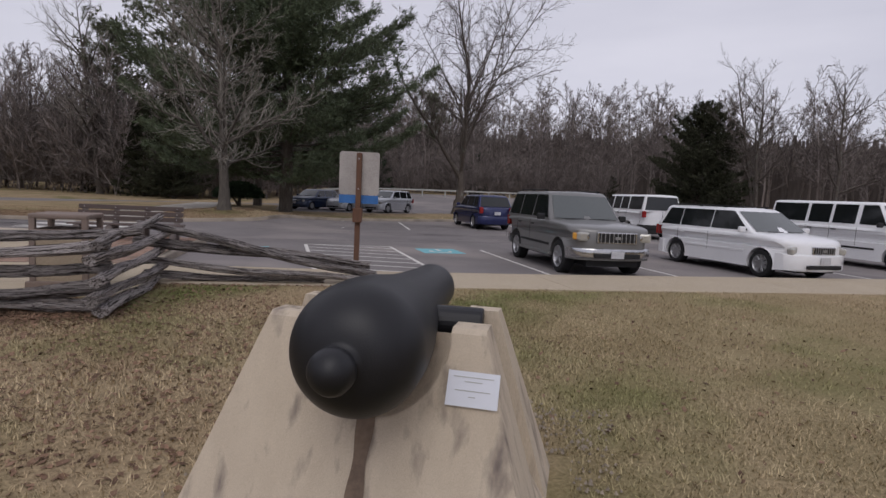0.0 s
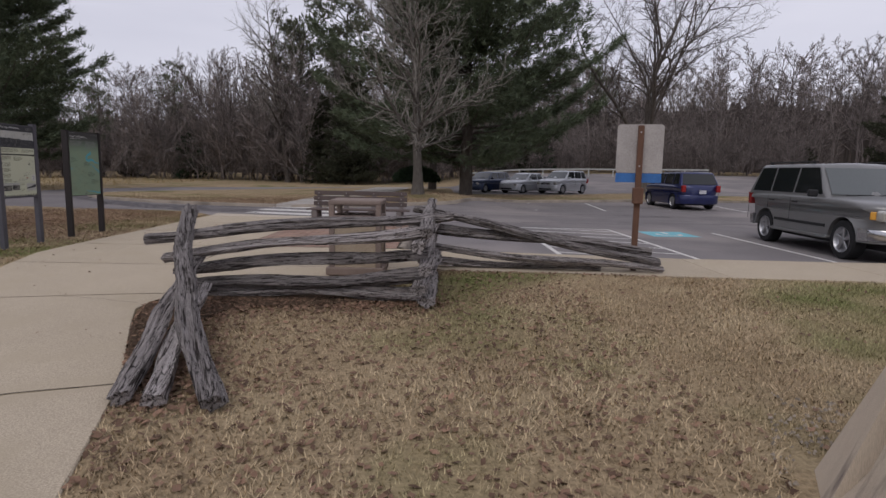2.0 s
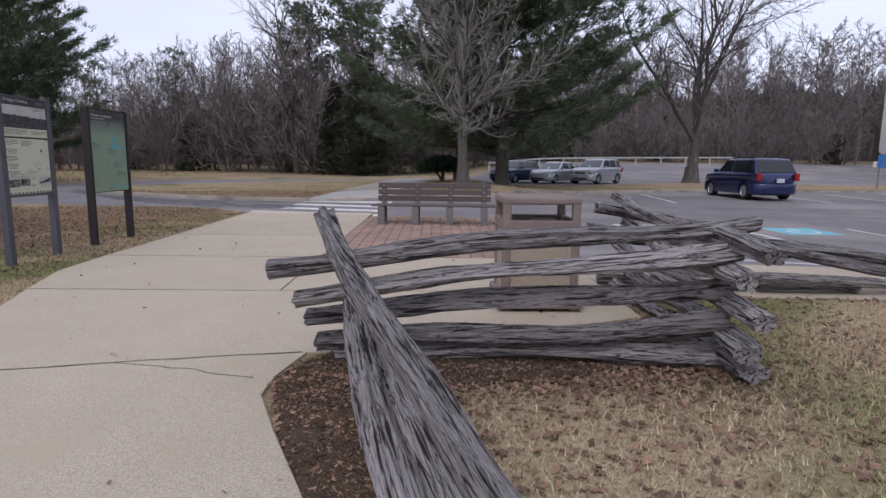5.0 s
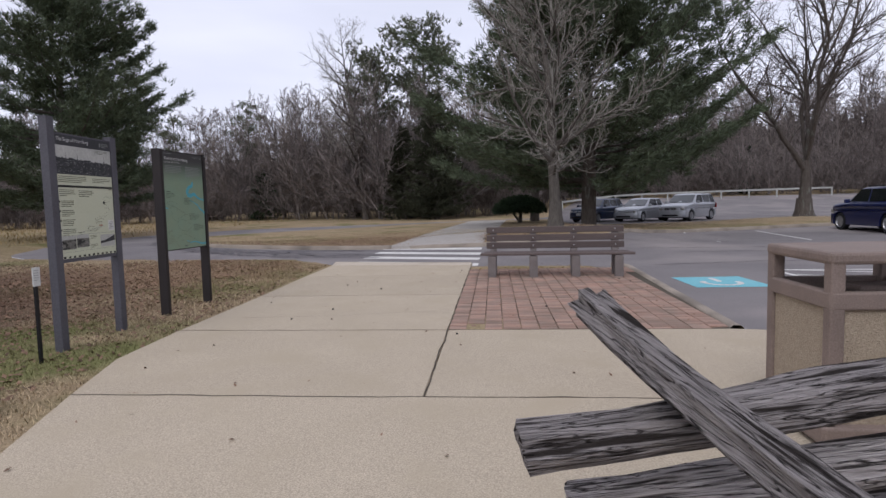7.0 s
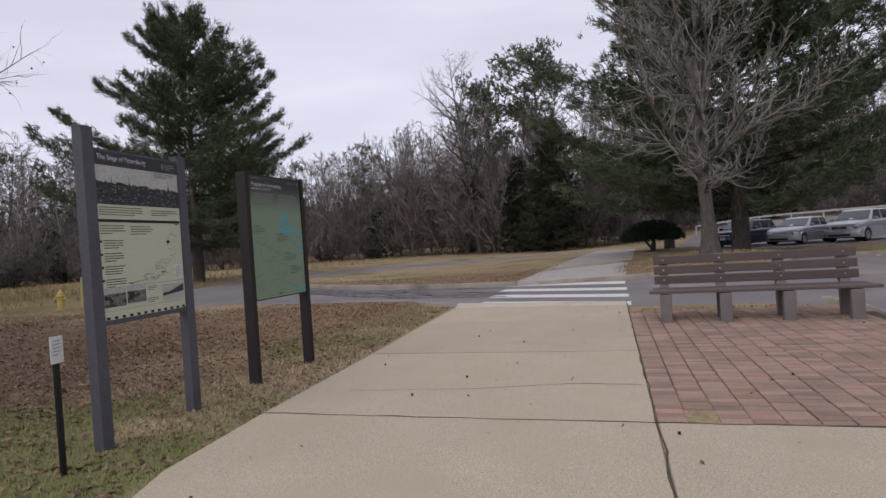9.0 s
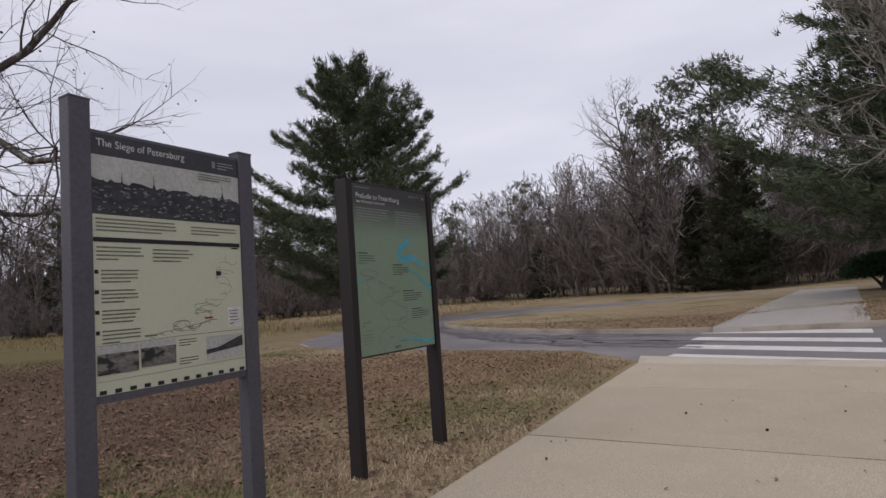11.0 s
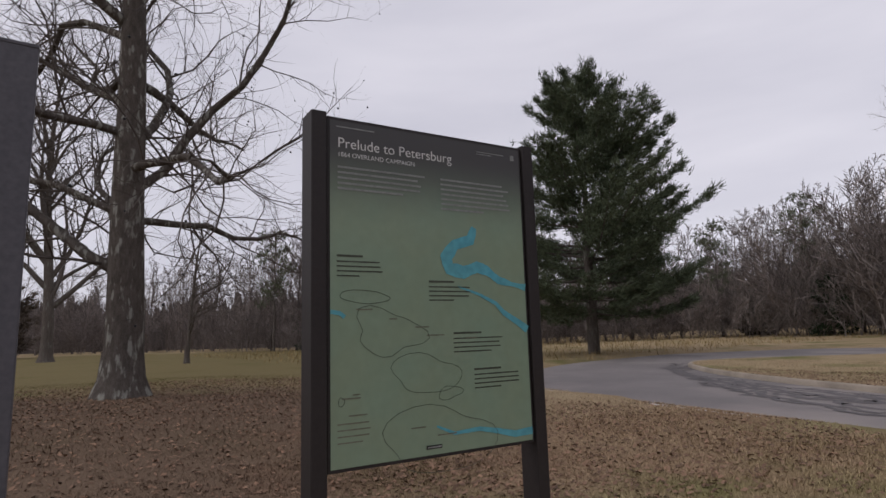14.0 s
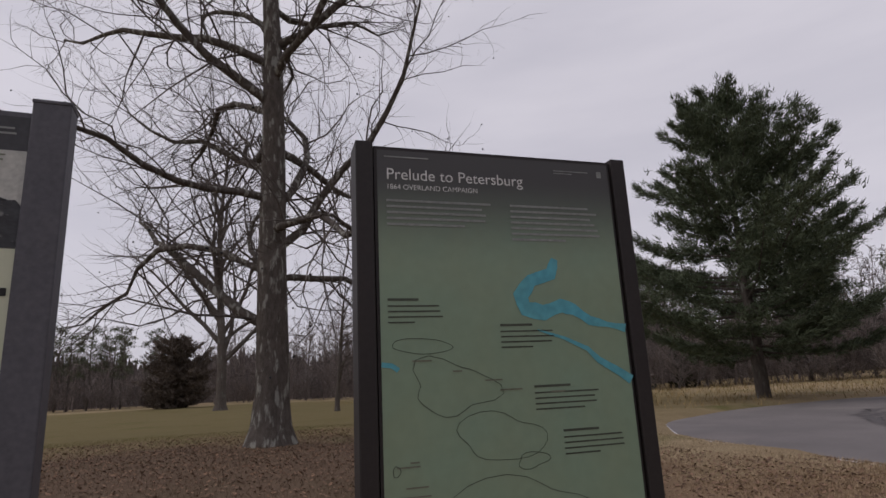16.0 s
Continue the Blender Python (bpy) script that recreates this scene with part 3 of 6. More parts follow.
def line_mark(a, b, wdt=0.1):
    a, b = Vector(a), Vector(b)
    d = (b - a).normalized()
    n = Vector((-d.y, d.x)) * wdt / 2
    k = max(1, int((b - a).length / 2.5))
    for i in range(k):
        p, q = a.lerp(b, i / k), a.lerp(b, (i + 1) / k)
        mark([tuple(p + n), tuple(p - n), tuple(q - n), tuple(q + n)], M["paint"])


for y in (9.75, 11.2, 12.65, 14.1):
    mark([(0.1, y), (0.12, y + 0.62), (-3.1, y + 1.5), (-3.2, y + 0.9)], M["paint"])
# hatched aisle and stall lines
line_mark((6.08, 8.2), (8.62, 8.0)), line_mark((8.62, 8.0), (8.75, 1.55)), line_mark((6.08, 8.2), (6.15, 1.8))
for k in range(8):
    y = 2.2 + k * 0.86
    line_mark((6.15, y), (8.65, y - 0.9 if y > 2.6 else y), 0.09)
line_mark((11.4, 7.5), (11.3, 1.4)), line_mark((14.7, 7.4), (14.6, 1.3)), line_mark((20.6, 7.2), (20.4, 1.2)), line_mark((17.2 + 6.3, 7.2), (23.4, 1.1))
for x in (8.2, 11.2, 14.2 + 3.4, 20.6, 23.6):
    line_mark((x, 20.4 + 0.12 * (x - 8)), (x - 0.4, 15.5 + 0.1 * (x - 8)), 0.1)
for x0, y0 in ((3.85, 5.9), (9.35, 6.3)):
    mark([(x0, y0), (x0 + 1.25, y0 + 0.02), (x0 + 1.2, y0 + 1.35), (x0 - 0.03, y0 + 1.3)], M["bluepaint"])
    ring = [(x0 + 0.6 + 0.30 * math.cos(a), y0 + 0.55 + 0.32 * math.sin(a)) for a in np.linspace(2.6, 6.6, 14)]
    for p, q in zip(ring, ring[1:]):
        n = (Vector(q) - Vector(p)).normalized()
        o = Vector((-n.y, n.x)) * 0.05
        mark([tuple(Vector(p) + o), tuple(Vector(p) - o), tuple(Vector(q) - o), tuple(Vector(q) + o)], M["paint"], lift=0.008)
    mark([(x0 + 0.56, y0 + 0.65), (x0 + 0.66, y0 + 0.65), (x0 + 0.66, y0 + 1.15), (x0 + 0.56, y0 + 1.15)], M["paint"], lift=0.008)
r = random.Random(5)
for k in range(16):
    x, y = r.uniform(4, 20), r.uniform(9, 19)
    ribbon("tar_streak", [(x, y), (x + r.uniform(2, 5), y + r.uniform(-0.4, 0.5)), (x + r.uniform(6, 9), y + r.uniform(-0.6, 0.8))], 0.035, M["crack"], road_marks, 0.003, k, True)
for k in range(7):
    x, y = r.uniform(-12, -4), 0
    y = 12.6 + 0.12 * (-4 - x) * 4 + r.uniform(0, 2)
    ribbon("tar_streak", [(x, y), (x + 1.6, y - r.uniform(0.2, 0.8)), (x + 3.2, y - r.uniform(0.5, 1.2))], 0.04, M["crack"], road_marks, 0.003, 40 + k, True)

# darker wheel tracks that follow the bend round the island
bend = [(4.6, 15.1), (0.2, 14.6), (-3, 14.7), (-5.8, 15.2), (-9.0, 16.5), (-12.0, 18.2), (-14.6, 20.3), (-15.9, 22.6), (-15.6, 25.0)]
for k, off in enumerate((0.25, 0.55, 1.0, 1.35, 1.9, 2.5, 2.8)):
    lo_i, hi_i = r.randint(2, 3), r.randint(6, len(bend))
    track = []
    for i in range(lo_i, hi_i):
        p, q = Vector(bend[max(0, i - 1)]), Vector(bend[min(len(bend) - 1, i + 1)])
        d = (q - p).normalized()
        track.append((bend[i][0] + d.y * off, bend[i][1] + d.x * off))
    ribbon("tyre_track", track, r.uniform(0.05, 0.13), M["tyre_mark"], road_marks, 0.0045 + 0.0008 * k, 60 + k, True)

# ---- cannon on its mount ----
mount_m = pose(6.17, -6.75, 0, 0, 0, -28.0)


def make_mount():
    """A cast block: flared foot, two cheeks, a round saddle cut between them."""
    ob = thing("cannon_mount", mount_m, "tan cast concrete cannon cradle with dark water stains", "cannon mount")
    top, rad, cz = 0.965, 0.372, 0.93

    def section(cheek, grow, low):
        o = [(-0.86, 0.0), (-0.56, cheek), (-0.385, cheek)]
        o += [(-0.006 + (rad + grow) * math.cos(a), cz + (rad + grow) * math.sin(a)) for a in np.linspace(math.pi + 0.08, 2 * math.pi - 0.08, 17)]
        o += [(0.372, cheek), (0.535, cheek), (0.84, 0.0)]
        if low:
            o = [(math.copysign(min(abs(x), 0.69), x) if z > 0.5 else x, min(z, 0.50)) for x, z in o]
        return o

    bm = bmesh.new()
    rows = []
    for v, side, cheek, grow, low in ((-0.235, -1, top - 0.022, 0.018, 0), (-0.215, -1, top, 0, 0), (-0.10, 0, top, 0, 0), (-0.085, 0, top, 0, 1), (0.115, 0, top, 0, 1), (0.13, 0, top + 0.02, 0, 0),
                                      (0.235, 1, top + 0.02, 0, 0), (0.245, 1, top + 0.008, 0.012, 0)):
        row = []
        for x, z in section(cheek, grow, low):
            flare = (1.0 - z) * (0.40 if v < 0 else 0.30)
            row.append(bm.verts.new((x, v + side * flare, z)))
        rows.append(row)
    n = len(rows[0])
    bm.faces.new(rows[0][::-1]), bm.faces.new(rows[-1])
    for p, q in zip(rows, rows[1:]):
        for i in range(n):
            j = (i + 1) % n
            bm.faces.new((p[i], p[j], q[j], q[i]))
    bmesh.ops.triangulate(bm, faces=[f for f in bm.faces if len(f.verts) > 4])
    part("block", bm, M["cast"], ob)
    bm = bmesh.new()
    vs = []
    for k in range(12):
        z = 0.588 - k * 0.05
        wdt = 0.038 + 0.007 * math.sin(k * 1.1)
        y = -(0.235 + (1.0 - z) * 0.40) - 0.006
        vs.append((bm.verts.new((0.03 - wdt, y, z)), bm.verts.new((0.03 + wdt, y, z))))
    for p, q in zip(vs, vs[1:]):
        bm.faces.new((p[0], p[1], q[1], q[0]))
    part("rust_run", bm, M["stain"], ob, "dark brown rust run below the breech")
    return ob


mount = make_mount()
card_at = mount_m @ pose(0.503, -0.235 - 0.28 * 0.40 - 0.014, 0.722, -22.8, 0, 0)
card = thing("information_card", card_at, "white laminated card fixed to the concrete cradle", "card")
box_part("sheet", (0, 0, 0), (0.235, 0.004, 0.155), M["paper"], card)
for z_, wdt in ((0.052, 0.18), (0.032, 0.08), (-0.008, 0.16), (-0.034, 0.03)):
    box_part("text_line", (0, -0.003, z_), (wdt, 0.002, 0.0035), M["print_sky"], card)

cannon = thing("cannon", mount_m @ pose(0.02, 0.02, 0.935, 0, 0.6, 95.0) @ pose(-0.09, 0, 0), "black painted iron cannon barrel on a concrete cradle", "cannon")
bm = bmesh.new()
prof = [(-1.02, 0.0), (-1.015, 0.03), (-0.99, 0.068), (-0.955, 0.086), (-0.915, 0.086), (-0.88, 0.07), (-0.865, 0.063), (-0.85, 0.064)]
prof += [(-0.845 + 0.25 * (1 - math.cos(a)), 0.062 + 0.216 * math.sin(a)) for a in np.linspace(0.12, math.pi / 2, 12)]
prof += [(-0.45, 0.278), (-0.3, 0.268), (-0.1, 0.244), (0.15, 0.214), (0.45, 0.195), (0.8, 0.175), (1.12, 0.163), (1.16, 0.165), (1.18, 0.158), (1.18, 0.09), (0.9, 0.088), (0.9, 0.0)]
part("barrel", lathe(bm, prof, 48, Matrix()), M["iron"], cannon, smooth=True)
for s in (-1, 1):
    bm = bmesh.new()
    lathe(bm, [(0.0, 0.085), (0.24 * 1.0, 0.085), (0.25, 0.08), (0.25, 0.0)], 24, pose(0.09, 0.20 * s, -0.01, 0, 0, 90 * s))
    part("trunnion", bm, M["iron"], cannon, smooth=False)

# ---- split-rail fence ----


def make_rail(name, a, b, r0, r1, seed, parent, sides=7, split=0.72, bow=(0, 0, 0)):
    """A riven rail from a to b: uneven section, bends, grooves and ragged ends."""
    a, b = Vector(a), Vector(b)
    rr = random.Random(seed)
    length, n = (b - a).length, 34
    rot = (b - a).to_track_quat("X", "Z").to_matrix().to_4x4()
    ob_m = Matrix.Translation(a) @ rot
    shape = [1 + rr.uniform(-0.34, 0.24) for _ in range(sides * 2)]
    ph = [rr.uniform(0, 6.28) for _ in range(6)]
    bm = bmesh.new()
    rings = []
    m2 = sides * 2
    for i in range(n + 1):
        t = i / n
        rad = r0 + (r1 - r0) * t
        rad *= 1 + 0.09 * math.sin(7 * t + ph[0]) + 0.07 * noise.noise((t * 9, seed, 1.5))
        cy = 0.035 * math.sin(3.1 * t + ph[1]) * math.sin(math.pi * t) + 0.02 * noise.noise((t * 5, seed, 9))
        cz = 0.05 * math.sin(4.2 * t + ph[2]) * math.sin(math.pi * t)
        ring = []
        for j in range(m2):
            ang = 2 * math.pi * j / m2 + 0.5 * t
            q = rad * shape[j] * (1 + 0.24 * noise.noise((t * length * 1.3, j * 3.7, seed * 1.3)) + 0.10 * noise.noise((t * length * 6, j * 3.7, seed * 2.3)))
            x = t * length + (rr.uniform(-0.010, 0.010) if i in (0, n) else 0)
            ring.append(bm.verts.new((x, cy + q * math.cos(ang), cz + q * split * math.sin(ang))))
        rings.append(ring)
    for p, q in zip(rings, rings[1:]):
        for j in range(m2):
            k = (j + 1) % m2
            bm.faces.new((p[j], p[k], q[k], q[j]))
    for ring, s in ((rings[0], 1), (rings[-1], -1)):
        c = bm.verts.new(sum((v.co for v in ring), Vector()) / m2 + Vector((0.008 * s, 0, 0)))
        for j in range(m2):
            bm.faces.new((ring[j], ring[(j + 1) % m2], c))
    back = rot.to_3x3().inverted() @ Vector(bow)
    for v in bm.verts:
        t = min(1, max(0, v.co.x / length))
        v.co += back * (4 * t * (1 - t))
    ob = part(name, bm, M["rail"], parent)
    ob.matrix_world = ob_m
    return ob


fence = thing("split_rail_fence", Matrix(), "weathered grey split-rail zigzag fence of stacked riven logs", "fence")
rails = [
    # first bay, between the path and the corner
    ((0.58, -2.40, 0.69), (3.90, -1.98, 0.96), 0.088, 0.072), ((0.72, -2.30, 0.48), (3.62, -2.28, 0.82), 0.075, 0.085),
    ((0.74, -2.1, 0.30), (3.62, -2.2, 0.55), 0.085, 0.10), ((0.82, -2.12, 0.13), (3.6, -2.24, 0.33), 0.085, 0.11),
    ((0.95, -2.1, 0.06), (3.58, -2.22, 0.10), 0.07, 0.10),
    # short cross bay running back from the corner
    ((3.62, -2.72, 0.84), (3.62, 0.32, 1.02), 0.085, 0.08), ((3.52, -2.62, 0.67), (3.74, 0.3, 0.74), 0.09, 0.075),
    ((3.60, -2.70, 0.44), (3.66, 0.28, 0.50), 0.085, 0.085), ((3.54, -2.66, 0.22), (3.72, 0.25, 0.26), 0.09, 0.085),
    ((3.62, -2.60, 0.08), (3.60, 0.20, 0.08), 0.085, 0.08),
    # last bay, dropping to the ground
    ((3.35, 0.16, 0.90), (7.05, -0.05, 0.16), 0.095, 0.10), ((3.28, 0.22, 0.66), (6.95, 0.02, 0.32), 0.095, 0.085),
    ((3.40, 0.12, 0.36), (7.1, -0.12, 0.07), 0.08, 0.07), ((3.42, 0.2, 0.12), (6.2, 0.05, 0.06), 0.075, 0.06),
    # props of the end
    ((2.40, -5.30, 0.07), (0.85, -1.87, 1.00), 0.078, 0.076, (-0.15, -0.04, -0.05)), ((1.80, -5.22, 0.07), (1.10, -2.3, 0.50), 0.074, 0.066, (-0.04, 0, -0.06)),
    ((2.02, -5.25, 0.06), (1.28, -2.6, 0.24), 0.082, 0.070, (0, 0, -0.02)),
]
for k, (a, b, r0, r1, *bow) in enumerate(rails):
    make_rail("rail", a, b, r0, r1, 11 + k, fence, bow=bow[0] if bow else (0, 0, 0))
fence2 = thing("split_rail_fence", Matrix(), "grey split rails ending low beside the path", "fence")
for k, (a, b, r0, r1) in enumerate((((-2.9, -0.5, 0.10), (-6.2, 0.55, 0.34), 0.09, 0.10), ((-3.1, -0.55, 0.07), (-6.1, 0.4, 0.12), 0.07, 0.09), ((-3.0, -0.42, 0.16), (-6.3, 0.65, 0.52), 0.06, 0.08))):
    make_rail("rail", a, b, r0, r1, 60 + k, fence2)

# ---- accessible-parking sign seen from behind ----
ps = thing("parking_sign", pose(6.73, 0.14, 0, 0, 0, -13), "back of a parking sign on a brown wooden post", "sign")
box_part("post", (0, 0, 1.09), (0.085, 0.085, 2.22), M["sign_post"], ps, bevel=0.006)
bm = bmesh.new()
prism(bm, [(-0.335 + dx, z) for dx, z in ((0.03, 1.50), (0, 1.53), (0, 2.19), (0.03, 2.22), (0.64, 2.22), (0.67, 2.19), (0.67, 1.53), (0.64, 1.50))], 0.045, 0.049, axis=1)
part("plate", bm, M["sign_back"], ps, "bare grey aluminium sign back")
box_part("lower_plate", (0, 0.047, 1.425), (0.66, 0.004, 0.14), M["sign_blue"], ps, "blue lower plate")
box_part("box", (-0.0, -0.03, 1.16), (0.15, 0.16, 0.24), M["sign_post"], ps, bevel=0.01)
for z in (1.6, 2.1):
    bm = bmesh.new()
    lathe(bm, [(0, 0.012), (0.012, 0.012), (0.012, 0)], 8, pose(0, -0.043, z, 0, 0, -90))
    part("bolt", bm, M["alloy"], ps)

# ---- bench ----
bench = thing("bench", pose(1.62, 6.95, 0, 0, 0, -3.5), "brown plank park bench on grey supports over brick paving", "bench")
for k in range(4):
    x = -1.13 + k * 0.745
    bm = bmesh.new()
    bbox(bm, (x, -0.44, 0.19), (0.15, 0.10, 0.42), bevel=0.015)
    part("front_leg", bm, M["bench_leg"], bench)
    bm = bmesh.new()
    prism(bm, [(-0.05, -0.02), (0.06, -0.02), (0.09, 0.45), (0.20, 0.90), (0.10, 0.90), (-0.03, 0.46)], x - 0.06, x + 0.06, axis=0)
    part("back_post", bm, M["bench_leg"], bench)
    box_part("seat_bearer", (x, -0.20, 0.385), (0.07, 0.42, 0.05), M["bench_leg"], bench)
for k in range(3):
    box_part("seat_plank", (0.02, -0.42 + k * 0.165, 0.43), (2.72 if k == 0 else 2.62, 0.15, 0.042), M["plank"], bench, bevel=0.008)
for k, z in enumerate((0.56, 0.70, 0.845)):
    y = 0.02 + (z - 0.45) * 0.24 - 0.055
    box_part("back_plank", (-0.0, y, z), (2.52, 0.042, 0.115), M["plank"], bench, m=None, bevel=0.008)
    for j in range(4):
        bm = bmesh.new()
        lathe(bm, [(0, 0.014), (0.008, 0.012), (0.01, 0)], 8, pose(-1.13 + j * 0.745, y - 0.021, z, 0, 0, -90))
        part("bolt", bm, M["alloy"], bench)

# ---- litter bin ----
bin_ = thing("litter_bin", Matrix.Translation((2.60, -0.46, SLAB_TOP)) @ Matrix.Diagonal((0.89, 0.89, 0.955, 1)), "square brown litter bin with pebbled tan panels", "litter bin")
h = 0.39
for sx in (-1, 1):
    for sy in (-1, 1):
        box_part("corner_post", (sx * (h - 0.035), sy * (h - 0.035), 0.53), (0.085, 0.085, 1.06), M["bin_trim"], bin_, bevel=0.012)
for a in range(4):
    m = pose(0, 0, 0, 0, 0, 90 * a)
    box_part("panel", (0, -h + 0.03, 0.43), (0.63, 0.03, 0.70), M["bin_stone"], bin_, "tan exposed-pebble panel", m=m)
    box_part("rail", (0, -h + 0.02, 0.83), (0.78, 0.06, 0.10), M["bin_trim"], bin_, m=m, bevel=0.012)
    box_part("base_rail", (0, -h - 0.005, 0.085), (0.87, 0.10, 0.11), M["bin_trim"], bin_, m=m, bevel=0.015)
    box_part("lid_edge", (0, -h + 0.02, 1.065), (0.80, 0.07, 0.07), M["bin_trim"], bin_, m=m, bevel=0.02)
bm = bmesh.new()
v = [[bm.verts.new((sx * q, sy * q, z)) for sx, sy in ((-1, -1), (1, -1), (1, 1), (-1, 1))] for q, z in ((h - 0.03, 1.08), (h - 0.04, 1.098), (0.15, 1.104))]
for p, q in zip(v, v[1:]):
    for i in range(4):
        bm.faces.new((p[i], p[(i + 1) % 4], q[(i + 1) % 4], q[i]))
bm.faces.new(v[-1])
bm.faces.new(v[0][::-1])
part("lid", bm, M["bin_trim"], bin_)
box_part("liner", (0, 0, 0.40), (0.64, 0.64, 0.72), M["black"], bin_, "black bag lining")
box_part("rubbish", (0.05, -0.05, 0.86), (0.28, 0.2, 0.05), M["bin_trim"], bin_, bevel=0.02)

# ---- wayside exhibit boards ----


def text_mesh(body, size, m, material, parent, name="title"):
    cu = bpy.data.curves.new(name, "FONT")
    cu.body, cu.size, cu.extrude = body, size, 0.0
    tmp = bpy.data.objects.new(name, cu)
    scene.collection.objects.link(tmp)
    bpy.context.view_layer.update()
    me = bpy.data.meshes.new_from_object(tmp.evaluated_get(bpy.context.evaluated_depsgraph_get()))
    bpy.data.objects.remove(tmp)
    me.materials.clear()
    me.materials.append(material)
    me.name = name
    ob = new(name, me)
    ob.parent = parent
    ob.matrix_local = m
    return ob


def flat_part(name, x0, x1, z0, z1, lift, material, parent, label=""):
    """A printed field on the face of a panel, which looks towards -y."""
    bm = bmesh.new()
    bm.faces.new([bm.verts.new(p) for p in ((x0, -lift, z0), (x1, -lift, z0), (x1, -lift, z1), (x0, -lift, z1))])
    return part(name, bm, material, parent, label)


def stroke(name, line, wdt, lift, material, parent, closed=False, label=""):
    pts_ = list(line) + ([line[0]] if closed else [])
    vs, fs = [], []
    for i, p in enumerate(pts_):
        a, b = Vector(pts_[max(0, i - 1)]), Vector(pts_[min(len(pts_) - 1, i + 1)])
        d = (b - a).normalized()
        q = wdt(i / (len(pts_) - 1)) if callable(wdt) else wdt
        vs += [(p[0] - d.y * q, -lift, p[1] + d.x * q), (p[0] + d.y * q, -lift, p[1] - d.x * q)]
        if i:
            fs.append((2 * i - 2, 2 * i - 1, 2 * i + 1, 2 * i))
    return mesh_np(name, vs, fs, material, parent, label)


def wiggle(cx, cz, rx, rz, seed, n=26, a0=0.0, a1=6.283):
    rr = random.Random(seed)
    k = [rr.uniform(-0.22, 0.22) for _ in range(4)]
    out = []
    for a in np.linspace(a0, a1, n):
        q = 1 + k[0] * math.sin(2 * a) + k[1] * math.cos(3 * a) + k[2] * math.sin(5 * a) * 0.6
        out.append((cx + rx * q * math.cos(a), cz + rz * q * math.sin(a)))
    return out


def text_block(panel, x, z, wdt, rows, step, thick, lift, material, seed):
    rr = random.Random(seed)
    for k in range(rows):
        q = wdt * (rr.uniform(0.86, 1.0) if k < rows - 1 else rr.uniform(0.4, 0.8))
        flat_part("text_line", x, x + q, z - k * step - thick, z - k * step, lift, material, panel)


# first board: grey posts taller than the panel, facing +x
b1 = thing("exhibit_board", pose(-3.765, 1.79, 0.01, 0, 0, 91.5), "grey steel exhibit board about a siege, on grass", "sign")
W1 = 0.906
for s, drop in ((-1, 0.0), (1, 0.10)):
    at = W1 / 2 + (0.010 if s < 0 else 0.035)
    box_part("post", (s * at, 0.003, 1.135 - drop / 2), (0.098, 0.084, 2.29 - drop), M["slate"], b1, bevel=0.005)
    box_part("post_cap", (s * at, 0.003, 2.283 - drop), (0.102, 0.088, 0.012), M["slate"], b1, bevel=0.003)
p1 = box_part("panel", (0, 0, 1.505), (W1 + 0.02, 0.05, 1.285), M["slate"], b1)
p1.scale.x, p1.location.x = 0.932, 0.014
f = 0.027
flat_part("header_band", -0.455, 0.455, 2.03, 2.132, f, M["header"], p1, "charcoal title band")
text_mesh("The Siege of Petersburg", 0.052, pose(-0.43, -f - 0.002, 2.072, 90, 0, 0), M["ink_white"], p1)
flat_part("emblem", 0.262, 0.285, 2.062, 2.10, f + 0.002, M["ink_pale"], p1)
text_block(p1, 0.30, 2.098, 0.13, 3, 0.016, 0.006, f + 0.002, M["ink_pale"], 3)
flat_part("photo_sky", -0.455, 0.455, 1.745, 2.028, f, M["print_sky"], p1, "pale sky of a printed town view")
town = [(-0.455, 1.745)] + [(0.455, 1.745), (0.455, 1.865)]
rr = random.Random(9)
xsky = np.linspace(0.44, -0.455, 48)
for x in xsky:
    town.append((float(x), 1.895 - 0.03 * (x - 0) + rr.uniform(-0.012, 0.014)))
bm = bmesh.new()
bm.faces.new([bm.verts.new((x, -f - 0.002, z)) for x, z in town])
bmesh.ops.triangulate(bm, faces=bm.faces)
part("photo_town", bm, M["print_dark"], p1, "dark roofs and trees of a printed town view")
for x, hgt in ((-0.30, 0.07), (-0.12, 0.075), (0.33, 0.075)):
    bm = bmesh.new()
    bm.faces.new([bm.verts.new((x + dx, -f - 0.002, z)) for dx, z in ((-0.012, 1.89), (0.012, 1.89), (0.003, 1.915), (0, 1.90 + hgt), (-0.003, 1.915))])
    part("steeple", bm, M["print_dark"], p1)
for k in range(90):
    x, z = rr.uniform(-0.44, 0.43), rr.uniform(1.75, 1.885)
    flat_part("roof_highlight", x, x + rr.uniform(0.005, 0.024), z, z + rr.uniform(0.003, 0.008), f + 0.004, M["ink_pale"], p1)
text_block(p1, 0.16, 2.015, 0.27, 3, 0.014, 0.005, f + 0.004, M["ink"], 4)
flat_part("field", -0.455, 0.455, 0.90, 1.743, f, M["cream"], p1, "pale green-cream printed field")
text_block(p1, -0.44, 1.725, 0.46, 4, 0.018, 0.007, f + 0.002, M["ink"], 5)
text_block(p1, 0.10, 1.715, 0.33, 3, 0.018, 0.007, f + 0.002, M["ink"], 6)
flat_part("rule", -0.455, 0.445, 1.612, 1.634, f + 0.002, M["ink_black"], p1, "black rule")
text_block(p1, -0.44, 1.59, 0.26, 4, 0.019, 0.007, f + 0.002, M["ink"], 7)
text_block(p1, -0.14, 1.585, 0.25, 4, 0.019, 0.007, f + 0.002, M["ink"], 8)
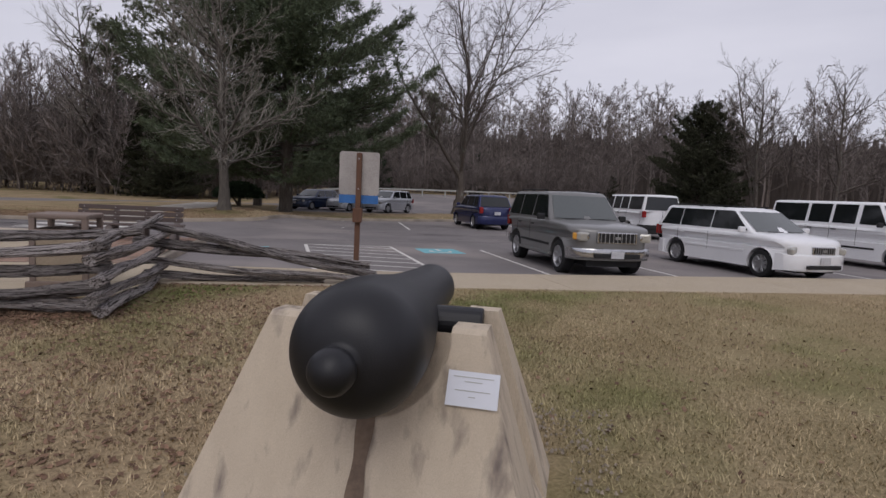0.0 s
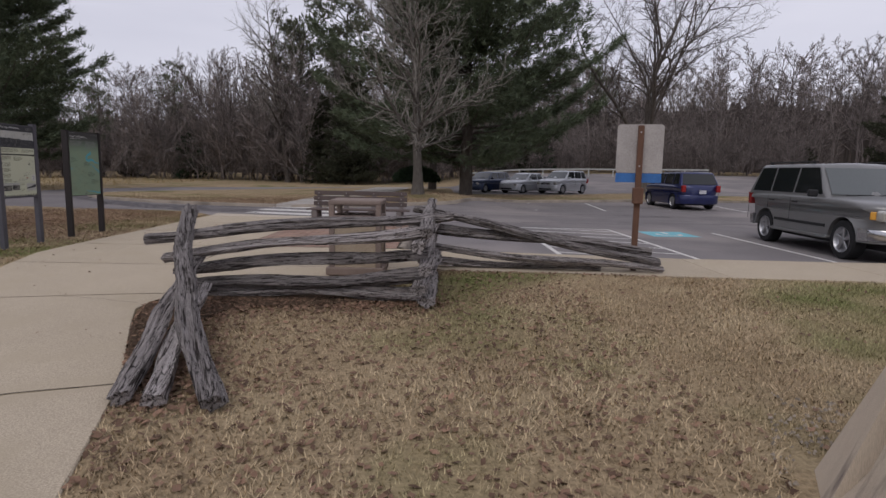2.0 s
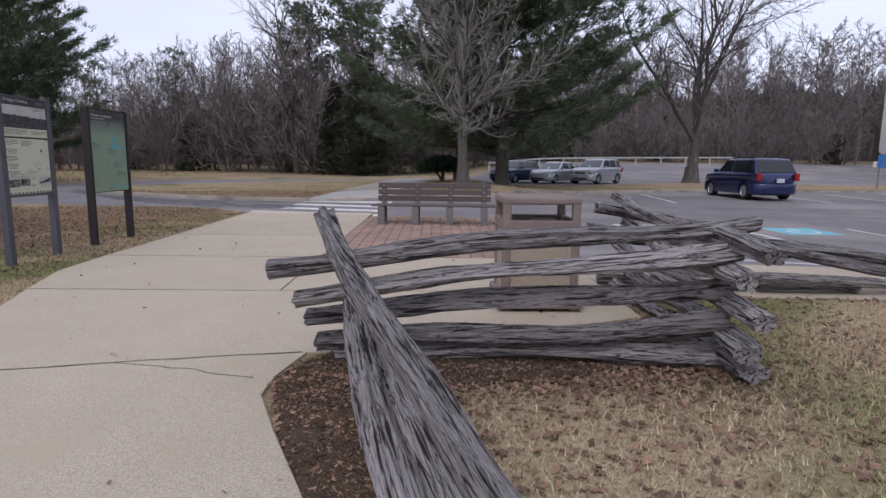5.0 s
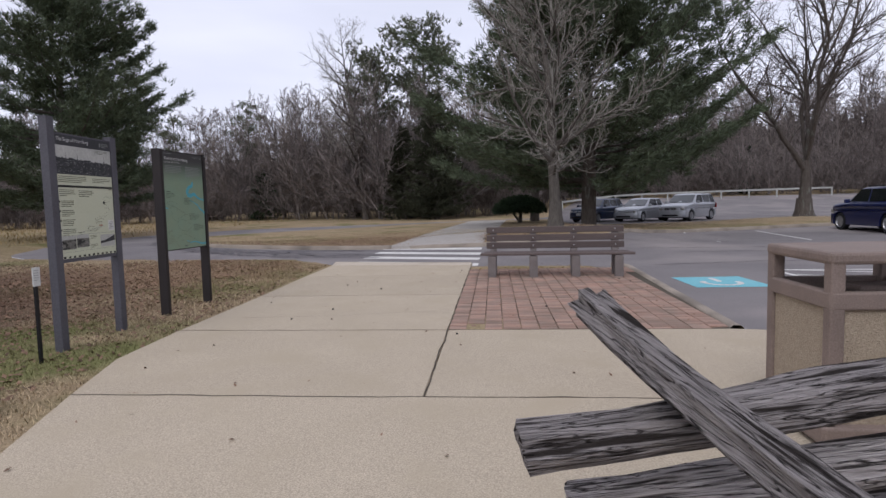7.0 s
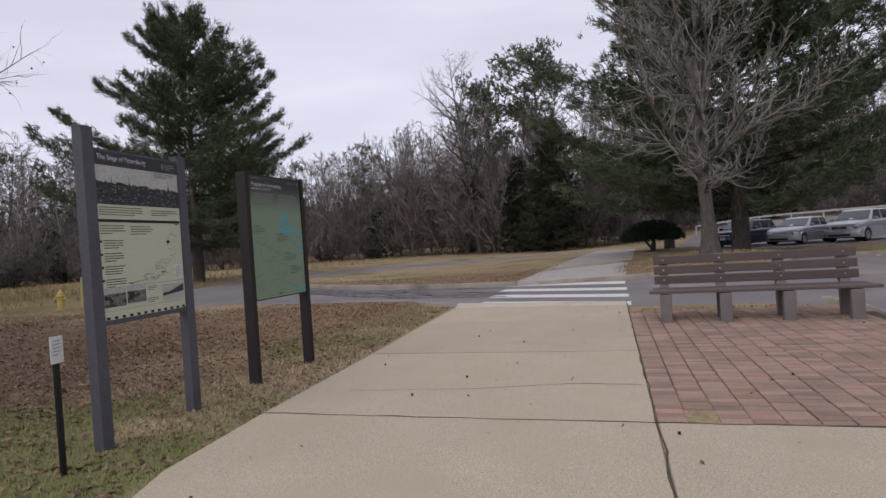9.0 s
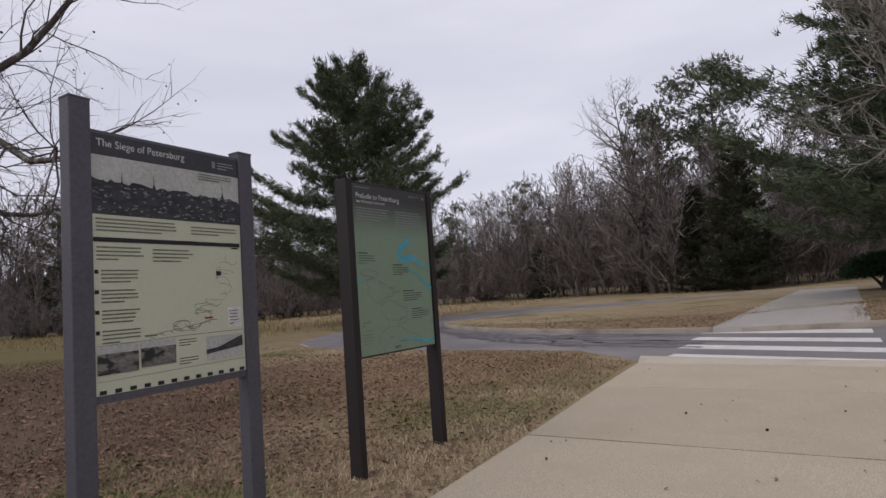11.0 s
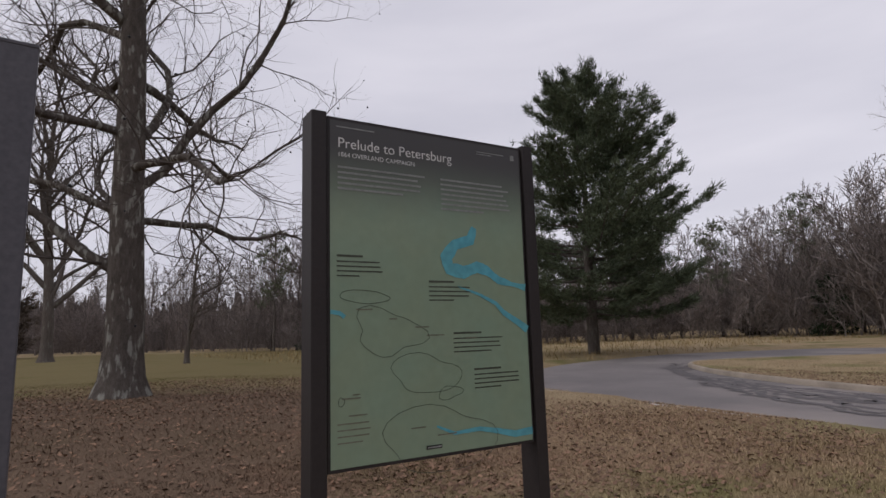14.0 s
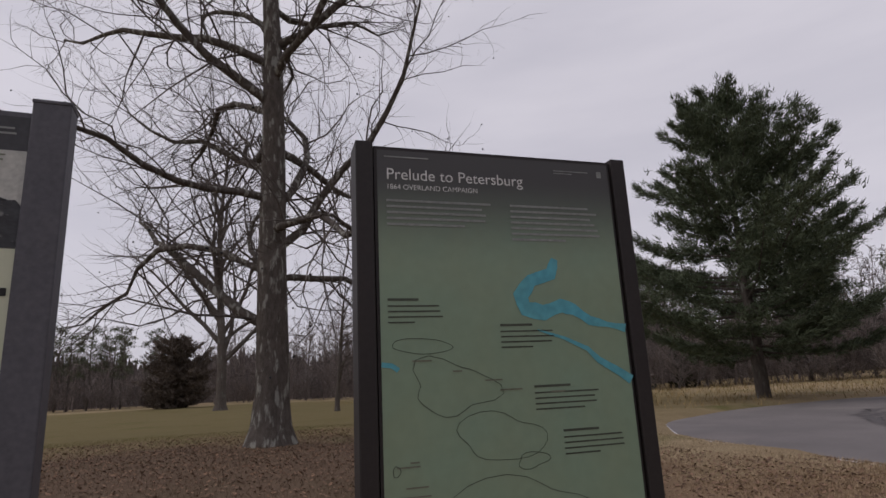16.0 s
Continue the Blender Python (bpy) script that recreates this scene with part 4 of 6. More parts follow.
for k in range(4):
    text_block(p1, -0.42, 1.48 - k * 0.095, 0.20, 4, 0.018, 0.007, f + 0.002, M["ink"], 20 + k)
    flat_part("map_key", -0.452, -0.432, 1.462 - k * 0.095, 1.48 - k * 0.095, f + 0.002, M["ink_black"], p1)
for k in range(16):
    t = k / 15
    x, z = 0.02 + 0.36 * t, 1.18 + 0.36 * t * t
    stroke("map_line", wiggle(x, z, 0.05 + 0.02 * (k % 3), 0.03, 70 + k, 14, k, k + 3.2), 0.0010, f + 0.002, M["ink"], p1)
for k in range(7):
    stroke("map_line", wiggle(-0.12 + 0.06 * k, 1.145 + 0.008 * k, 0.045, 0.012, 90 + k, 10, 1, 4), 0.0016, f + 0.002, M["ink_pale"], p1)
flat_part("map_label", 0.262, 0.298, 1.448, 1.472, f + 0.003, M["ink_black"], p1)
flat_part("map_label", 0.17, 0.225, 1.212, 1.222, f + 0.003, M["ink_red"], p1, "red map label")
flat_part("map_label", -0.20, -0.13, 1.148, 1.156, f + 0.003, M["ink"], p1)
flat_part("map_label", 0.38, 0.43, 1.60, 1.608, f + 0.003, M["ink_black"], p1)
flat_part("key_box", 0.335, 0.435, 1.155, 1.265, f + 0.002, M["ink_white"], p1)
text_block(p1, 0.345, 1.25, 0.07, 5, 0.018, 0.005, f + 0.004, M["ink"], 30)
stroke("map_line", [(-0.45, 1.125), (0.0, 1.135), (0.45, 1.135)], 0.0015, f + 0.002, M["ink_pale"], p1)
for x0, x1, z0, z1, nm in ((-0.45, -0.235, 0.99, 1.125, "sepia"), (-0.225, -0.02, 1.0, 1.13, "sepia"), (0.175, 0.435, 0.985, 1.115, "pale")):
    flat_part("photo_sky", x0, x1, z0, z1, f + 0.002, M["print_sky"], p1)
    low = z0 + (z1 - z0) * (0.72 if nm == "sepia" else 0.62)
    if nm == "sepia":
        flat_part("photo", x0 + 0.002, x1 - 0.002, z0 + 0.002, low, f + 0.004, M["print_photo"], p1)
    else:
        bm = bmesh.new()
        bm.faces.new([bm.verts.new((x, -f - 0.004, z)) for x, z in ((x0, low - 0.045), (x1, low - 0.02), (x1, low + 0.04), (x1 - 0.09, low + 0.012), (x0 + 0.08, low - 0.015), (x0, low - 0.02))])
        part("photo", bm, M["print_dark"], p1)
text_block(p1, 0.0, 1.115, 0.13, 3, 0.014, 0.005, f + 0.002, M["ink"], 31)
text_block(p1, 0.0, 1.02, 0.14, 3, 0.014, 0.005, f + 0.002, M["ink"], 32)
stroke("map_line", [(-0.45, 0.962), (0.45, 0.972)], 0.0012, f + 0.002, M["ink_pale"], p1)
for k in range(12):
    flat_part("scale_block", -0.44 + k * 0.077, -0.405 + k * 0.077, 0.903, 0.922, f + 0.002, M["ink_black"], p1)

# second board: slim dark posts, green map
b2 = thing("exhibit_board", pose(-3.738, 3.70, 0.005, 0, 0, 87), "dark bronze exhibit board with a green campaign map", "sign")
W2 = 0.96
for s in (-1, 1):
    box_part("post", (s * (W2 / 2 + 0.02), 0.02, 1.07), (0.06, 0.115, 2.18), M["bronze"], b2, bevel=0.004)
p2 = box_part("panel", (0, 0, 1.49), (W2 - 0.03, 0.05, 1.315), M["bronze"], b2)
x0, x1, zb, zt = -0.455, 0.455, 0.845, 2.135


def map_material():
    """Printed map: charcoal at the top edge passing into green, with mottled tint."""
    m = mat("printed_green_map", (0.20, 0.28, 0.20), 0.4, var=(0.212, 0.272, 0.185), scale=3.5, fine=25, bump=0, coat=0.15, grain=0.08)
    n, l = m.node_tree.nodes, m.node_tree.links
    p = n["Principled BSDF"]
    src = p.inputs["Base Color"].links[0].from_socket
    tex, sep, ramp_ = n.new("ShaderNodeTexCoord"), n.new("ShaderNodeSeparateXYZ"), n.new("ShaderNodeMapRange")
    l.new(tex.outputs["Object"], sep.inputs[0])
    l.new(sep.outputs["Z"], ramp_.inputs[0])
    ramp_.inputs[1].default_value, ramp_.inputs[2].default_value = 1.70, 2.07
    ramp_.interpolation_type = "SMOOTHSTEP"
    x = n.new("ShaderNodeMix")
    x.data_type = "RGBA"
    x.inputs[7].default_value = (0.052, 0.05, 0.05, 1)
    l.new(ramp_.outputs[0], x.inputs[0])
    l.new(src, x.inputs[6])
    l.new(x.outputs[2], p.inputs["Base Color"])
    return m


flat_part("map_field", x0, x1, zb, zt, f, map_material(), p2, "green printed map fading to charcoal")
text_mesh("Prelude to Petersburg", 0.0575, pose(-0.425, -f - 0.002, 2.028, 90, 0, 0), M["ink_white"], p2)
text_mesh("1864 OVERLAND CAMPAIGN", 0.026, pose(-0.425, -f - 0.002, 1.992, 90, 0, 0), M["ink_white"], p2)
flat_part("rule", -0.43, -0.27, 2.108, 2.113, f + 0.002, M["ink_pale"], p2)
flat_part("emblem", 0.405, 0.425, 2.08, 2.105, f + 0.002, M["ink_pale"], p2)
text_block(p2, 0.22, 2.10, 0.16, 2, 0.010, 0.004, f + 0.002, M["ink_pale"], 41)
text_block(p2, -0.425, 1.955, 0.40, 5, 0.021, 0.008, f + 0.002, M["ink_pale"], 42)
text_block(p2, 0.03, 1.955, 0.37, 7, 0.021, 0.008, f + 0.002, M["ink_pale"], 43)
for x, z, wdt, k in ((-0.43, 1.605, 0.19, 44), (-0.04, 1.515, 0.22, 45), (0.07, 1.305, 0.25, 46), (0.165, 1.155, 0.25, 47)):
    flat_part("heading", x, x + wdt * 0.55, z, z + 0.008, f + 0.002, M["ink_soft"], p2)
    text_block(p2, x, z - 0.015, wdt, 4, 0.018, 0.005, f + 0.002, M["ink_soft"], k)
riv = [(0.19, 1.755), (0.17, 1.70), (0.09, 1.675), (0.045, 1.62), (0.06, 1.575), (0.13, 1.56), (0.20, 1.585), (0.25, 1.57), (0.31, 1.53), (0.38, 1.515), (0.455, 1.50)]
stroke("river", [tuple(Vector(riv[i]).lerp(Vector(riv[i + 1]), t)) for i in range(len(riv) - 1) for t in (0, 0.5)] + [riv[-1]], lambda t: 0.006 + 0.018 * abs(math.sin(3.0 * t + 0.4)) + 0.006 * abs(math.sin(17 * t)), f + 0.002, M["river"], p2, label="blue printed river")
riv2 = [(0.10, 1.50), (0.20, 1.47), (0.29, 1.43), (0.33, 1.39), (0.41, 1.345), (0.455, 1.315)]
stroke("river", riv2, lambda t: 0.003 + 0.014 * t, f + 0.002, M["river"], p2)
riv3 = [(-0.02, 0.95), (0.06, 0.915), (0.18, 0.92), (0.28, 0.90), (0.36, 0.88), (0.455, 0.885)]
stroke("river", riv3, lambda t: 0.004 + 0.012 * t, f + 0.002, M["river"], p2)
stroke("river", [(-0.455, 1.40), (-0.42, 1.395), (-0.40, 1.38)], 0.008, f + 0.002, M["river"], p2)
for cx, cz, rx, rz, sd in ((-0.32, 1.455, 0.10, 0.025, 3), (-0.22, 1.32, 0.14, 0.085, 8), (-0.06, 1.155, 0.15, 0.075, 14), (0.045, 1.075, 0.055, 0.025, 6), (0.0, 0.90, 0.25, 0.125, 21)):
    stroke("route_line", wiggle(cx, cz, rx, rz, sd), 0.0010, f + 0.003, M["ink_soft"], p2, True)
for k in range(10):
    rr = random.Random(200 + k)
    xx, zz = rr.uniform(-0.42, 0.3), rr.uniform(0.9, 1.5)
    flat_part("map_label", xx, xx + rr.uniform(0.03, 0.09), zz, zz + 0.005, f + 0.003, M["ink"], p2)
text_block(p2, -0.43, 1.0, 0.14, 4, 0.022, 0.005, f + 0.002, M["ink"], 49)
stroke("route_line", wiggle(-0.415, 1.075, 0.012, 0.016, 5, 12), 0.0012, f + 0.003, M["ink_soft"], p2, True)
flat_part("map_label", -0.07, 0.0, 0.868, 0.882, f + 0.004, M["ink_black"], p2)
flat_part("map_label", -0.066, -0.004, 0.872, 0.878, f + 0.006, M["ink_pale"], p2)

# ---- small marker by the first board ----
mk = thing("marker_post", pose(-3.62, 0.89, 0, 0, 0, 90), "thin black stake carrying a white card", "marker")
box_part("stake", (0, 0, 0.37), (0.035, 0.018, 0.78), M["black"], mk)
box_part("card", (0.0, -0.014, 0.80), (0.085, 0.008, 0.17), M["ink_white"], mk, "white card")
text_block(mk, -0.03, 0.86, 0.06, 5, 0.022, 0.006, 0.0195, M["ink_pale"], 50)

# ---- hydrant and yellow post ----
hx, hy = -17.0, 12.3
hyd = thing("fire_hydrant", pose(hx, hy, gz(hx, hy) - 0.02, 0, 0, 20), "small yellow fire hydrant standing on grass", "hydrant")
up = pose(0, 0, 0, 0, -90, 0)
part("barrel", lathe(bmesh.new(), [(0, 0), (0, 0.15), (0.04, 0.15), (0.045, 0.10), (0.42, 0.10), (0.43, 0.135), (0.47, 0.135), (0.48, 0.105), (0.56, 0.085), (0.61, 0.04), (0.62, 0)], 16, up), M["yellow"], hyd)
part("top_nut", lathe(bmesh.new(), [(0.61, 0), (0.61, 0.028), (0.67, 0.028), (0.67, 0)], 6, up), M["yellow"], hyd)
for a in (0, 90, 180):
    part("outlet", lathe(bmesh.new(), [(0.08, 0.05), (0.15, 0.05), (0.15, 0.065), (0.19, 0.065), (0.19, 0.0)], 10, pose(0, 0, 0.36, 0, 0, a)), M["yellow"], hyd)
yp = thing("marker_post", pose(-16.8, 12.9, gz(-16.8, 12.9) - 0.02, 0, 3, 0), "faded yellow post leaning beside the hydrant", "post")
part("post", lathe(bmesh.new(), [(0, 0), (0, 0.055), (0.98, 0.055), (1.0, 0.045), (1.0, 0)], 12, up), M["paleyellow"], yp)

# ---- vehicles ----
from mathutils.geometry import tessellate_polygon


def wheel_mesh(radius, width, spokes, bm_t, bm_r):
    turn = pose(0, 0, 0, 0, 0, 90)
    w2 = width / 2
    lathe(bm_t, [(-w2, radius * 0.66), (-w2, radius * 0.93), (-w2 + 0.03, radius), (w2 - 0.03, radius), (w2, radius * 0.93), (w2, radius * 0.66)], 28, turn)
    lathe(bm_r, [(w2 - 0.012, radius * 0.69), (w2 + 0.002, radius * 0.66), (w2 - 0.04, radius * 0.60), (w2 - 0.075, radius * 0.5), (w2 - 0.075, 0.0)], 28, turn)
    lathe(bm_r, [(w2 - 0.03, 0.06), (w2 - 0.012, 0.055), (w2 - 0.012, 0)], 12, turn)
    for k in range(spokes):
        m = Matrix.Rotation(2 * math.pi * k / spokes, 4, "Y")
        bbox(bm_r, (0, w2 - 0.035, radius * 0.33), (0.07, 0.035, radius * 0.56), m, 0.008, 1)


def car(name, label, paint, at, L, W, belt, top, cowl, roof, gh_rear, wb, wr, hood, nose, tail, panes, wf, bumper=None, tall_rear=False, lamps="front",
        trim=None, grille=None, roof_rails=False, spokes=7, wheel_w=0.23, rear_doors=False, lamp=(0.36, 0.17, 0), clear=0.80):
    """A vehicle that looks along +x. belt: height of the windows' foot; top: roof; cowl: foot of the windscreen; roof: its head and the rear
    head; gh_rear: foot of the rear window; wb: axles; wr: wheel radius; hood: heights at cowl and nose; nose, tail: ends; panes: side windows."""
    ob = thing(name, at, label, "car")
    hw = W / 2
    fx, rx = wb
    ra = wr * 1.18
    low = wr * clear
    a0 = math.asin((low - wr) / ra) - (0.1 if clear < 1 else 0.02)
    up_line = [(-tail + 0.02, low + 0.08), (-tail, 0.55), (-tail + 0.02, belt - 0.12), (gh_rear, belt), (cowl, hood[0]), (cowl + 0.5 * (nose - cowl), hood[0] * 0.45 + hood[1] * 0.55 + 0.03),
               (nose - 0.14, hood[1]), (nose - 0.03, hood[1] - 0.12), (nose, 0.58), (nose - 0.03, low + 0.06)]
    for _ in range(2):
        up_line = [up_line[0]] + [q for a, b in zip(up_line, up_line[1:]) for q in ((a[0] * 0.75 + b[0] * 0.25, a[1] * 0.75 + b[1] * 0.25), (a[0] * 0.25 + b[0] * 0.75, a[1] * 0.25 + b[1] * 0.75))] + [up_line[-1]]
    arch_f = [(fx + ra * math.cos(a), wr + ra * math.sin(a)) for a in np.linspace(a0, math.pi - a0, 12)]
    arch_r = [(rx + ra * math.cos(a), wr + ra * math.sin(a)) for a in np.linspace(a0, math.pi - a0, 12)]
    low_line = [(max(nose - 0.12, arch_f[0][0] + 0.05), low)] + arch_f + arch_r + [(min(-tail + 0.1, arch_r[-1][0] - 0.05), low)]
    outline = up_line + low_line
    n = len(outline)
    cx, cz = 0.0, 0.62
    bm = bmesh.new()
    rings = []
    for s, grow, crown in ((-1.0, 0.11, 0), (-0.985, 0.065, 0), (-0.955, 0.028, 0), (-0.9, 0.008, 0.004), (-0.7, 0, 0.018), (-0.35, 0, 0.03), (0, 0, 0.036), (0.35, 0, 0.03), (0.7, 0, 0.018), (0.9, 0.008, 0.004), (0.955, 0.028, 0), (0.985, 0.065, 0), (1.0, 0.11, 0)):
        ring = []
        for k, (x, z) in enumerate(outline):
            q = abs(s)
            end = max(0.0, (abs(x) - (nose - 0.55)) / 0.55) if x > 0 else max(0.0, (abs(x) - (tail - 0.35)) / 0.35)
            y = s * hw * (1 - 0.15 * min(1, end) ** 2 * (q > 0.5))
            pull = 0.26 * min(1, end) ** 2 * q ** 3
            if k < len(up_line):
                z2 = z - grow * (1.0 if z > 0.7 else 0.1) + (crown if z > 0.8 else 0)
                x2 = x - math.copysign(pull + grow * 0.4 * (end > 0), x)
            else:
                z2 = z
                x2 = x - math.copysign(pull + grow * 0.4 * (end > 0), x) if k in (len(up_line), n - 1) else x
            ring.append(bm.verts.new((x2, y, z2)))
        rings.append(ring)
    for ring in (rings[0], rings[-1]):
        for tri_ in tessellate_polygon([[Vector((v.co.x, v.co.z, 0)) for v in ring]]):
            bm.faces.new([ring[i] for i in tri_])
    for p, q in zip(rings, rings[1:]):
        for i in range(n):
            j = (i + 1) % n
            bm.faces.new((p[i], p[j], q[j], q[i]))
    bmesh.ops.triangulate(bm, faces=[f_ for f_ in bm.faces if len(f_.verts) > 4])
    body = part("body", bm, paint, ob, smooth=True)
    body.data.set_sharp_from_angle(angle=radians(38))
    # cabin
    yb, yt = hw * 0.955, hw * 0.80
    xf, xr = roof
    zb0 = belt - 0.03

    def side_point(x_b, x_t, v, side, lift):
        x = x_b + (x_t - x_b) * v
        return Vector((x, side * (yb + (yt - yb) * v + lift), zb0 + (top - zb0) * v + lift * 0.25))

    bm = bmesh.new()
    lower = [bm.verts.new(p) for p in ((gh_rear, -yb, zb0), (cowl, -yb, hood[0] - 0.03), (cowl + 0.1, 0, hood[0] - 0.01), (cowl, yb, hood[0] - 0.03), (gh_rear, yb, zb0), (gh_rear - 0.03, 0, zb0))]
    upper = [bm.verts.new(p) for p in ((xr, -yt, top - 0.03), (xf, -yt, top - 0.035), (xf + 0.07, 0, top - 0.02), (xf, yt, top - 0.035), (xr, yt, top - 0.03), (xr - 0.03, 0, top - 0.02))]
    for i in range(6):
        j = (i + 1) % 6
        bm.faces.new((lower[i], lower[j], upper[j], upper[i]))
    cap = [bm.verts.new(p) for p in ((xr + 0.12, -yt + 0.12, top), (xf - 0.12, -yt + 0.12, top), (xf - 0.06, 0, top + 0.022), (xf - 0.12, yt - 0.12, top), (xr + 0.12, yt - 0.12, top), (xr + 0.1, 0, top + 0.022))]
    for i in range(6):
        j = (i + 1) % 6
        bm.faces.new((upper[i], upper[j], cap[j], cap[i]))
    bm.faces.new(cap)
    edges_ = [e for e in bm.edges if all(v in upper or v in lower for v in e.verts) and not all(v in lower for v in e.verts)]
    bmesh.ops.bevel(bm, geom=edges_, offset=0.075, segments=4, profile=0.5, affect="EDGES")
    cabin = part("cabin", bm, paint, ob, smooth=True)
    cabin.data.set_sharp_from_angle(angle=radians(38))
    for side in (-1, 1):
        for b0, b1, t0, t1 in panes:
            lo_, hi_ = 0.10, 0.88
            bm = bmesh.new()
            corners = []
            for xb_, xt_, v in ((b0, t0, lo_), (b1, t1, lo_), (b1, t1, hi_), (b0, t0, hi_)):
                corners.append((xb_, xt_, v))
            quad = [side_point(a, b, v, side, 0.006) for a, b, v in corners]
            inner = [side_point(a, b, v, side, -0.02) for a, b, v in corners]
            va, vb = [bm.verts.new(p) for p in quad], [bm.verts.new(p) for p in inner]
            bm.faces.new(va)
            for i in range(4):
                bm.faces.new((va[i], va[(i + 1) % 4], vb[(i + 1) % 4], vb[i]))
            part("side_window", bm, M["glass"], ob)

    def screen(nm, xb_, zb_, xt_, zt_, material, sgn, bow):
        bm = bmesh.new()
        grid = []
        for v in (0.08, 0.5, 0.90):
            row = []
            for u in (-0.9, -0.5, 0, 0.5, 0.9):
                y = u * (yb + (yt - yb) * v)
                x = xb_ + (xt_ - xb_) * v + sgn * (bow * (1 - u * u) + 0.012)
                row.append(bm.verts.new((x, y, zb_ + (zt_ - zb_) * v + 0.012)))
            grid.append(row)
        for p, q in zip(grid, grid[1:]):
            for i in range(4):
                bm.faces.new((p[i], p[i + 1], q[i + 1], q[i]))
        part(nm, bm, material, ob, smooth=True)

    screen("windscreen", cowl, hood[0] - 0.03, xf, top - 0.035, M["shield"], 1, 0.085)
    screen("rear_window", gh_rear, zb0, xr, top - 0.03, M["glass"], -1, 0.03)
    # wheels
    bt, brm = bmesh.new(), bmesh.new()
    wheel_mesh(wr, wheel_w, spokes, bt, brm)
    tyre_ob = part("tyre", bt, M["tyre"], None, smooth=False)
    rim_ob = part("rim", brm, M["alloy"], None)
    t_me, r_me = tyre_ob.data, rim_ob.data
    bpy.data.objects.remove(tyre_ob), bpy.data.objects.remove(rim_ob)
    for x in (fx, rx):
        for side in (-1, 1):
            wh = new("wheel")
            wh.parent = ob
            wh.matrix_local = pose(x, side * (hw - wheel_w / 2 - 0.015), wr, 0, 0, 0 if side > 0 else 180)
            for nm, me in (("tyre", t_me), ("rim", r_me)):
                q = new(nm, me)
                q.parent = wh
    box_part("underbody", (0, 0, wr * 0.95), (nose + tail - 0.4, W * 0.62, 0.25), M["car_black"], ob)
    for side in (-1, 1):
        bm = bbox(bmesh.new(), (0, 0, 0), (0.10, 0.20, 0.15), pose(cowl - 0.28, side * (hw + 0.10), belt + 0.06), 0.03)
        part("mirror", bm, paint if trim != "black" else M["car_black"], ob)
        for b0, b1, t0, t1 in panes[1:3]:
            box_part("door_handle", (b0 + 0.10, side * (hw * 0.985), belt - 0.16), (0.19, 0.03, 0.035), M["car_black"] if trim == "black" else paint, ob, bevel=0.008)
        box_part("side_trim", (0.0, side * (hw + 0.002), 0.62), (fx - rx - 2 * ra - 0.1, 0.022, 0.06), M["car_black"] if trim == "black" else paint, ob, bevel=0.006)
        for x_seam in [p[0] - 0.04 for p in panes]:
            box_part("door_seam", (x_seam, side * (hw + 0.0005), belt * 0.5 + 0.24), (0.010, 0.006, belt - 0.60), M["car_black"], ob)
    if bumper == M["chrome"]:
        for side in (-1, 1):
            box_part("running_board", ((fx + rx) / 2, side * (hw - 0.03), low - 0.02), (fx - rx - 2 * ra + 0.1, 0.20, 0.07), paint, ob, bevel=0.025)
    # ends
    fb = bumper if bumper else paint
    hz = hood[1]
    for side in (-1, 1):
        turn = pose(nose - 0.185 - (0.055 if lamp[2] else 0.0), side * (hw - 0.31), hz - 0.19, 0, 0, -17 * side)
        turn = turn @ pose(0, 0, 0, -lamp[2] * side, 0, 0)
        hl = box_part("headlamp", (0, 0, 0), (0.16, lamp[0], lamp[1]), M["headlamp"], ob, m=turn, bevel=0.045)
        part("reflector", lathe(bmesh.new(), [(0.0, 0.0), (0.0, 0.045), (0.012, 0.055), (0.015, 0.0)], 14, turn @ pose(0.075, -0.04 * side, 0)), M["chrome"], hl)
        if trim == "black":
            turn = pose(nose - 0.275, side * (hw - 0.125), hz - 0.19, 0, 0, -48 * side)
            box_part("turn_lamp", (0, 0, 0), (0.10, 0.16, 0.15), M["amber"], ob, "amber lens", m=turn, bevel=0.02)
        box_part("tail_lamp", (-tail + 0.115, side * (hw - 0.15), belt - 0.16), (0.14, 0.17, 0.30), M["redlens"], ob, bevel=0.02)
    for nm, sg_, end_ in (("front_bumper", 1, nose), ("rear_bumper", -1, tail)):
        plan = [(end_ - 0.50, 0.99), (end_ - 0.26, 0.95), (end_ - 0.10, 0.80), (end_ + 0.01, 0.5), (end_ + 0.045, 0.0)]
        plan = plan + [(x, -y) for x, y in plan[-2::-1]]
        bm = bmesh.new()
        prism(bm, [(sg_ * x, y * hw) for x, y in plan], low - 0.02 if bumper is None else 0.43, 0.66)
        bmesh.ops.bevel(bm, geom=[e for e in bm.edges if abs(e.verts[0].co.z - e.verts[1].co.z) < 1e-4 and abs(e.verts[0].co.x) + abs(e.verts[1].co.x) > 2 * (end_ - 0.3)], offset=0.04, segments=2, profile=0.5, affect="EDGES")
        bp = part(nm, bm, fb, ob, smooth=True)
        bp.data.set_sharp_from_angle(angle=radians(38))
        if bumper is not None:
            bm = bmesh.new()
            prism(bm, [(sg_ * (x - 0.03), y * hw * 0.99) for x, y in plan], low - 0.02, 0.43)
            part("valance", bm, paint if bumper == M["chrome"] else M["car_black"], ob)
    box_part("air_intake", (nose + 0.035, 0, low + 0.09), (0.05, W * 0.55, 0.10), M["car_black"], ob, bevel=0.015)
    box_part("number_plate", (nose + 0.066, 0, 0.53), (0.012, 0.31, 0.155), M["plate"], ob)
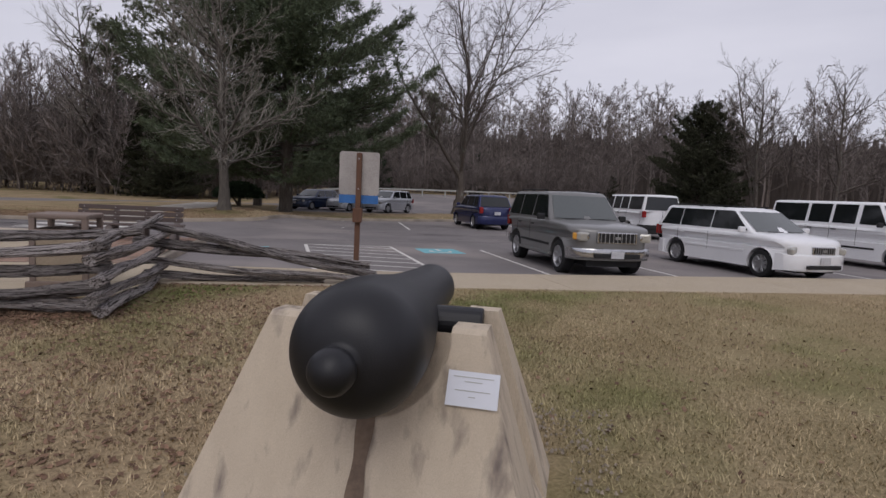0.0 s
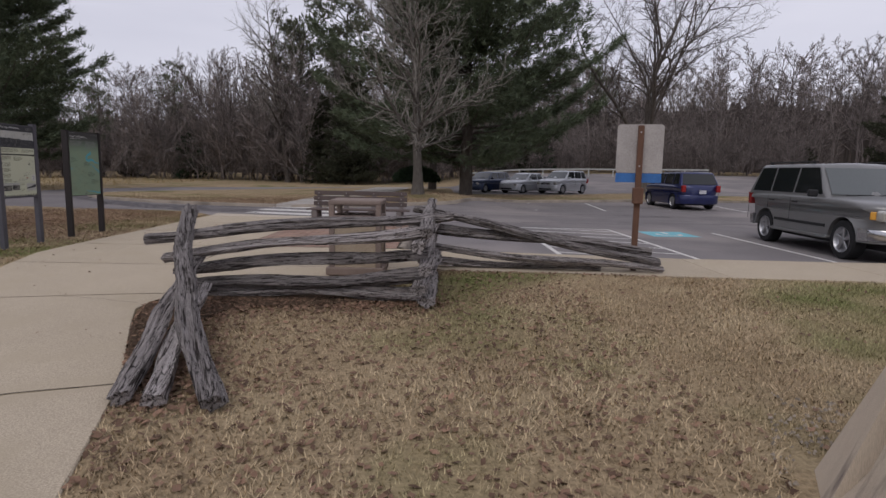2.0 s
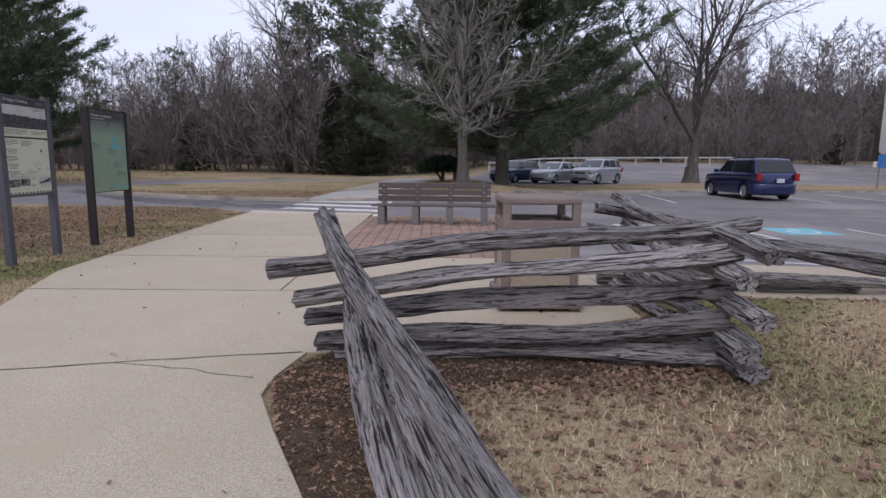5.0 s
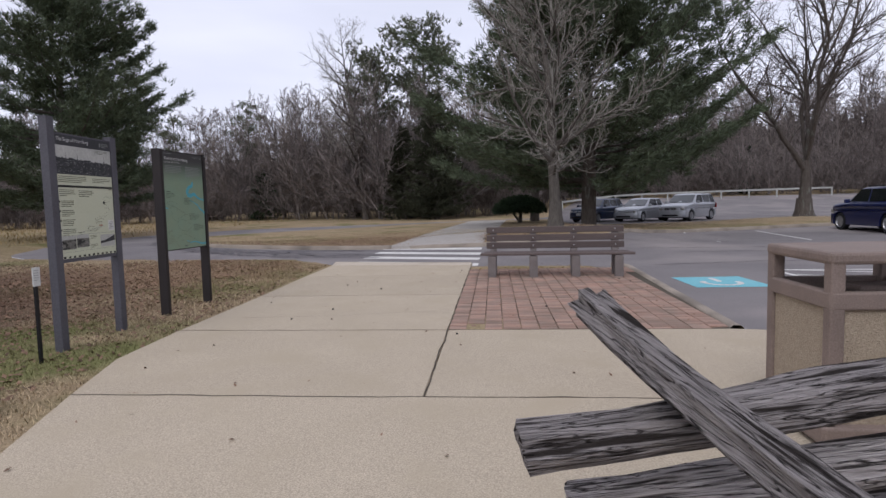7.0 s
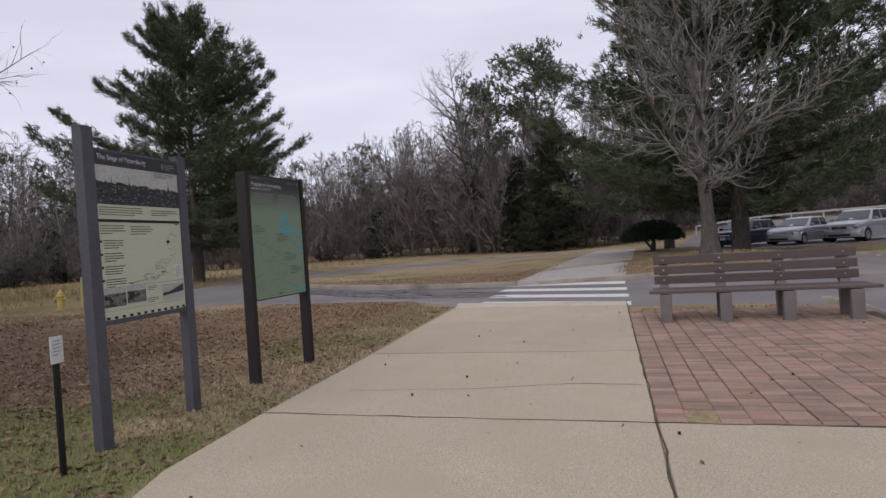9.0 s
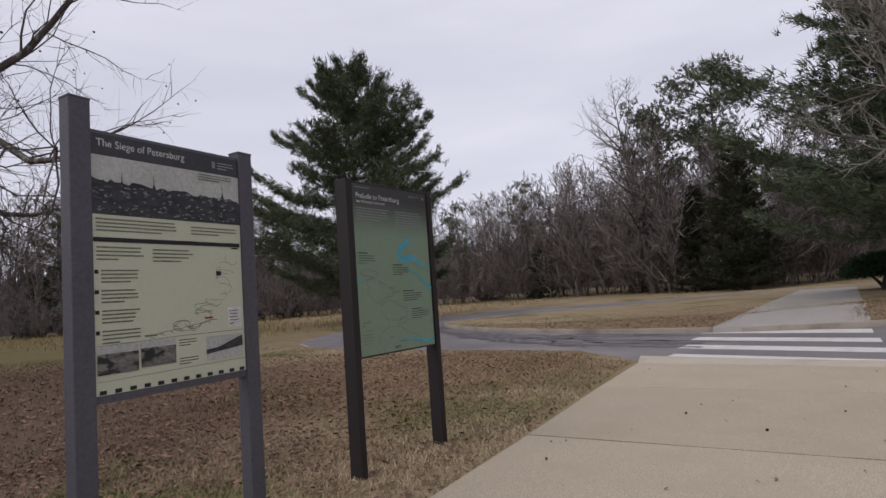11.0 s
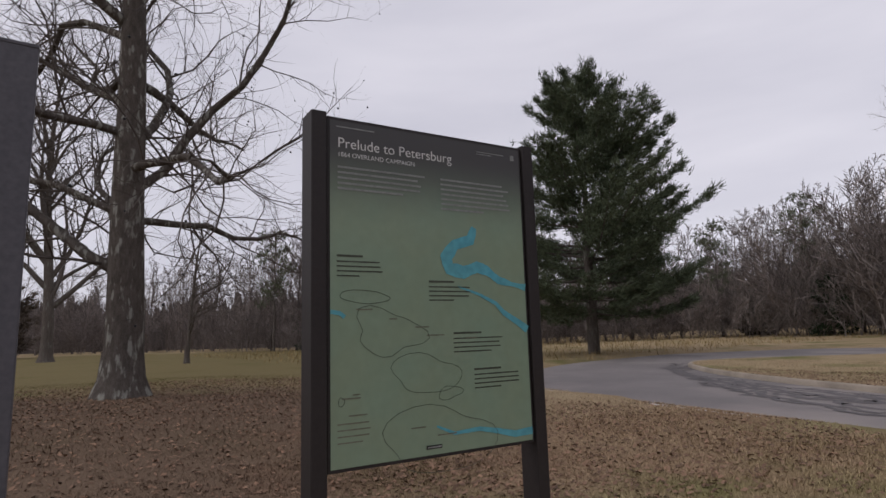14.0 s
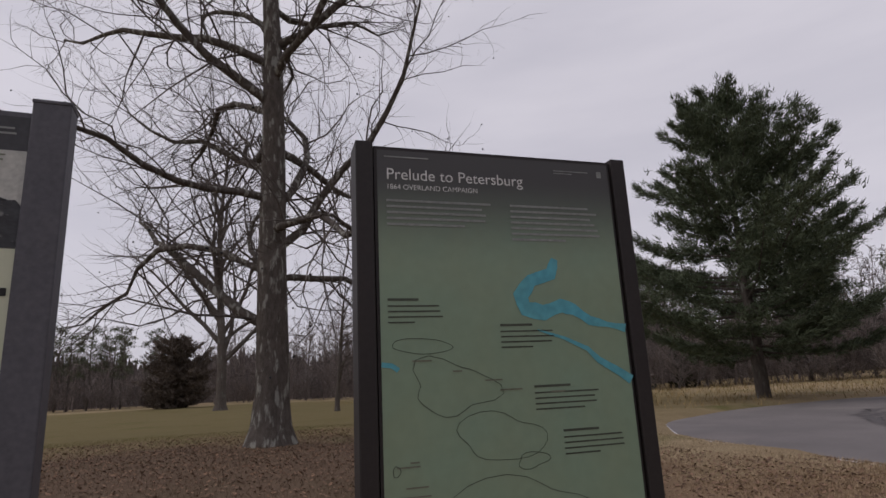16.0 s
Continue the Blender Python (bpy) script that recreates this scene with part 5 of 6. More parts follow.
    box_part("rear_plate", (-tail - 0.075, 0, 0.80), (0.03, 0.31, 0.155), M["plate"], ob)
    gw, gh = grille or (0.75, 0.16)
    g = box_part("grille", (nose - 0.045, 0, hz - 0.20), (0.10, gw, gh), M["chrome"], ob, bevel=0.02)
    box_part("grille_mesh", (nose - 0.003, 0, hz - 0.20), (0.03, gw - 0.08, gh - 0.05), M["car_black"], g)
    for k in range(9):
        box_part("grille_bar", (nose + 0.015, -gw / 2 + 0.08 + k * (gw - 0.16) / 8, hz - 0.20), (0.012, 0.016, gh - 0.05), M["alloy"], g)
    box_part("badge", (nose + 0.027, 0, hz - 0.20), (0.012, 0.13, 0.06), M["alloy"], ob, bevel=0.005)
    for s in (-0.35, 0.30):
        m = pose(cowl + 0.09, s, hood[0] + 0.03, 0, -18, 8)
        box_part("wiper", (0, 0, 0), (0.02, 0.60, 0.015), M["car_black"], ob, m=m)
    if roof_rails:
        for side in (-1, 1):
            box_part("roof_rail", ((xf + xr) / 2, side * (yt - 0.08), top + 0.045), ((xf - xr) * 0.82, 0.035, 0.03), M["car_black"], ob, bevel=0.01)
            for k in (-0.36, 0, 0.36):
                box_part("rail_foot", ((xf + xr) / 2 + k * (xf - xr), side * (yt - 0.08), top + 0.02), (0.08, 0.03, 0.04), M["car_black"], ob)
    if rear_doors:
        box_part("door_seam", (-tail - 0.004, 0, belt * 0.72), (0.008, 0.014, belt * 0.9), M["car_black"], ob)
    return ob


def heading(x, y, deg):
    return pose(x, y, asphalt_z(x, y) - 0.0, 0, 0, deg)


suv = dict(L=5.2, W=2.0, belt=1.21, top=1.90, cowl=0.92, roof=(0.28, -2.20), gh_rear=-2.50, wb=(1.56, -1.46), wr=0.385, hood=(1.22, 1.10), nose=2.52, tail=2.58,
           panes=[(-2.30, -1.42, -2.05, -1.42), (-1.34, -0.42, -1.34, -0.42), (-0.34, 0.78, -0.34, 0.27)], wf=0)
car("large_suv", "grey-green large SUV with chrome bumper, parked nose out", M["grey_car"], heading(12.79, 4.24, -93), bumper=M["chrome"], trim="black", lamp=(0.40, 0.21, 0), grille=(0.96, 0.25), roof_rails=True, spokes=5, wheel_w=0.27, clear=1.08, **suv)
mini = dict(L=5.15, W=1.96, belt=1.10, top=1.70, cowl=1.36, roof=(0.46, -2.15), gh_rear=-2.42, wb=(1.62, -1.46), wr=0.345, hood=(1.10, 0.96), nose=2.55, tail=2.55,
            panes=[(-2.25, -1.42, -1.95, -1.42), (-1.38, -0.20, -1.38, -0.20), (-0.16, 1.20, -0.16, 0.42)], wf=0)
car("minivan", "white minivan parked nose out in the car park", M["white_car"], heading(17.9, 3.92, -87), grille=(0.72, 0.19), lamp=(0.46, 0.17, 14), roof_rails=True, spokes=9, **mini)
van = dict(L=5.9, W=2.0, belt=1.32, top=2.08, cowl=1.72, roof=(1.15, -2.85), gh_rear=-2.95, wb=(1.95, -1.55), wr=0.37, hood=(1.28, 1.12), nose=2.80, tail=3.0,
           panes=[(-2.75, -1.35, -2.75, -1.35), (-1.22, -0.42, -1.22, -0.42), (-0.30, 0.50, -0.30, 0.50), (0.66, 1.58, 0.66, 1.08)], wf=0)
car("passenger_van", "long white passenger van with dark side windows", M["white_car"], heading(24.1, 5.5, -89), grille=(0.9, 0.22), spokes=8, bumper=M["car_black"], trim="black", **van)
car("passenger_van", "white van seen from behind with twin rear doors", M["white_car"], heading(22.9, 17.0, 82), grille=(0.9, 0.22), spokes=8, bumper=M["car_black"], trim="black", rear_doors=True, **van)
cross = dict(L=4.5, W=1.86, belt=1.10, top=1.67, cowl=1.02, roof=(0.30, -1.70), gh_rear=-2.05, wb=(1.36, -1.33), wr=0.345, hood=(1.12, 0.95), nose=2.25, tail=2.25,
             panes=[(-1.85, -1.22, -1.62, -1.22), (-1.14, -0.30, -1.14, -0.30), (-0.22, 0.85, -0.22, 0.26)], wf=0)
car("crossover", "deep blue crossover parked with its tail outward", M["blue_car"], heading(15.25, 19.2, 92), spokes=10, roof_rails=True, **cross)
hatch = dict(cross, belt=0.98, top=1.50, hood=(1.0, 0.84), wr=0.31, W=1.75)
car("hatchback", "navy blue small car in the far row", M["navy_car"], heading(7.3, 35.0, -130), **hatch)
sedan = dict(L=4.4, W=1.75, belt=0.96, top=1.46, cowl=0.95, roof=(0.10, -1.15), gh_rear=-1.75, wb=(1.3, -1.3), wr=0.31, hood=(0.97, 0.80), nose=2.2, tail=2.15,
             panes=[(-1.40, -0.62, -1.05, -0.62), (-0.54, 0.70, -0.54, 0.06)], wf=0)
car("sedan", "pale silver small saloon in the far row", M["silver_car"], heading(10.0, 34.6, -132), **sedan)
car("crossover", "silver crossover in the far row of cars", M["silver_car"], heading(12.8, 34.2, -134), spokes=10, **cross)

# ---- trees ----


def frame_of(d):
    d = d / np.linalg.norm(d)
    a = np.cross(d, (0, 0, 1) if abs(d[2]) < 0.9 else (1, 0, 0))
    a /= np.linalg.norm(a)
    return d, a, np.cross(d, a)


def tubes(lines):
    """Tapered tubes: lines holds (points, radii, sides)."""
    vs, fs, base = [], [], 0
    for p, rads, sides in lines:
        p = np.asarray(p)
        n = len(p)
        tang = np.gradient(p, axis=0)
        ang = np.arange(sides) * 2 * math.pi / sides
        d, a, b = frame_of(tang.mean(axis=0))
        if sides == 2:
            a = a * math.cos(base) + b * math.sin(base)
            vs.append(np.stack([p - a * np.asarray(rads)[:, None], p + a * np.asarray(rads)[:, None]], 1).reshape(-1, 3))
            i = np.arange(n - 1)[:, None] * 2
            fs.append(base + i + np.array([0, 1, 3, 2]))
            base += n * 2
            continue
        off = np.cos(ang)[:, None] * a + np.sin(ang)[:, None] * b
        vs.append((p[:, None, :] + off[None] * np.asarray(rads)[:, None, None]).reshape(-1, 3))
        i, j = np.meshgrid(np.arange(n - 1), np.arange(sides), indexing="ij")
        q = (j + 1) % sides
        fs.append(np.stack([base + i * sides + j, base + i * sides + q, base + (i + 1) * sides + q, base + (i + 1) * sides + j], -1).reshape(-1, 4))
        base += n * sides
    return np.concatenate(vs), np.concatenate(fs)


def grow(lines, tips, g, p, d, length, r0, level, spec):
    """A limb and, further out, its smaller limbs."""
    n = spec["points"][level]
    pts_, rad = [np.array(p)], [r0]
    d = d / np.linalg.norm(d)
    step = length / (n - 1)
    for k in range(1, n):
        d = d + g.normal(0, spec["wander"][level], 3) + np.array([0, 0, spec["lift"][level]])
        d /= np.linalg.norm(d)
        pts_.append(pts_[-1] + d * step)
        rad.append(r0 * (1 - k / (n - 1)) ** 0.8 * 0.93 + r0 * 0.07)
    lines.append((np.array(pts_), np.array(rad), spec["sides"][level]))
    if level == len(spec["points"]) - 1:
        tips.append(pts_[-1])
        return
    count = spec["kids"][level]
    start = spec["start"][level]
    for k in range(count):
        t = start + (1 - start) * (k + g.uniform(0.1, 0.9)) / count
        f_ = t * (n - 1)
        i = min(int(f_), n - 2)
        q = pts_[i] + (pts_[i + 1] - pts_[i]) * (f_ - i)
        ax, a, b = frame_of(pts_[i + 1] - pts_[i])
        az = g.uniform(0, 2 * math.pi)
        ang = radians(g.uniform(*spec["angle"][level]))
        nd = ax * math.cos(ang) + (a * math.cos(az) + b * math.sin(az)) * math.sin(ang)
        ln = length * spec["ratio"][level] * g.uniform(0.7, 1.2) * (spec["crown"](t) if level == 0 else 1 - 0.45 * t)
        r1 = max(min(rad[i] * 0.62, ln * spec["thick"] * (1 if level == 0 else spec["finer"])), spec["least"])
        grow(lines, tips, g, q, nd, ln, r1, level + 1, spec)


def bare_spec(kids=(16, 7, 5), angle=((45, 75), (30, 60), (25, 60)), ratio=(0.36, 0.5, 0.45), start=(0.3, 0.2, 0.15), lift=(0.0, 0.05, 0.02, 0.02), points=(9, 6, 5, 3), sides=(8, 5, 3, 3),
              wander=(0.035, 0.12, 0.14, 0.12), crown=lambda t: 1.15 - 0.7 * t, thick=0.02, least=0.009, finer=1.0):
    return dict(kids=kids, angle=angle, ratio=ratio, start=start, lift=lift, points=points, sides=sides, wander=wander, crown=crown, thick=thick, least=least, finer=finer)


def bare_tree(name, label, x, y, height, r0, seed, spec, bark, twig, lean=(0, 0), stems=1, balls=0):
    ob = thing(name, pose(x, y, gz(x, y) - 0.05), label, "tree")
    g = np.random.default_rng(seed)
    lines, tips = [], []
    for s in range(stems):
        d = np.array([lean[0] + (g.uniform(-0.22, 0.22) if stems > 1 else 0), lean[1] + (g.uniform(-0.22, 0.22) if stems > 1 else 0), 1.0])
        grow(lines, tips, g, (0.0, 0.0, 0.0), d, height * (1 if s == 0 else g.uniform(0.8, 0.95)), r0 * (1 if stems == 1 else 0.8), 0, spec)
    thick = [q for q in lines if q[2] >= 5]
    thin = [q for q in lines if q[2] < 5]
    # flared foot
    p, rads, sd = thick[0]
    foot = (np.array([(0, 0, -0.1), (0, 0, 0.12), (0, 0, 0.45), (0, 0, 1.0)]), np.array([r0 * 1.75, r0 * 1.45, r0 * 1.15, r0 * 1.0]), 14)
    mesh_np("trunk", *tubes(thick + [foot]), bark, ob, smooth=True)
    mesh_np("crown", *tubes(thin), twig, ob, "bare winter twigs")
    if balls:
        c = np.array(tips)[g.integers(0, len(tips), balls)] + g.normal(0, 0.012, (balls, 3)) - (0, 0, 0.015)
        octa = np.array([(1, 0, 0), (-1, 0, 0), (0, 1, 0), (0, -1, 0), (0, 0, 1), (0, 0, -1)]) * 0.022
        tri = np.array([(0, 2, 4), (2, 1, 4), (1, 3, 4), (3, 0, 4), (2, 0, 5), (1, 2, 5), (3, 1, 5), (0, 3, 5)])
        sb = mesh_np("seed_ball", (c[:, None] + octa[None]).reshape(-1, 3), (tri[None] + 6 * np.arange(balls)[:, None, None]).reshape(-1, 3), M["black"], ob, "dark dry seed balls")
        tagged(sb, kind="stuff")
    return ob


def tufts(g, pos, dirs, n, size, wide, spread):
    """Bunches of needles: n thin blades at each place."""
    k = len(pos)
    d = dirs[:, None, :] + g.normal(0, spread, (k, n, 3))
    d /= np.linalg.norm(d, axis=2, keepdims=True)
    s = size * g.uniform(0.6, 1.25, (k, n, 1))
    side = np.cross(d, g.normal(0, 1, (k, n, 3)))
    side /= np.linalg.norm(side, axis=2, keepdims=True) + 1e-9
    o = pos[:, None, :] + g.normal(0, size * 0.18, (k, n, 3))
    v = np.stack([o - side * wide, o + side * wide, o + d * s], 2).reshape(-1, 3)
    return v, np.arange(len(v)).reshape(-1, 3)


def conifer(height, width, low, seed, whorls=16, per=6, tuft=0.32, blade=0.03, taper=0.8, droop=0.10, dense_=9, per_tuft=7, rough_=0.25, curve=0.25, bare_in=0.25):
    """Trunk lines and needle bunches of a whorled evergreen."""
    g = np.random.default_rng(seed)
    lines = [(np.array([(g.normal(0, 0.03) * k, g.normal(0, 0.03) * k, height * k / 8) for k in range(9)]), np.linspace(0.022 * height, 0.012, 9), 8)]
    pos, dirs = [], []
    for wi in range(whorls):
        t = low + (0.985 - low) * wi / (whorls - 1)
        u = (t - low) / (1 - low)
        prof = (1 - u) ** taper * (0.72 + 0.28 * min(1, u * 5 + 0.35))
        for k in range(per):
            az = g.uniform(0, 2 * math.pi)
            ln = width / 2 * prof * g.uniform(1 - rough_ * 1.6, 1 + rough_) + 0.25
            d = np.array([math.cos(az), math.sin(az), g.uniform(-0.05, 0.22) + 0.5 * u])
            p0 = np.array([0, 0, height * (t + g.uniform(-0.02, 0.02))])
            m = 6
            s = np.linspace(0, 1, m)
            br = p0 + d * ln * s[:, None]
            br[:, 2] += ln * (-droop * 2.2 * s * (1 - s * 0.4) + curve * s ** 3)
            lines.append((br, np.linspace(max(0.012, ln * 0.012), 0.005, m), 3))
            cnt = max(3, int(dense_ * ln))
            a = bare_in + (1 - bare_in) * g.uniform(0, 1, cnt) ** 0.75
            base = np.stack([np.interp(a, s, br[:, i]) for i in range(3)], 1)
            spread = (0.10 + 0.20 * ln * (1 - np.abs(a - 0.6))) * 0.55
            lat = np.array([-math.sin(az), math.cos(az), 0])
            base = base + lat * (g.normal(0, 1, cnt) * spread)[:, None] + np.array([0, 0, 1.0]) * (g.normal(0.05, 0.09, cnt) * (0.5 + 0.25 * ln))[:, None] * 0.6
            pos.append(base)
            dirs.append(np.tile(d * 0.7 + np.array([0, 0, 0.35]), (cnt, 1)) + lat * g.normal(0, 0.5, cnt)[:, None])
    v, f_ = tufts(g, np.concatenate(pos), np.concatenate(dirs), per_tuft, tuft, blade, 0.5)
    return lines, v, f_


def evergreen(name, label, x, y, data, needles, rot=0.0, scale=1.0):
    lines, v, f_ = data
    ob = thing(name, pose(x, y, gz(x, y) - 0.05, 0, 0, rot), label, "tree")
    tv, tf = tubes(lines)
    mesh_np("trunk", tv * scale, tf, M["bark"], ob)
    mesh_np("crown", v * scale, f_, needles, ob, "dense needle foliage in layered boughs")
    return ob


# big white pine beyond the road, and the one behind the bench
evergreen("pine_tree", "tall green white pine with layered boughs on grass", -23.0, 26.2, conifer(14.8, 13.5, 0.15, 5, 15, 9, 0.36, 0.023, 0.60, 0.08, 25, 10, 0.28, 0.22), M["needle"], 40)
evergreen("pine_tree", "large green white pine behind a bare tree", 5.3, 26.0, conifer(18.5, 16.0, 0.12, 8, 19, 10, 0.36, 0.023, 0.56, 0.08, 24, 10, 0.30, 0.22), M["needle"], 100)
evergreen("pine_tree", "green white pine leaning over the car park", 3.2, 35.0, conifer(15.0, 8.5, 0.2, 18, 14, 6, 0.36, 0.024, 0.7, 0.10, 10, 9, 0.3, 0.28), M["needle"], 10)
# cedars
cedar_a = conifer(10.5, 6.0, 0.03, 21, 26, 9, 0.30, 0.035, 0.75, 0.02, 11, 7, 0.3, 0.15, 0.15)
evergreen("cedar_tree", "dark brown-green cedar at the wood's edge", -4.4, 46.0, cedar_a, M["cedar"])
evergreen("cedar_tree", "dark cedar at the wood's edge", -7.8, 50.0, cedar_a, M["cedar"], 80, 0.8)
evergreen("cedar_tree", "dense dark green cedar beyond the car park", 47.0, 42.8, conifer(11.6, 10.5, 0.03, 23, 26, 10, 0.34, 0.04, 0.62, 0.02, 12, 7, 0.22, 0.2, 0.15), M["cedar"])

# bare trees
bare_tree("bare_tree", "bare spreading tree with pale upswept twigs on a mound", 2.76, 17.6, 9.5, 0.22, 31, bare_spec((34, 14, 11), ((35, 85), (25, 60), (25, 55)), (0.48, 0.45, 0.45), (0.16, 0.12, 0.1), (0.0, 0.05, 0.16, 0.10),
          points=(9, 6, 5, 4), sides=(8, 5, 3, 2), crown=lambda t: 1.15 - 0.72 * t, least=0.013), M["oak_bark"], M["pale_bark"])
bare_tree("bare_tree", "tall bare tree with forked stems in the car park", 16.4, 27.4, 4.4, 0.36, 37, bare_spec((7, 17, 10, 7), ((8, 40), (25, 65), (30, 60), (25, 60)), (2.9, 0.42, 0.42, 0.42), (0.52, 0.15, 0.15, 0.1), (0.0, 0.06, 0.03, 0.02, 0.02),
          points=(6, 10, 6, 5, 3), sides=(10, 7, 5, 3, 2), wander=(0.03, 0.12, 0.14, 0.14, 0.12), crown=lambda t: 0.75 + 0.45 * t, thick=0.020, least=0.010, finer=0.7), M["bark"], M["twig"])
bare_tree("bare_tree", "large bare tree with rough bark and seed balls", -15.9, 3.7, 18.5, 0.40, 43, bare_spec((34, 19, 15), ((62, 92), (30, 65), (25, 60)), (0.50, 0.50, 0.40), (0.13, 0.05, 0.1), (0.0, -0.005, 0.05, 0.03),
          points=(14, 10, 7, 5), sides=(12, 6, 3, 2), wander=(0.02, 0.22, 0.26, 0.22), crown=lambda t: 1.05 - 0.55 * t, thick=0.0145, least=0.0062, finer=0.55), M["lichen_bark"], M["twig"], balls=1300)
bare_tree("bare_tree", "slender bare tree across the field", -51.0, 2.2, 23.0, 0.38, 47, bare_spec((32, 11, 8), ((22, 48), (22, 50), (25, 55)), (0.42, 0.42, 0.4), (0.14, 0.15, 0.1), (0.0, 0.05, 0.05, 0.03)), M["bark"], M["twig"])
bare_tree("bare_tree", "small bare tree across the field", -36, 8.6, 8.0, 0.13, 48, bare_spec((18, 8, 6), ((35, 65), (25, 55), (25, 55)), (0.42, 0.45, 0.4), (0.2, 0.15, 0.1)), M["bark"], M["twig"])
bare_tree("bare_tree", "wide bare tree at the edge of the wood", -12.0, 52.0, 17.5, 0.27, 51, bare_spec((26, 11, 9), ((35, 75), (25, 60), (25, 55)), (0.44, 0.45, 0.42), (0.25, 0.15, 0.1)), M["bark"], M["pale_bark"], lean=(-0.08, 0))
bare_tree("bare_tree", "bare tree beyond the parked vans", 50.0, 38.0, 15.0, 0.24, 53, bare_spec((20, 9, 7), ((35, 65), (25, 60), (25, 55)), (0.40, 0.45, 0.42), (0.2, 0.15, 0.1)), M["bark"], M["twig"], stems=2)
bare_tree("bare_tree", "tall bare tree at the far edge of the car park", 62.0, 40.0, 16.0, 0.24, 54, bare_spec((20, 9, 7), ((30, 60), (25, 60), (25, 55)), (0.38, 0.45, 0.42), (0.2, 0.15, 0.1)), M["bark"], M["twig"])

# clipped shrub by the far path
g = np.random.default_rng(61)
u = g.normal(0, 1, (1900, 3))
u /= np.linalg.norm(u, axis=1, keepdims=True)
u[:, 2] = np.abs(u[:, 2]) * 1.0 - 0.12
pos = u * np.array([1.55, 1.45, 0.95]) * g.uniform(0.72, 1.05, (1900, 1)) + np.array([0, 0, 0.78])
shrub = thing("shrub", pose(2.1, 32.6, gz(2.1, 32.6) - 0.03), "rounded dark evergreen shrub beside the far path", "shrub")
mesh_np("crown", *tufts(g, pos, u + (0, 0, 0.3), 8, 0.20, 0.03, 0.7), M["cedar_g"], shrub)
mesh_np("trunk", *tubes([(np.array([(0, 0, -0.05), (0.05, 0, 0.4), (0.1, 0.1, 0.9)]), np.array([0.16, 0.12, 0.06]), 8), (np.array([(0, 0, 0.1), (-0.3, 0.1, 0.5), (-0.6, 0.1, 0.9)]), np.array([0.1, 0.07, 0.03]), 6)]), M["bark"], shrub)

# white rail fence at the back of the car park
rf = thing("rail_fence", Matrix(), "low white rail along the back of the car park", "fence")
line = [(7.0, 52.0), (20.0, 55.0), (34.0, 57.0)]
fp = dense(line, 2.6, False)
for x, y in fp:
    box_part("post", (x, y, gz(x, y) + 0.38), (0.12, 0.12, 0.86), M["print_sky"], rf)
for (xa, ya), (xb, yb_) in zip(fp, fp[1:]):
    a, b = Vector((xa, ya, gz(xa, ya) + 0.74)), Vector((xb, yb_, gz(xb, yb_) + 0.74))
    m = Matrix.Translation((a + b) / 2) @ (b - a).to_track_quat("X", "Z").to_matrix().to_4x4()
    box_part("rail", (0, 0, 0), ((b - a).length, 0.05, 0.16), M["print_sky"], rf, m=m)
sg = thing("direction_sign", pose(27.0, 27.0, gz(27, 27), 0, 0, 10), "small white arrow sign on a thin post", "sign")
box_part("post", (0, 0, 0.7), (0.06, 0.05, 1.5), M["bin_trim"], sg)
box_part("plate", (0, -0.03, 1.35), (0.95, 0.02, 0.32), M["ink_white"], sg)
box_part("arrow", (0.02, -0.042, 1.35), (0.6, 0.006, 0.08), M["black"], sg)

# ---- woods ----


def wood_edge(deg):
    """Distance of the wood's edge from the path's corner by bearing, clockwise from north."""
    return np.interp(deg, [-130, -100, -82, -70, -60, -48, -35, -20, -8, 0, 12, 25, 40, 55, 70, 95, 120], [95, 88, 84, 62, 55, 60, 64, 58, 50, 50, 64, 70, 74, 78, 80, 80, 80])


kinds = []
for k in range(6):
    g = np.random.default_rng(300 + k)
    lines, tips = [], []
    spec = bare_spec((17, 8, 5), ((22, 60), (22, 58), (25, 60)), (0.34, 0.46, 0.55), (0.2, 0.12, 0.1), (0.0, 0.08, 0.05, 0.03), points=(6, 4, 3, 2), sides=(5, 3, 2, 2), wander=(0.05, 0.12, 0.12, 0.1))
    grow(lines, tips, g, (0.0, 0.0, 0.0), np.array([g.uniform(-0.05, 0.05), g.uniform(-0.05, 0.05), 1.0]), 12.0, 0.13, 0, spec)
    lines = [(p, np.maximum(q, 0.017 if s == 2 else 0.023), s) for p, q, s in lines]
    kinds.append(tubes(lines))
brush = []
for k in range(3):
    g = np.random.default_rng(400 + k)
    lines, tips = [], []
    spec = bare_spec((14, 13), ((15, 50), (20, 55)), (0.55, 0.5), (0.05, 0.1), (0.0, 0.06, 0.05), points=(4, 3, 2), sides=(3, 2, 2), wander=(0.08, 0.14, 0.1), crown=lambda t: 1.0 - 0.4 * t)
    for s in range(7):
        grow(lines, tips, g, (g.normal(0, 0.7), g.normal(0, 0.7), 0.0), np.array([g.normal(0, 0.25), g.normal(0, 0.25), 1.0]), g.uniform(2.5, 5.0), 0.03, 0, spec)
    lines = [(p, np.maximum(q * 0.7, 0.0105), s) for p, q, s in lines]
    brush.append(tubes(lines))


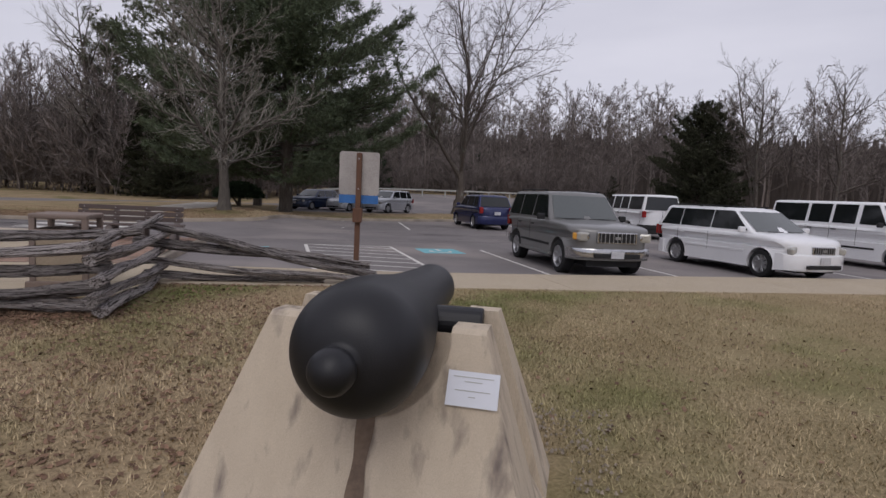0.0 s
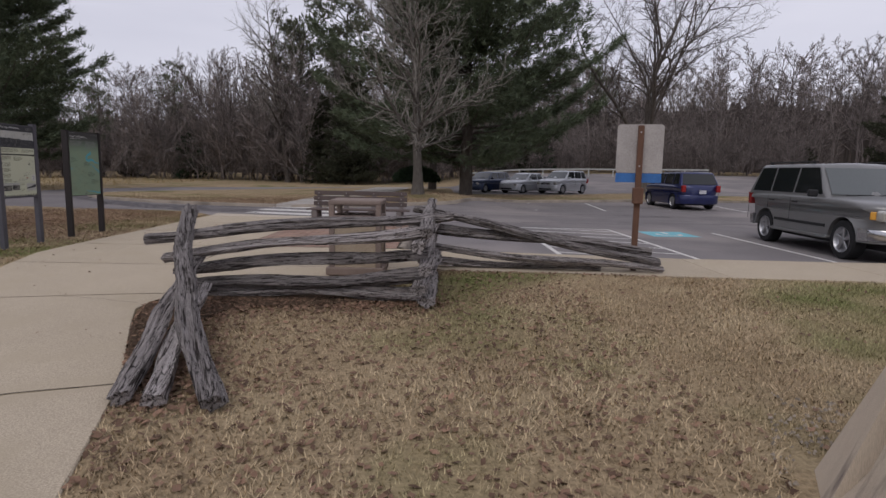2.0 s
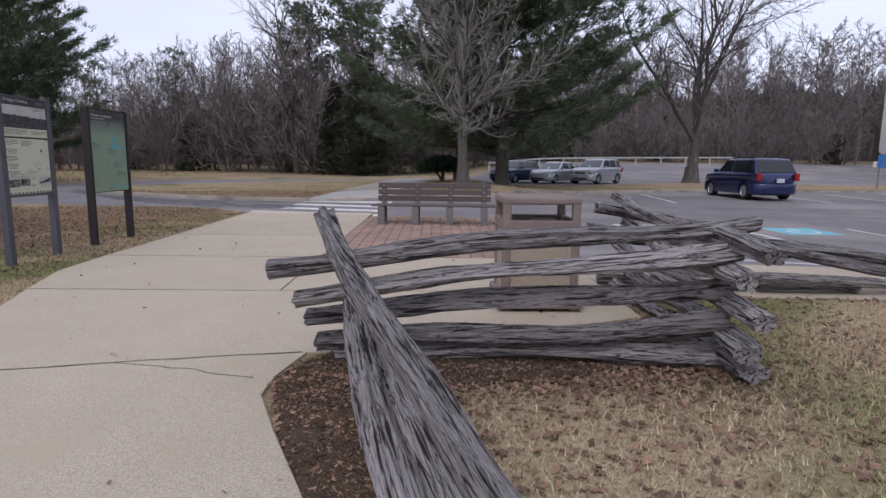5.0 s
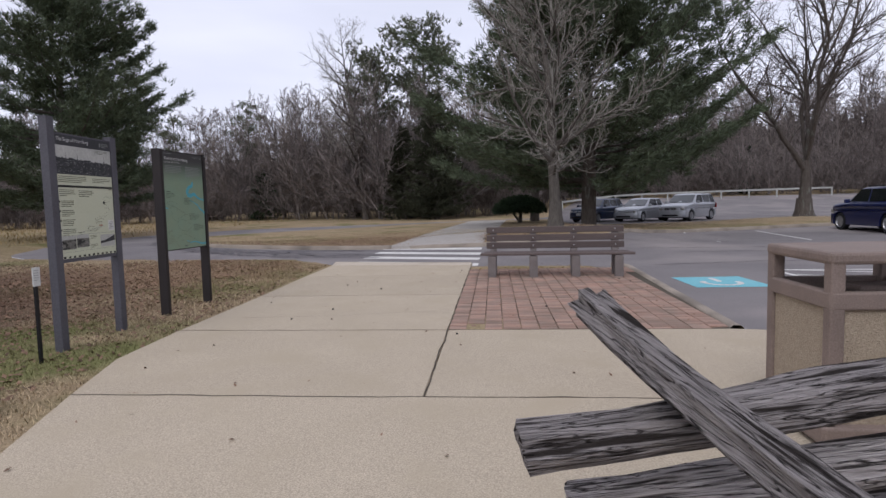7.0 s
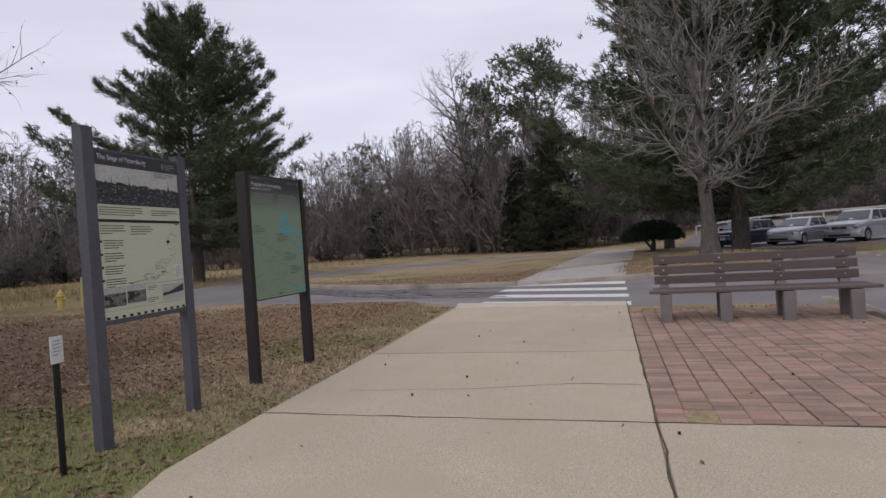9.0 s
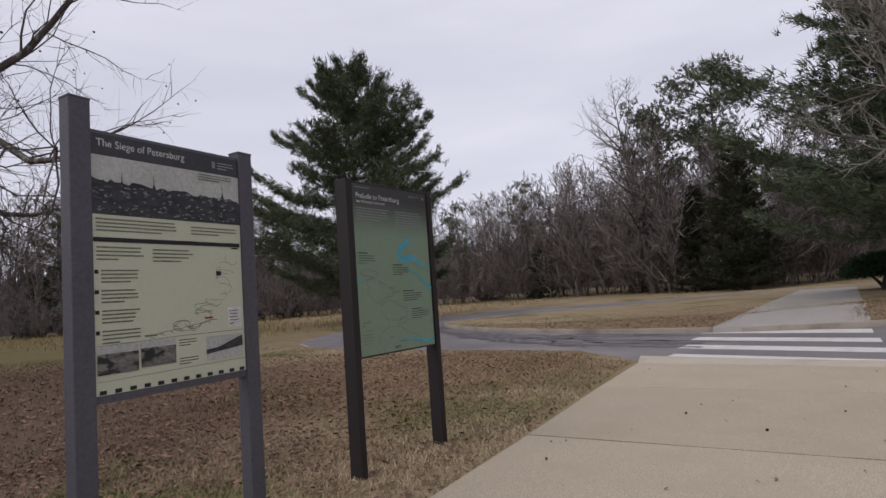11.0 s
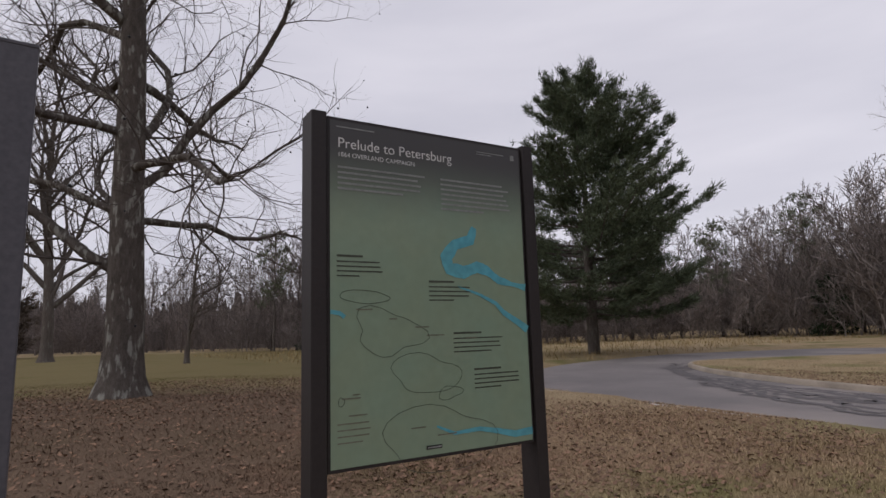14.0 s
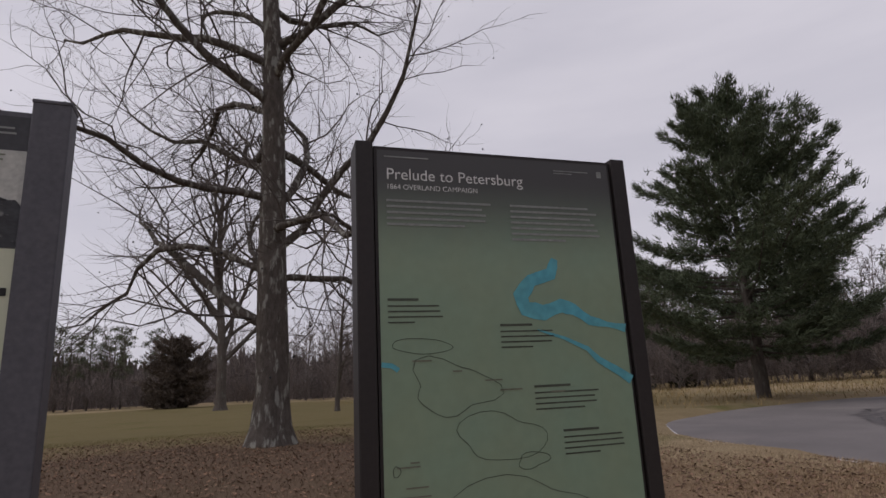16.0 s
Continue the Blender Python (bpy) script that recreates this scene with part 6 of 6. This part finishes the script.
def plant(name, label, models, places, material):
    """Many far trees joined into one mesh: places holds x, y, scale, turn, kind."""
    vs, fs, base = [], [], 0
    for x, y, s, a, k in places:
        v, f_ = models[k]
        c, q = math.cos(a) * s, math.sin(a) * s
        vs.append(np.c_[v[:, 0] * c - v[:, 1] * q + x, v[:, 0] * q + v[:, 1] * c + y, v[:, 2] * s + gz(x, y) - 0.1])
        fs.append(f_ + base)
        base += len(v)
    ob = mesh_np(name, np.concatenate(vs), np.concatenate(fs), material, None, label)
    return tagged(ob, label, "woods", kind="stuff")


g = np.random.default_rng(77)
tall, under, evers = [], [], []
for deg in np.arange(-112, 84, 1.9):
    for row in range(4 if deg < 5 else 6):
        b = deg + g.uniform(-0.9, 0.9)
        d = wood_edge(b) + row * (6.0 if deg < 5 else 4.2) + g.uniform(0, 5)
        x, y = d * math.sin(radians(b)), 3 + d * math.cos(radians(b))
        hgt = (0.78 + 0.055 * row) * g.uniform(0.78, 1.15) * np.interp(b, [-120, -92, -82, -72, -60, -40, -22, 0, 20, 60], [0.85, 0.9, 1.15, 1.3, 1.2, 1.05, 1.2, 1.3, 1.3, 1.3])
        tall.append((x, y, hgt, g.uniform(0, 6.28), int(g.integers(0, 6))))
    for row in range(2):
        b = deg + g.uniform(-0.9, 0.9)
        d = wood_edge(b) - 2.5 + row * 2.6 + g.uniform(0, 2.5)
        x, y = d * math.sin(radians(b)), 3 + d * math.cos(radians(b))
        thick_ = np.interp(b, [-60, -35, -20, -5, 20], [0.9, 1.0, 1.9, 1.9, 1.0])
        under.append((x, y, thick_ * g.uniform(0.7, 1.3), g.uniform(0, 6.28), int(g.integers(0, 3))))
clear = lambda q: not (8 < q[0] < 70 and 1 < q[1] < 60)
plant("woodland", "bare grey-brown winter woodland round the park", kinds, [q for q in tall if clear(q)], M["woods"])
plant("underwood", "dense bare brush along the wood's edge", brush, [q for q in under if clear(q)], M["woods"])

# loblolly pines standing in the wood


def loblolly(seed, height, low=0.55, reach=0.20, mid_=0.80, half=0.24, limbs=28, clumps=3):
    gg = np.random.default_rng(seed)
    lines = [(np.array([(0.02 * k * gg.normal(), 0.02 * k * gg.normal(), height * k / 7) for k in range(8)]), np.linspace(0.2, 0.05, 8), 6)]
    c, d = [], []
    for k in range(limbs):
        t = low + (1.0 - low) * (k + gg.uniform(0, 1)) / limbs
        az = gg.uniform(0, 6.28)
        ln = height * reach * math.sqrt(max(0.06, 1 - ((t - mid_) / half) ** 2)) * gg.uniform(0.55, 1.15)
        e = np.array([ln * math.cos(az), ln * math.sin(az), height * t + ln * 0.30])
        lines.append((np.linspace((0, 0, height * (t - 0.03)), e, 3), np.array([0.06, 0.045, 0.02]), 3))
        for q in range(clumps):
            side = e * (1 - 0.28 * q, 1 - 0.28 * q, 1) + gg.normal(0, 0.35, 3) * (q > 0)
            m = 19
            c.append(side + gg.normal(0, 1, (m, 3)) * np.array([0.46, 0.46, 0.26]))
            d.append(gg.normal(0, 1, (m, 3)) * 0.5 + np.array([math.cos(az) * 0.6, math.sin(az) * 0.6, 0.9]))
    v, f_ = tufts(gg, np.concatenate(c), np.concatenate(d), 6, 0.34, 0.045, 0.6)
    return lines, v, f_


lob = [loblolly(k, 16.0) for k in (71, 72, 73)]
slim = [loblolly(k, 17.0, 0.36, 0.15, 0.66, 0.40, 24, 2) for k in (74, 75, 76)]
spots = [(-11.0, 54, 1.0), (-6.3, 55, 1.16), (25, 73, 0.86), (-40, 51, 0.72), (-27, 60, 0.74), (-34, 57, 0.66), (-50, 40, 0.66), (-56, 33, 0.72), (-60, 27, 0.7), (-53, 36, 0.8), (-47, 45, 0.72),
         (-63, 22, 0.75), (-88, -14, 0.62), (-86, -10, 0.58), (-90, -18, 0.62), (-84, -22, 0.66), (-92, -7, 0.6), (-85, -27, 0.62), (-87, -16, 0.56), (-89, -11.5, 0.6), (-86, -19.5, 0.58)]
for k, (x, y, s) in enumerate(spots):
    o = evergreen("loblolly_pine", "tall loblolly pine with a rounded crown in the wood", x, y, (lob if s > 0.8 else slim)[k % 3], M["needle_y"], 47 * k, s)
    o["group"] = "pines of the wood"
# small evergreens and a dark thicket under the trees
young = conifer(4.2, 3.2, 0.03, 88, 10, 6, 0.34, 0.05, 0.75, 0.04, 8, 6, 0.35, 0.15, 0.1)
for k in range(26):
    b = g.uniform(-70, 70)
    d = wood_edge(b) + g.uniform(-1.5, 5)
    x, y = d * math.sin(radians(b)), 3 + d * math.cos(radians(b))
    if clear((x, y)):
        o = evergreen("young_cedar", "low dark evergreen among the bare brush", x, y, young, M["cedar_g"] if k % 2 else M["cedar"], 31 * k, g.uniform(0.6, 1.3))
        o["group"] = "evergreens of the wood's edge"
evergreen("thicket", "dull brown rounded thicket across the field", -71.7, -2.6, conifer(6.6, 7.6, 0.03, 90, 14, 12, 0.5, 0.05, 0.4, 0.0, 8, 7, 0.3, 0.2, 0.1), M["bush"])
# wood's far edge: plain dark sheet added behind the trees, dim depth painted in
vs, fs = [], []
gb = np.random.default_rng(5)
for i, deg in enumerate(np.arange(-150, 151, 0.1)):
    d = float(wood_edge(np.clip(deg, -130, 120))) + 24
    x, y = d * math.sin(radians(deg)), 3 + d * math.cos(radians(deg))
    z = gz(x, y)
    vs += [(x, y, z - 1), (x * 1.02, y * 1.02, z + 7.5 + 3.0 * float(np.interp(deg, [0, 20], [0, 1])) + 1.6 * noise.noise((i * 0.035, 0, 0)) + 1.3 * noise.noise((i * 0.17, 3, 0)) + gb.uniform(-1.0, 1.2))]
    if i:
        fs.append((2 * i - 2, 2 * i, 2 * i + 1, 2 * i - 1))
tagged(mesh_np("backdrop", vs, fs, M["wood_dim_backdrop"], None, "added dark brown sheet standing in for the wood's dim depth"), kind="structure")

# ---- grass, leaves, gravel ----
COVER = [[(-2.36, -0.85), (-1.31, -3.8), (-0.7, -5.55), (0.35, -8.4), (1.7, -12.2), (4.3, -11.6), (2.65, -7.9), (2.1, -6.3), (1.60, -4.85), (0.84, -3.25), (0.62, -2.6), (0.72, -2.18), (0.98, -1.96), (1.35, -1.85),
          (3.5, -1.0), (3.5, -0.1), (33, -2.0), (33, 0.9), (8.6, 1.3), (3.3, 2.1), (3.3, 8.7), (0, 9.3), (-3.4, 9.95), (-3.14, 4.6), (-2.98, 1.0), (-2.66, 0)]]
MOUNT = [tuple((mount_m @ Vector((sx * 0.95, sy * 0.7, 0)))[:2]) for sx, sy in ((-1, -1), (1, -1), (1, 1), (-1, 1))]


def lawn_points(gg, n, x0, x1, y0, y1):
    x, y = gg.uniform(x0, x1, n), gg.uniform(y0, y1, n)
    ok = ~inside(COVER[0], x, y) & ~inside(MOUNT, x, y) & (~inside(asphalt_line, x, y) | inside(island_line, x, y))
    return x[ok], y[ok]


def ground_at(x, y):
    return ground_z(x, y) - (ASPHALT_DROP - 0.015) * (1 - smooth_step(0.0, 0.8, edge_distance(ASPHALT, x, y))) * ~inside(ISLAND, x, y)


def blades(name, label, x, y, size, wide, gg, material, flop=0.75):
    z = ground_at(x, y) - 0.005
    az = gg.uniform(0, 6.28, len(x))
    s = size * gg.uniform(0.5, 1.4, len(x))
    lean = gg.uniform(0.15, flop, len(x)) * s
    p = np.c_[x, y, z]
    o = np.c_[np.cos(az), np.sin(az), 0 * az]
    side = np.c_[-np.sin(az), np.cos(az), 0 * az] * wide
    tip = p + o * lean[:, None] * 1.6 + np.c_[0 * s, 0 * s, s]
    v = np.stack([p - side, p + side, tip], 1).reshape(-1, 3)
    return tagged(mesh_np(name, v, np.arange(len(v)).reshape(-1, 3), material), label, "grass", kind="stuff")


g = np.random.default_rng(501)
areas = [(1.0, 10, -9.6, 0.2, 195000, 0.036), (10, 22, -9, -0.5, 45000, 0.045), (-8, -2.4, -2, 11.5, 110000, 0.040), (-22, -8, -3, 12.5, 50000, 0.055), (-14, 5, 15, 24, 26000, 0.06), (5, 30, 19, 29, 12000, 0.07), (-7, -0.5, -7, -2, 36000, 0.040)]
px, py, sz = [], [], []
for x0, x1, y0, y1, n, s in areas:
    x, y = lawn_points(g, n, x0, x1, y0, y1)
    px.append(x), py.append(y), sz.append(np.full(len(x), s))
px, py, sz = map(np.concatenate, (px, py, sz))
blades("grass", "short dormant lawn grass, tan with green tufts", px, py, sz, 0.0045, g, M["blade"], 0.9)
x, y = lawn_points(g, 9000, -60, -20, 12, 60)
blades("grass_far", "rough dry grass below the wood", x, y, 0.25, 0.02, g, M["straw"])


def leaf_mesh(name, label, x, y, z, size, gg):
    n = len(x)
    az = gg.uniform(0, 6.28, n)
    s = size * gg.uniform(0.6, 1.4, n)
    a = np.c_[np.cos(az), np.sin(az), gg.uniform(-0.35, 0.35, n)] * s[:, None]
    b = np.c_[-np.sin(az), np.cos(az), gg.uniform(-0.45, 0.45, n)] * s[:, None] * 0.6
    p = np.c_[x, y, z + 0.012]
    v = np.stack([p - a, p - b + (0, 0, 0.004), p + a + (0, 0, 0.012), p + b + (0, 0, 0.01)], 1).reshape(-1, 3)
    q = np.arange(n)[:, None] * 4
    return tagged(mesh_np(name, v, np.concatenate([q + (0, 1, 2), q + (0, 2, 3)]), M["leaf"]), label, "leaves", kind="stuff")


lx, ly = [], []
for x0, x1, y0, y1, n in ((1.0, 5.5, -6.5, 0, 4200), (1, 12, -9, 0, 1800), (-7, -3, -2, 6, 4200), (-9, -3, 5, 11.5, 3800), (-20, -4.5, -5, 10.5, 32000), (0, 6, 15.5, 22, 1500), (-14, 4, 15.0, 19.5, 9000)):
    x, y = lawn_points(g, n, x0, x1, y0, y1)
    lx.append(x), ly.append(y)
lx, ly = np.concatenate(lx), np.concatenate(ly)
leaf_mesh("fallen_leaves", "scattered dry brown leaves on the lawn", lx, ly, ground_at(lx, ly), 0.027, g)
# leaf mulch along the fence
mx_, my_ = [], []
for a, b, wdt, n in (((0.75, -2.4), (3.6, -2.35), 0.22, 3200), ((0.85, -2.7), (2.0, -5.2), 0.22, 3400), ((3.4, -0.1), (7.0, -0.35), 0.10, 400), ((0.85, -2.2), (1.4, -2.9), 0.3, 2400)):
    t = g.uniform(0, 1, n)
    mx_.append(a[0] + (b[0] - a[0]) * t + g.normal(0, wdt, n)), my_.append(a[1] + (b[1] - a[1]) * t + g.normal(0, wdt, n))
mx_, my_ = np.concatenate(mx_), np.concatenate(my_)
ok = ~inside(COVER[0], mx_, my_)
leaf_mesh("leaf_mulch", "dark brown leaf litter under the rail fence", mx_[ok], my_[ok], ground_at(mx_[ok], my_[ok]) + 0.008, 0.023, g)
bm = bmesh.new()
ring = [(0.66, -2.62), (0.74, -2.24), (1.0, -2.02), (1.4, -1.93), (2.4, -1.98), (3.2, -2.2), (2.4, -2.5), (1.6, -2.65), (1.45, -3.3), (1.5, -4.1), (1.36, -4.3), (1.12, -3.85), (0.84, -3.2)]
bm.faces.new([bm.verts.new((x, y, 0.03 + 0.0)) for x, y in ring])
lowv = [bm.verts.new((x + (x - 1.9) * 0.03, y + (y + 3) * 0.03, -0.05)) for x, y in ring]
bm.verts.ensure_lookup_table()
for i in range(len(ring)):
    j = (i + 1) % len(ring)
    bm.faces.new((bm.verts[i], bm.verts[j], lowv[j], lowv[i]))
bmesh.ops.triangulate(bm, faces=bm.faces)
tagged(part("mulch_bed", bm, M["mulch"], None, "dark leaf mulch bed under the fence"), kind="structure")
# leaf bits and seed balls lying on the path
x, y = g.uniform(-3, 3, 160), g.uniform(-4, 9, 160)
ok = inside(COVER[0], x, y)
leaf_mesh("path_leaves", "few dry leaf bits on the concrete path", x[ok], y[ok], np.full(ok.sum(), SLAB_TOP - 0.008), 0.016, g)
for k in range(13):
    x, y = g.uniform(-2.8, 2.8), g.uniform(-2.0, 8.5)
    bm = bmesh.new()
    bmesh.ops.create_icosphere(bm, subdivisions=1, radius=0.012)
    for v_ in bm.verts:
        v_.co *= g.uniform(0.8, 1.25)
    o = part("seed_ball", bm, M["black"], None, "small dark dry seed ball lying on the path")
    tagged(o, category="seed ball", group="seed balls on the path")
    o.location = (x, y, SLAB_TOP + 0.014)
# gravel round the cannon cradle
n = 1500
u_, v_ = g.uniform(-1.05, 1.25, n), g.uniform(-0.9, 1.6, n)
w_ = mount_m.to_3x3()
c, s = math.cos(radians(-28)), math.sin(radians(-28))
gx, gy = 6.17 + u_ * c - v_ * s, -6.75 + u_ * s + v_ * c
ok = ~inside(MOUNT, gx, gy)
gx, gy = gx[ok], gy[ok]
tet = np.array([(1, 0, -0.4), (-0.6, 0.8, -0.4), (-0.6, -0.8, -0.4), (0.1, 0.1, 0.8)])
sc = g.uniform(0.008, 0.018, len(gx))
rot = g.uniform(0, 6.28, len(gx))
tx = tet[None, :, 0] * np.cos(rot)[:, None] - tet[None, :, 1] * np.sin(rot)[:, None]
ty = tet[None, :, 0] * np.sin(rot)[:, None] + tet[None, :, 1] * np.cos(rot)[:, None]
vv = np.stack([gx[:, None] + tx * sc[:, None], gy[:, None] + ty * sc[:, None], 0.022 + tet[None, :, 2] * sc[:, None]], 2).reshape(-1, 3)
ff = (np.array([(0, 1, 3), (1, 2, 3), (2, 0, 3)])[None] + 4 * np.arange(len(gx))[:, None, None]).reshape(-1, 3)
tagged(mesh_np("gravel", vv, ff, M["gravel"]), "pale gravel round the concrete cradle", "gravel", kind="stuff")

# ---- brick paving ----
paving = tagged(new("pavement_brick"), "worn red-brown paving bricks in straight courses", kind="structure")
bm = bmesh.new()
prism(bm, [(0.0, 2.17), (2.94, 2.17), (3.18, 7.9), (0.0, 7.9)], -0.12, SLAB_TOP - 0.012)
part("bedding", bm, M["sand"], paving)
bw, bl = 0.196, 0.098
bm = bmesh.new()
bbox(bm, (0, 0, 0), (bw - 0.009, bl - 0.011, 0.05), None, 0.005, 1)
brick_ob = part("brick", bm, M["brick"], paving)
brick_me = brick_ob.data
bpy.data.objects.remove(brick_ob)
rest_v, rest_f, count = [], [], 0
bv = np.array([tuple(v_.co) for v_ in brick_me.vertices])
bf = [tuple(p.vertices) for p in brick_me.polygons]
bf3 = np.array([(f_[0], f_[i], f_[i + 1]) for f_ in bf for i in range(1, len(f_) - 1)])
for row in range(58):
    for col in range(16):
        x, y = 0.10 + col * bw, 2.22 + row * bl
        if x + bw / 2 > np.interp(y, [2.2, 8.2], [2.94, 3.18]) or y > 7.85 or (0.2 < x < 0.45 and y < 2.5):
            continue
        z = SLAB_TOP - 0.020 + g.uniform(-0.003, 0.003)
        m = pose(x + g.uniform(-0.002, 0.002), y + g.uniform(-0.002, 0.002), z, g.uniform(-0.6, 0.6), g.uniform(-0.6, 0.6), g.uniform(-0.8, 0.8))
        if row < 20:
            o = new("brick", brick_me)
            o.parent = paving
            o.matrix_world = m
        else:
            q = np.array(m)
            rest_v.append(bv @ q[:3, :3].T + q[:3, 3])
            rest_f.append(bf3 + count)
            count += len(bv)
tagged(mesh_np("bricks_beyond", np.concatenate(rest_v), np.concatenate(rest_f), M["brick2"], paving), kind="stuff")
pit = thing("sunken_brick", pose(0.32, 2.37, SLAB_TOP - 0.02), "sunken dark brick in a gap of the paving", "brick")
box_part("brick_face", (0, 0, 0.0), (0.20, 0.12, 0.03), M["stain"], pit, bevel=0.006)
box_part("chip", (-0.05, 0.01, 0.018), (0.05, 0.03, 0.012), M["brick"], pit, bevel=0.004)
x, y = g.uniform(0.2, 3.1, 900), g.normal(7.95, 0.12, 900)
blades("grass_strip", "dry grass strip growing behind the bench", x, y, 0.06, 0.004, g, M["straw"])
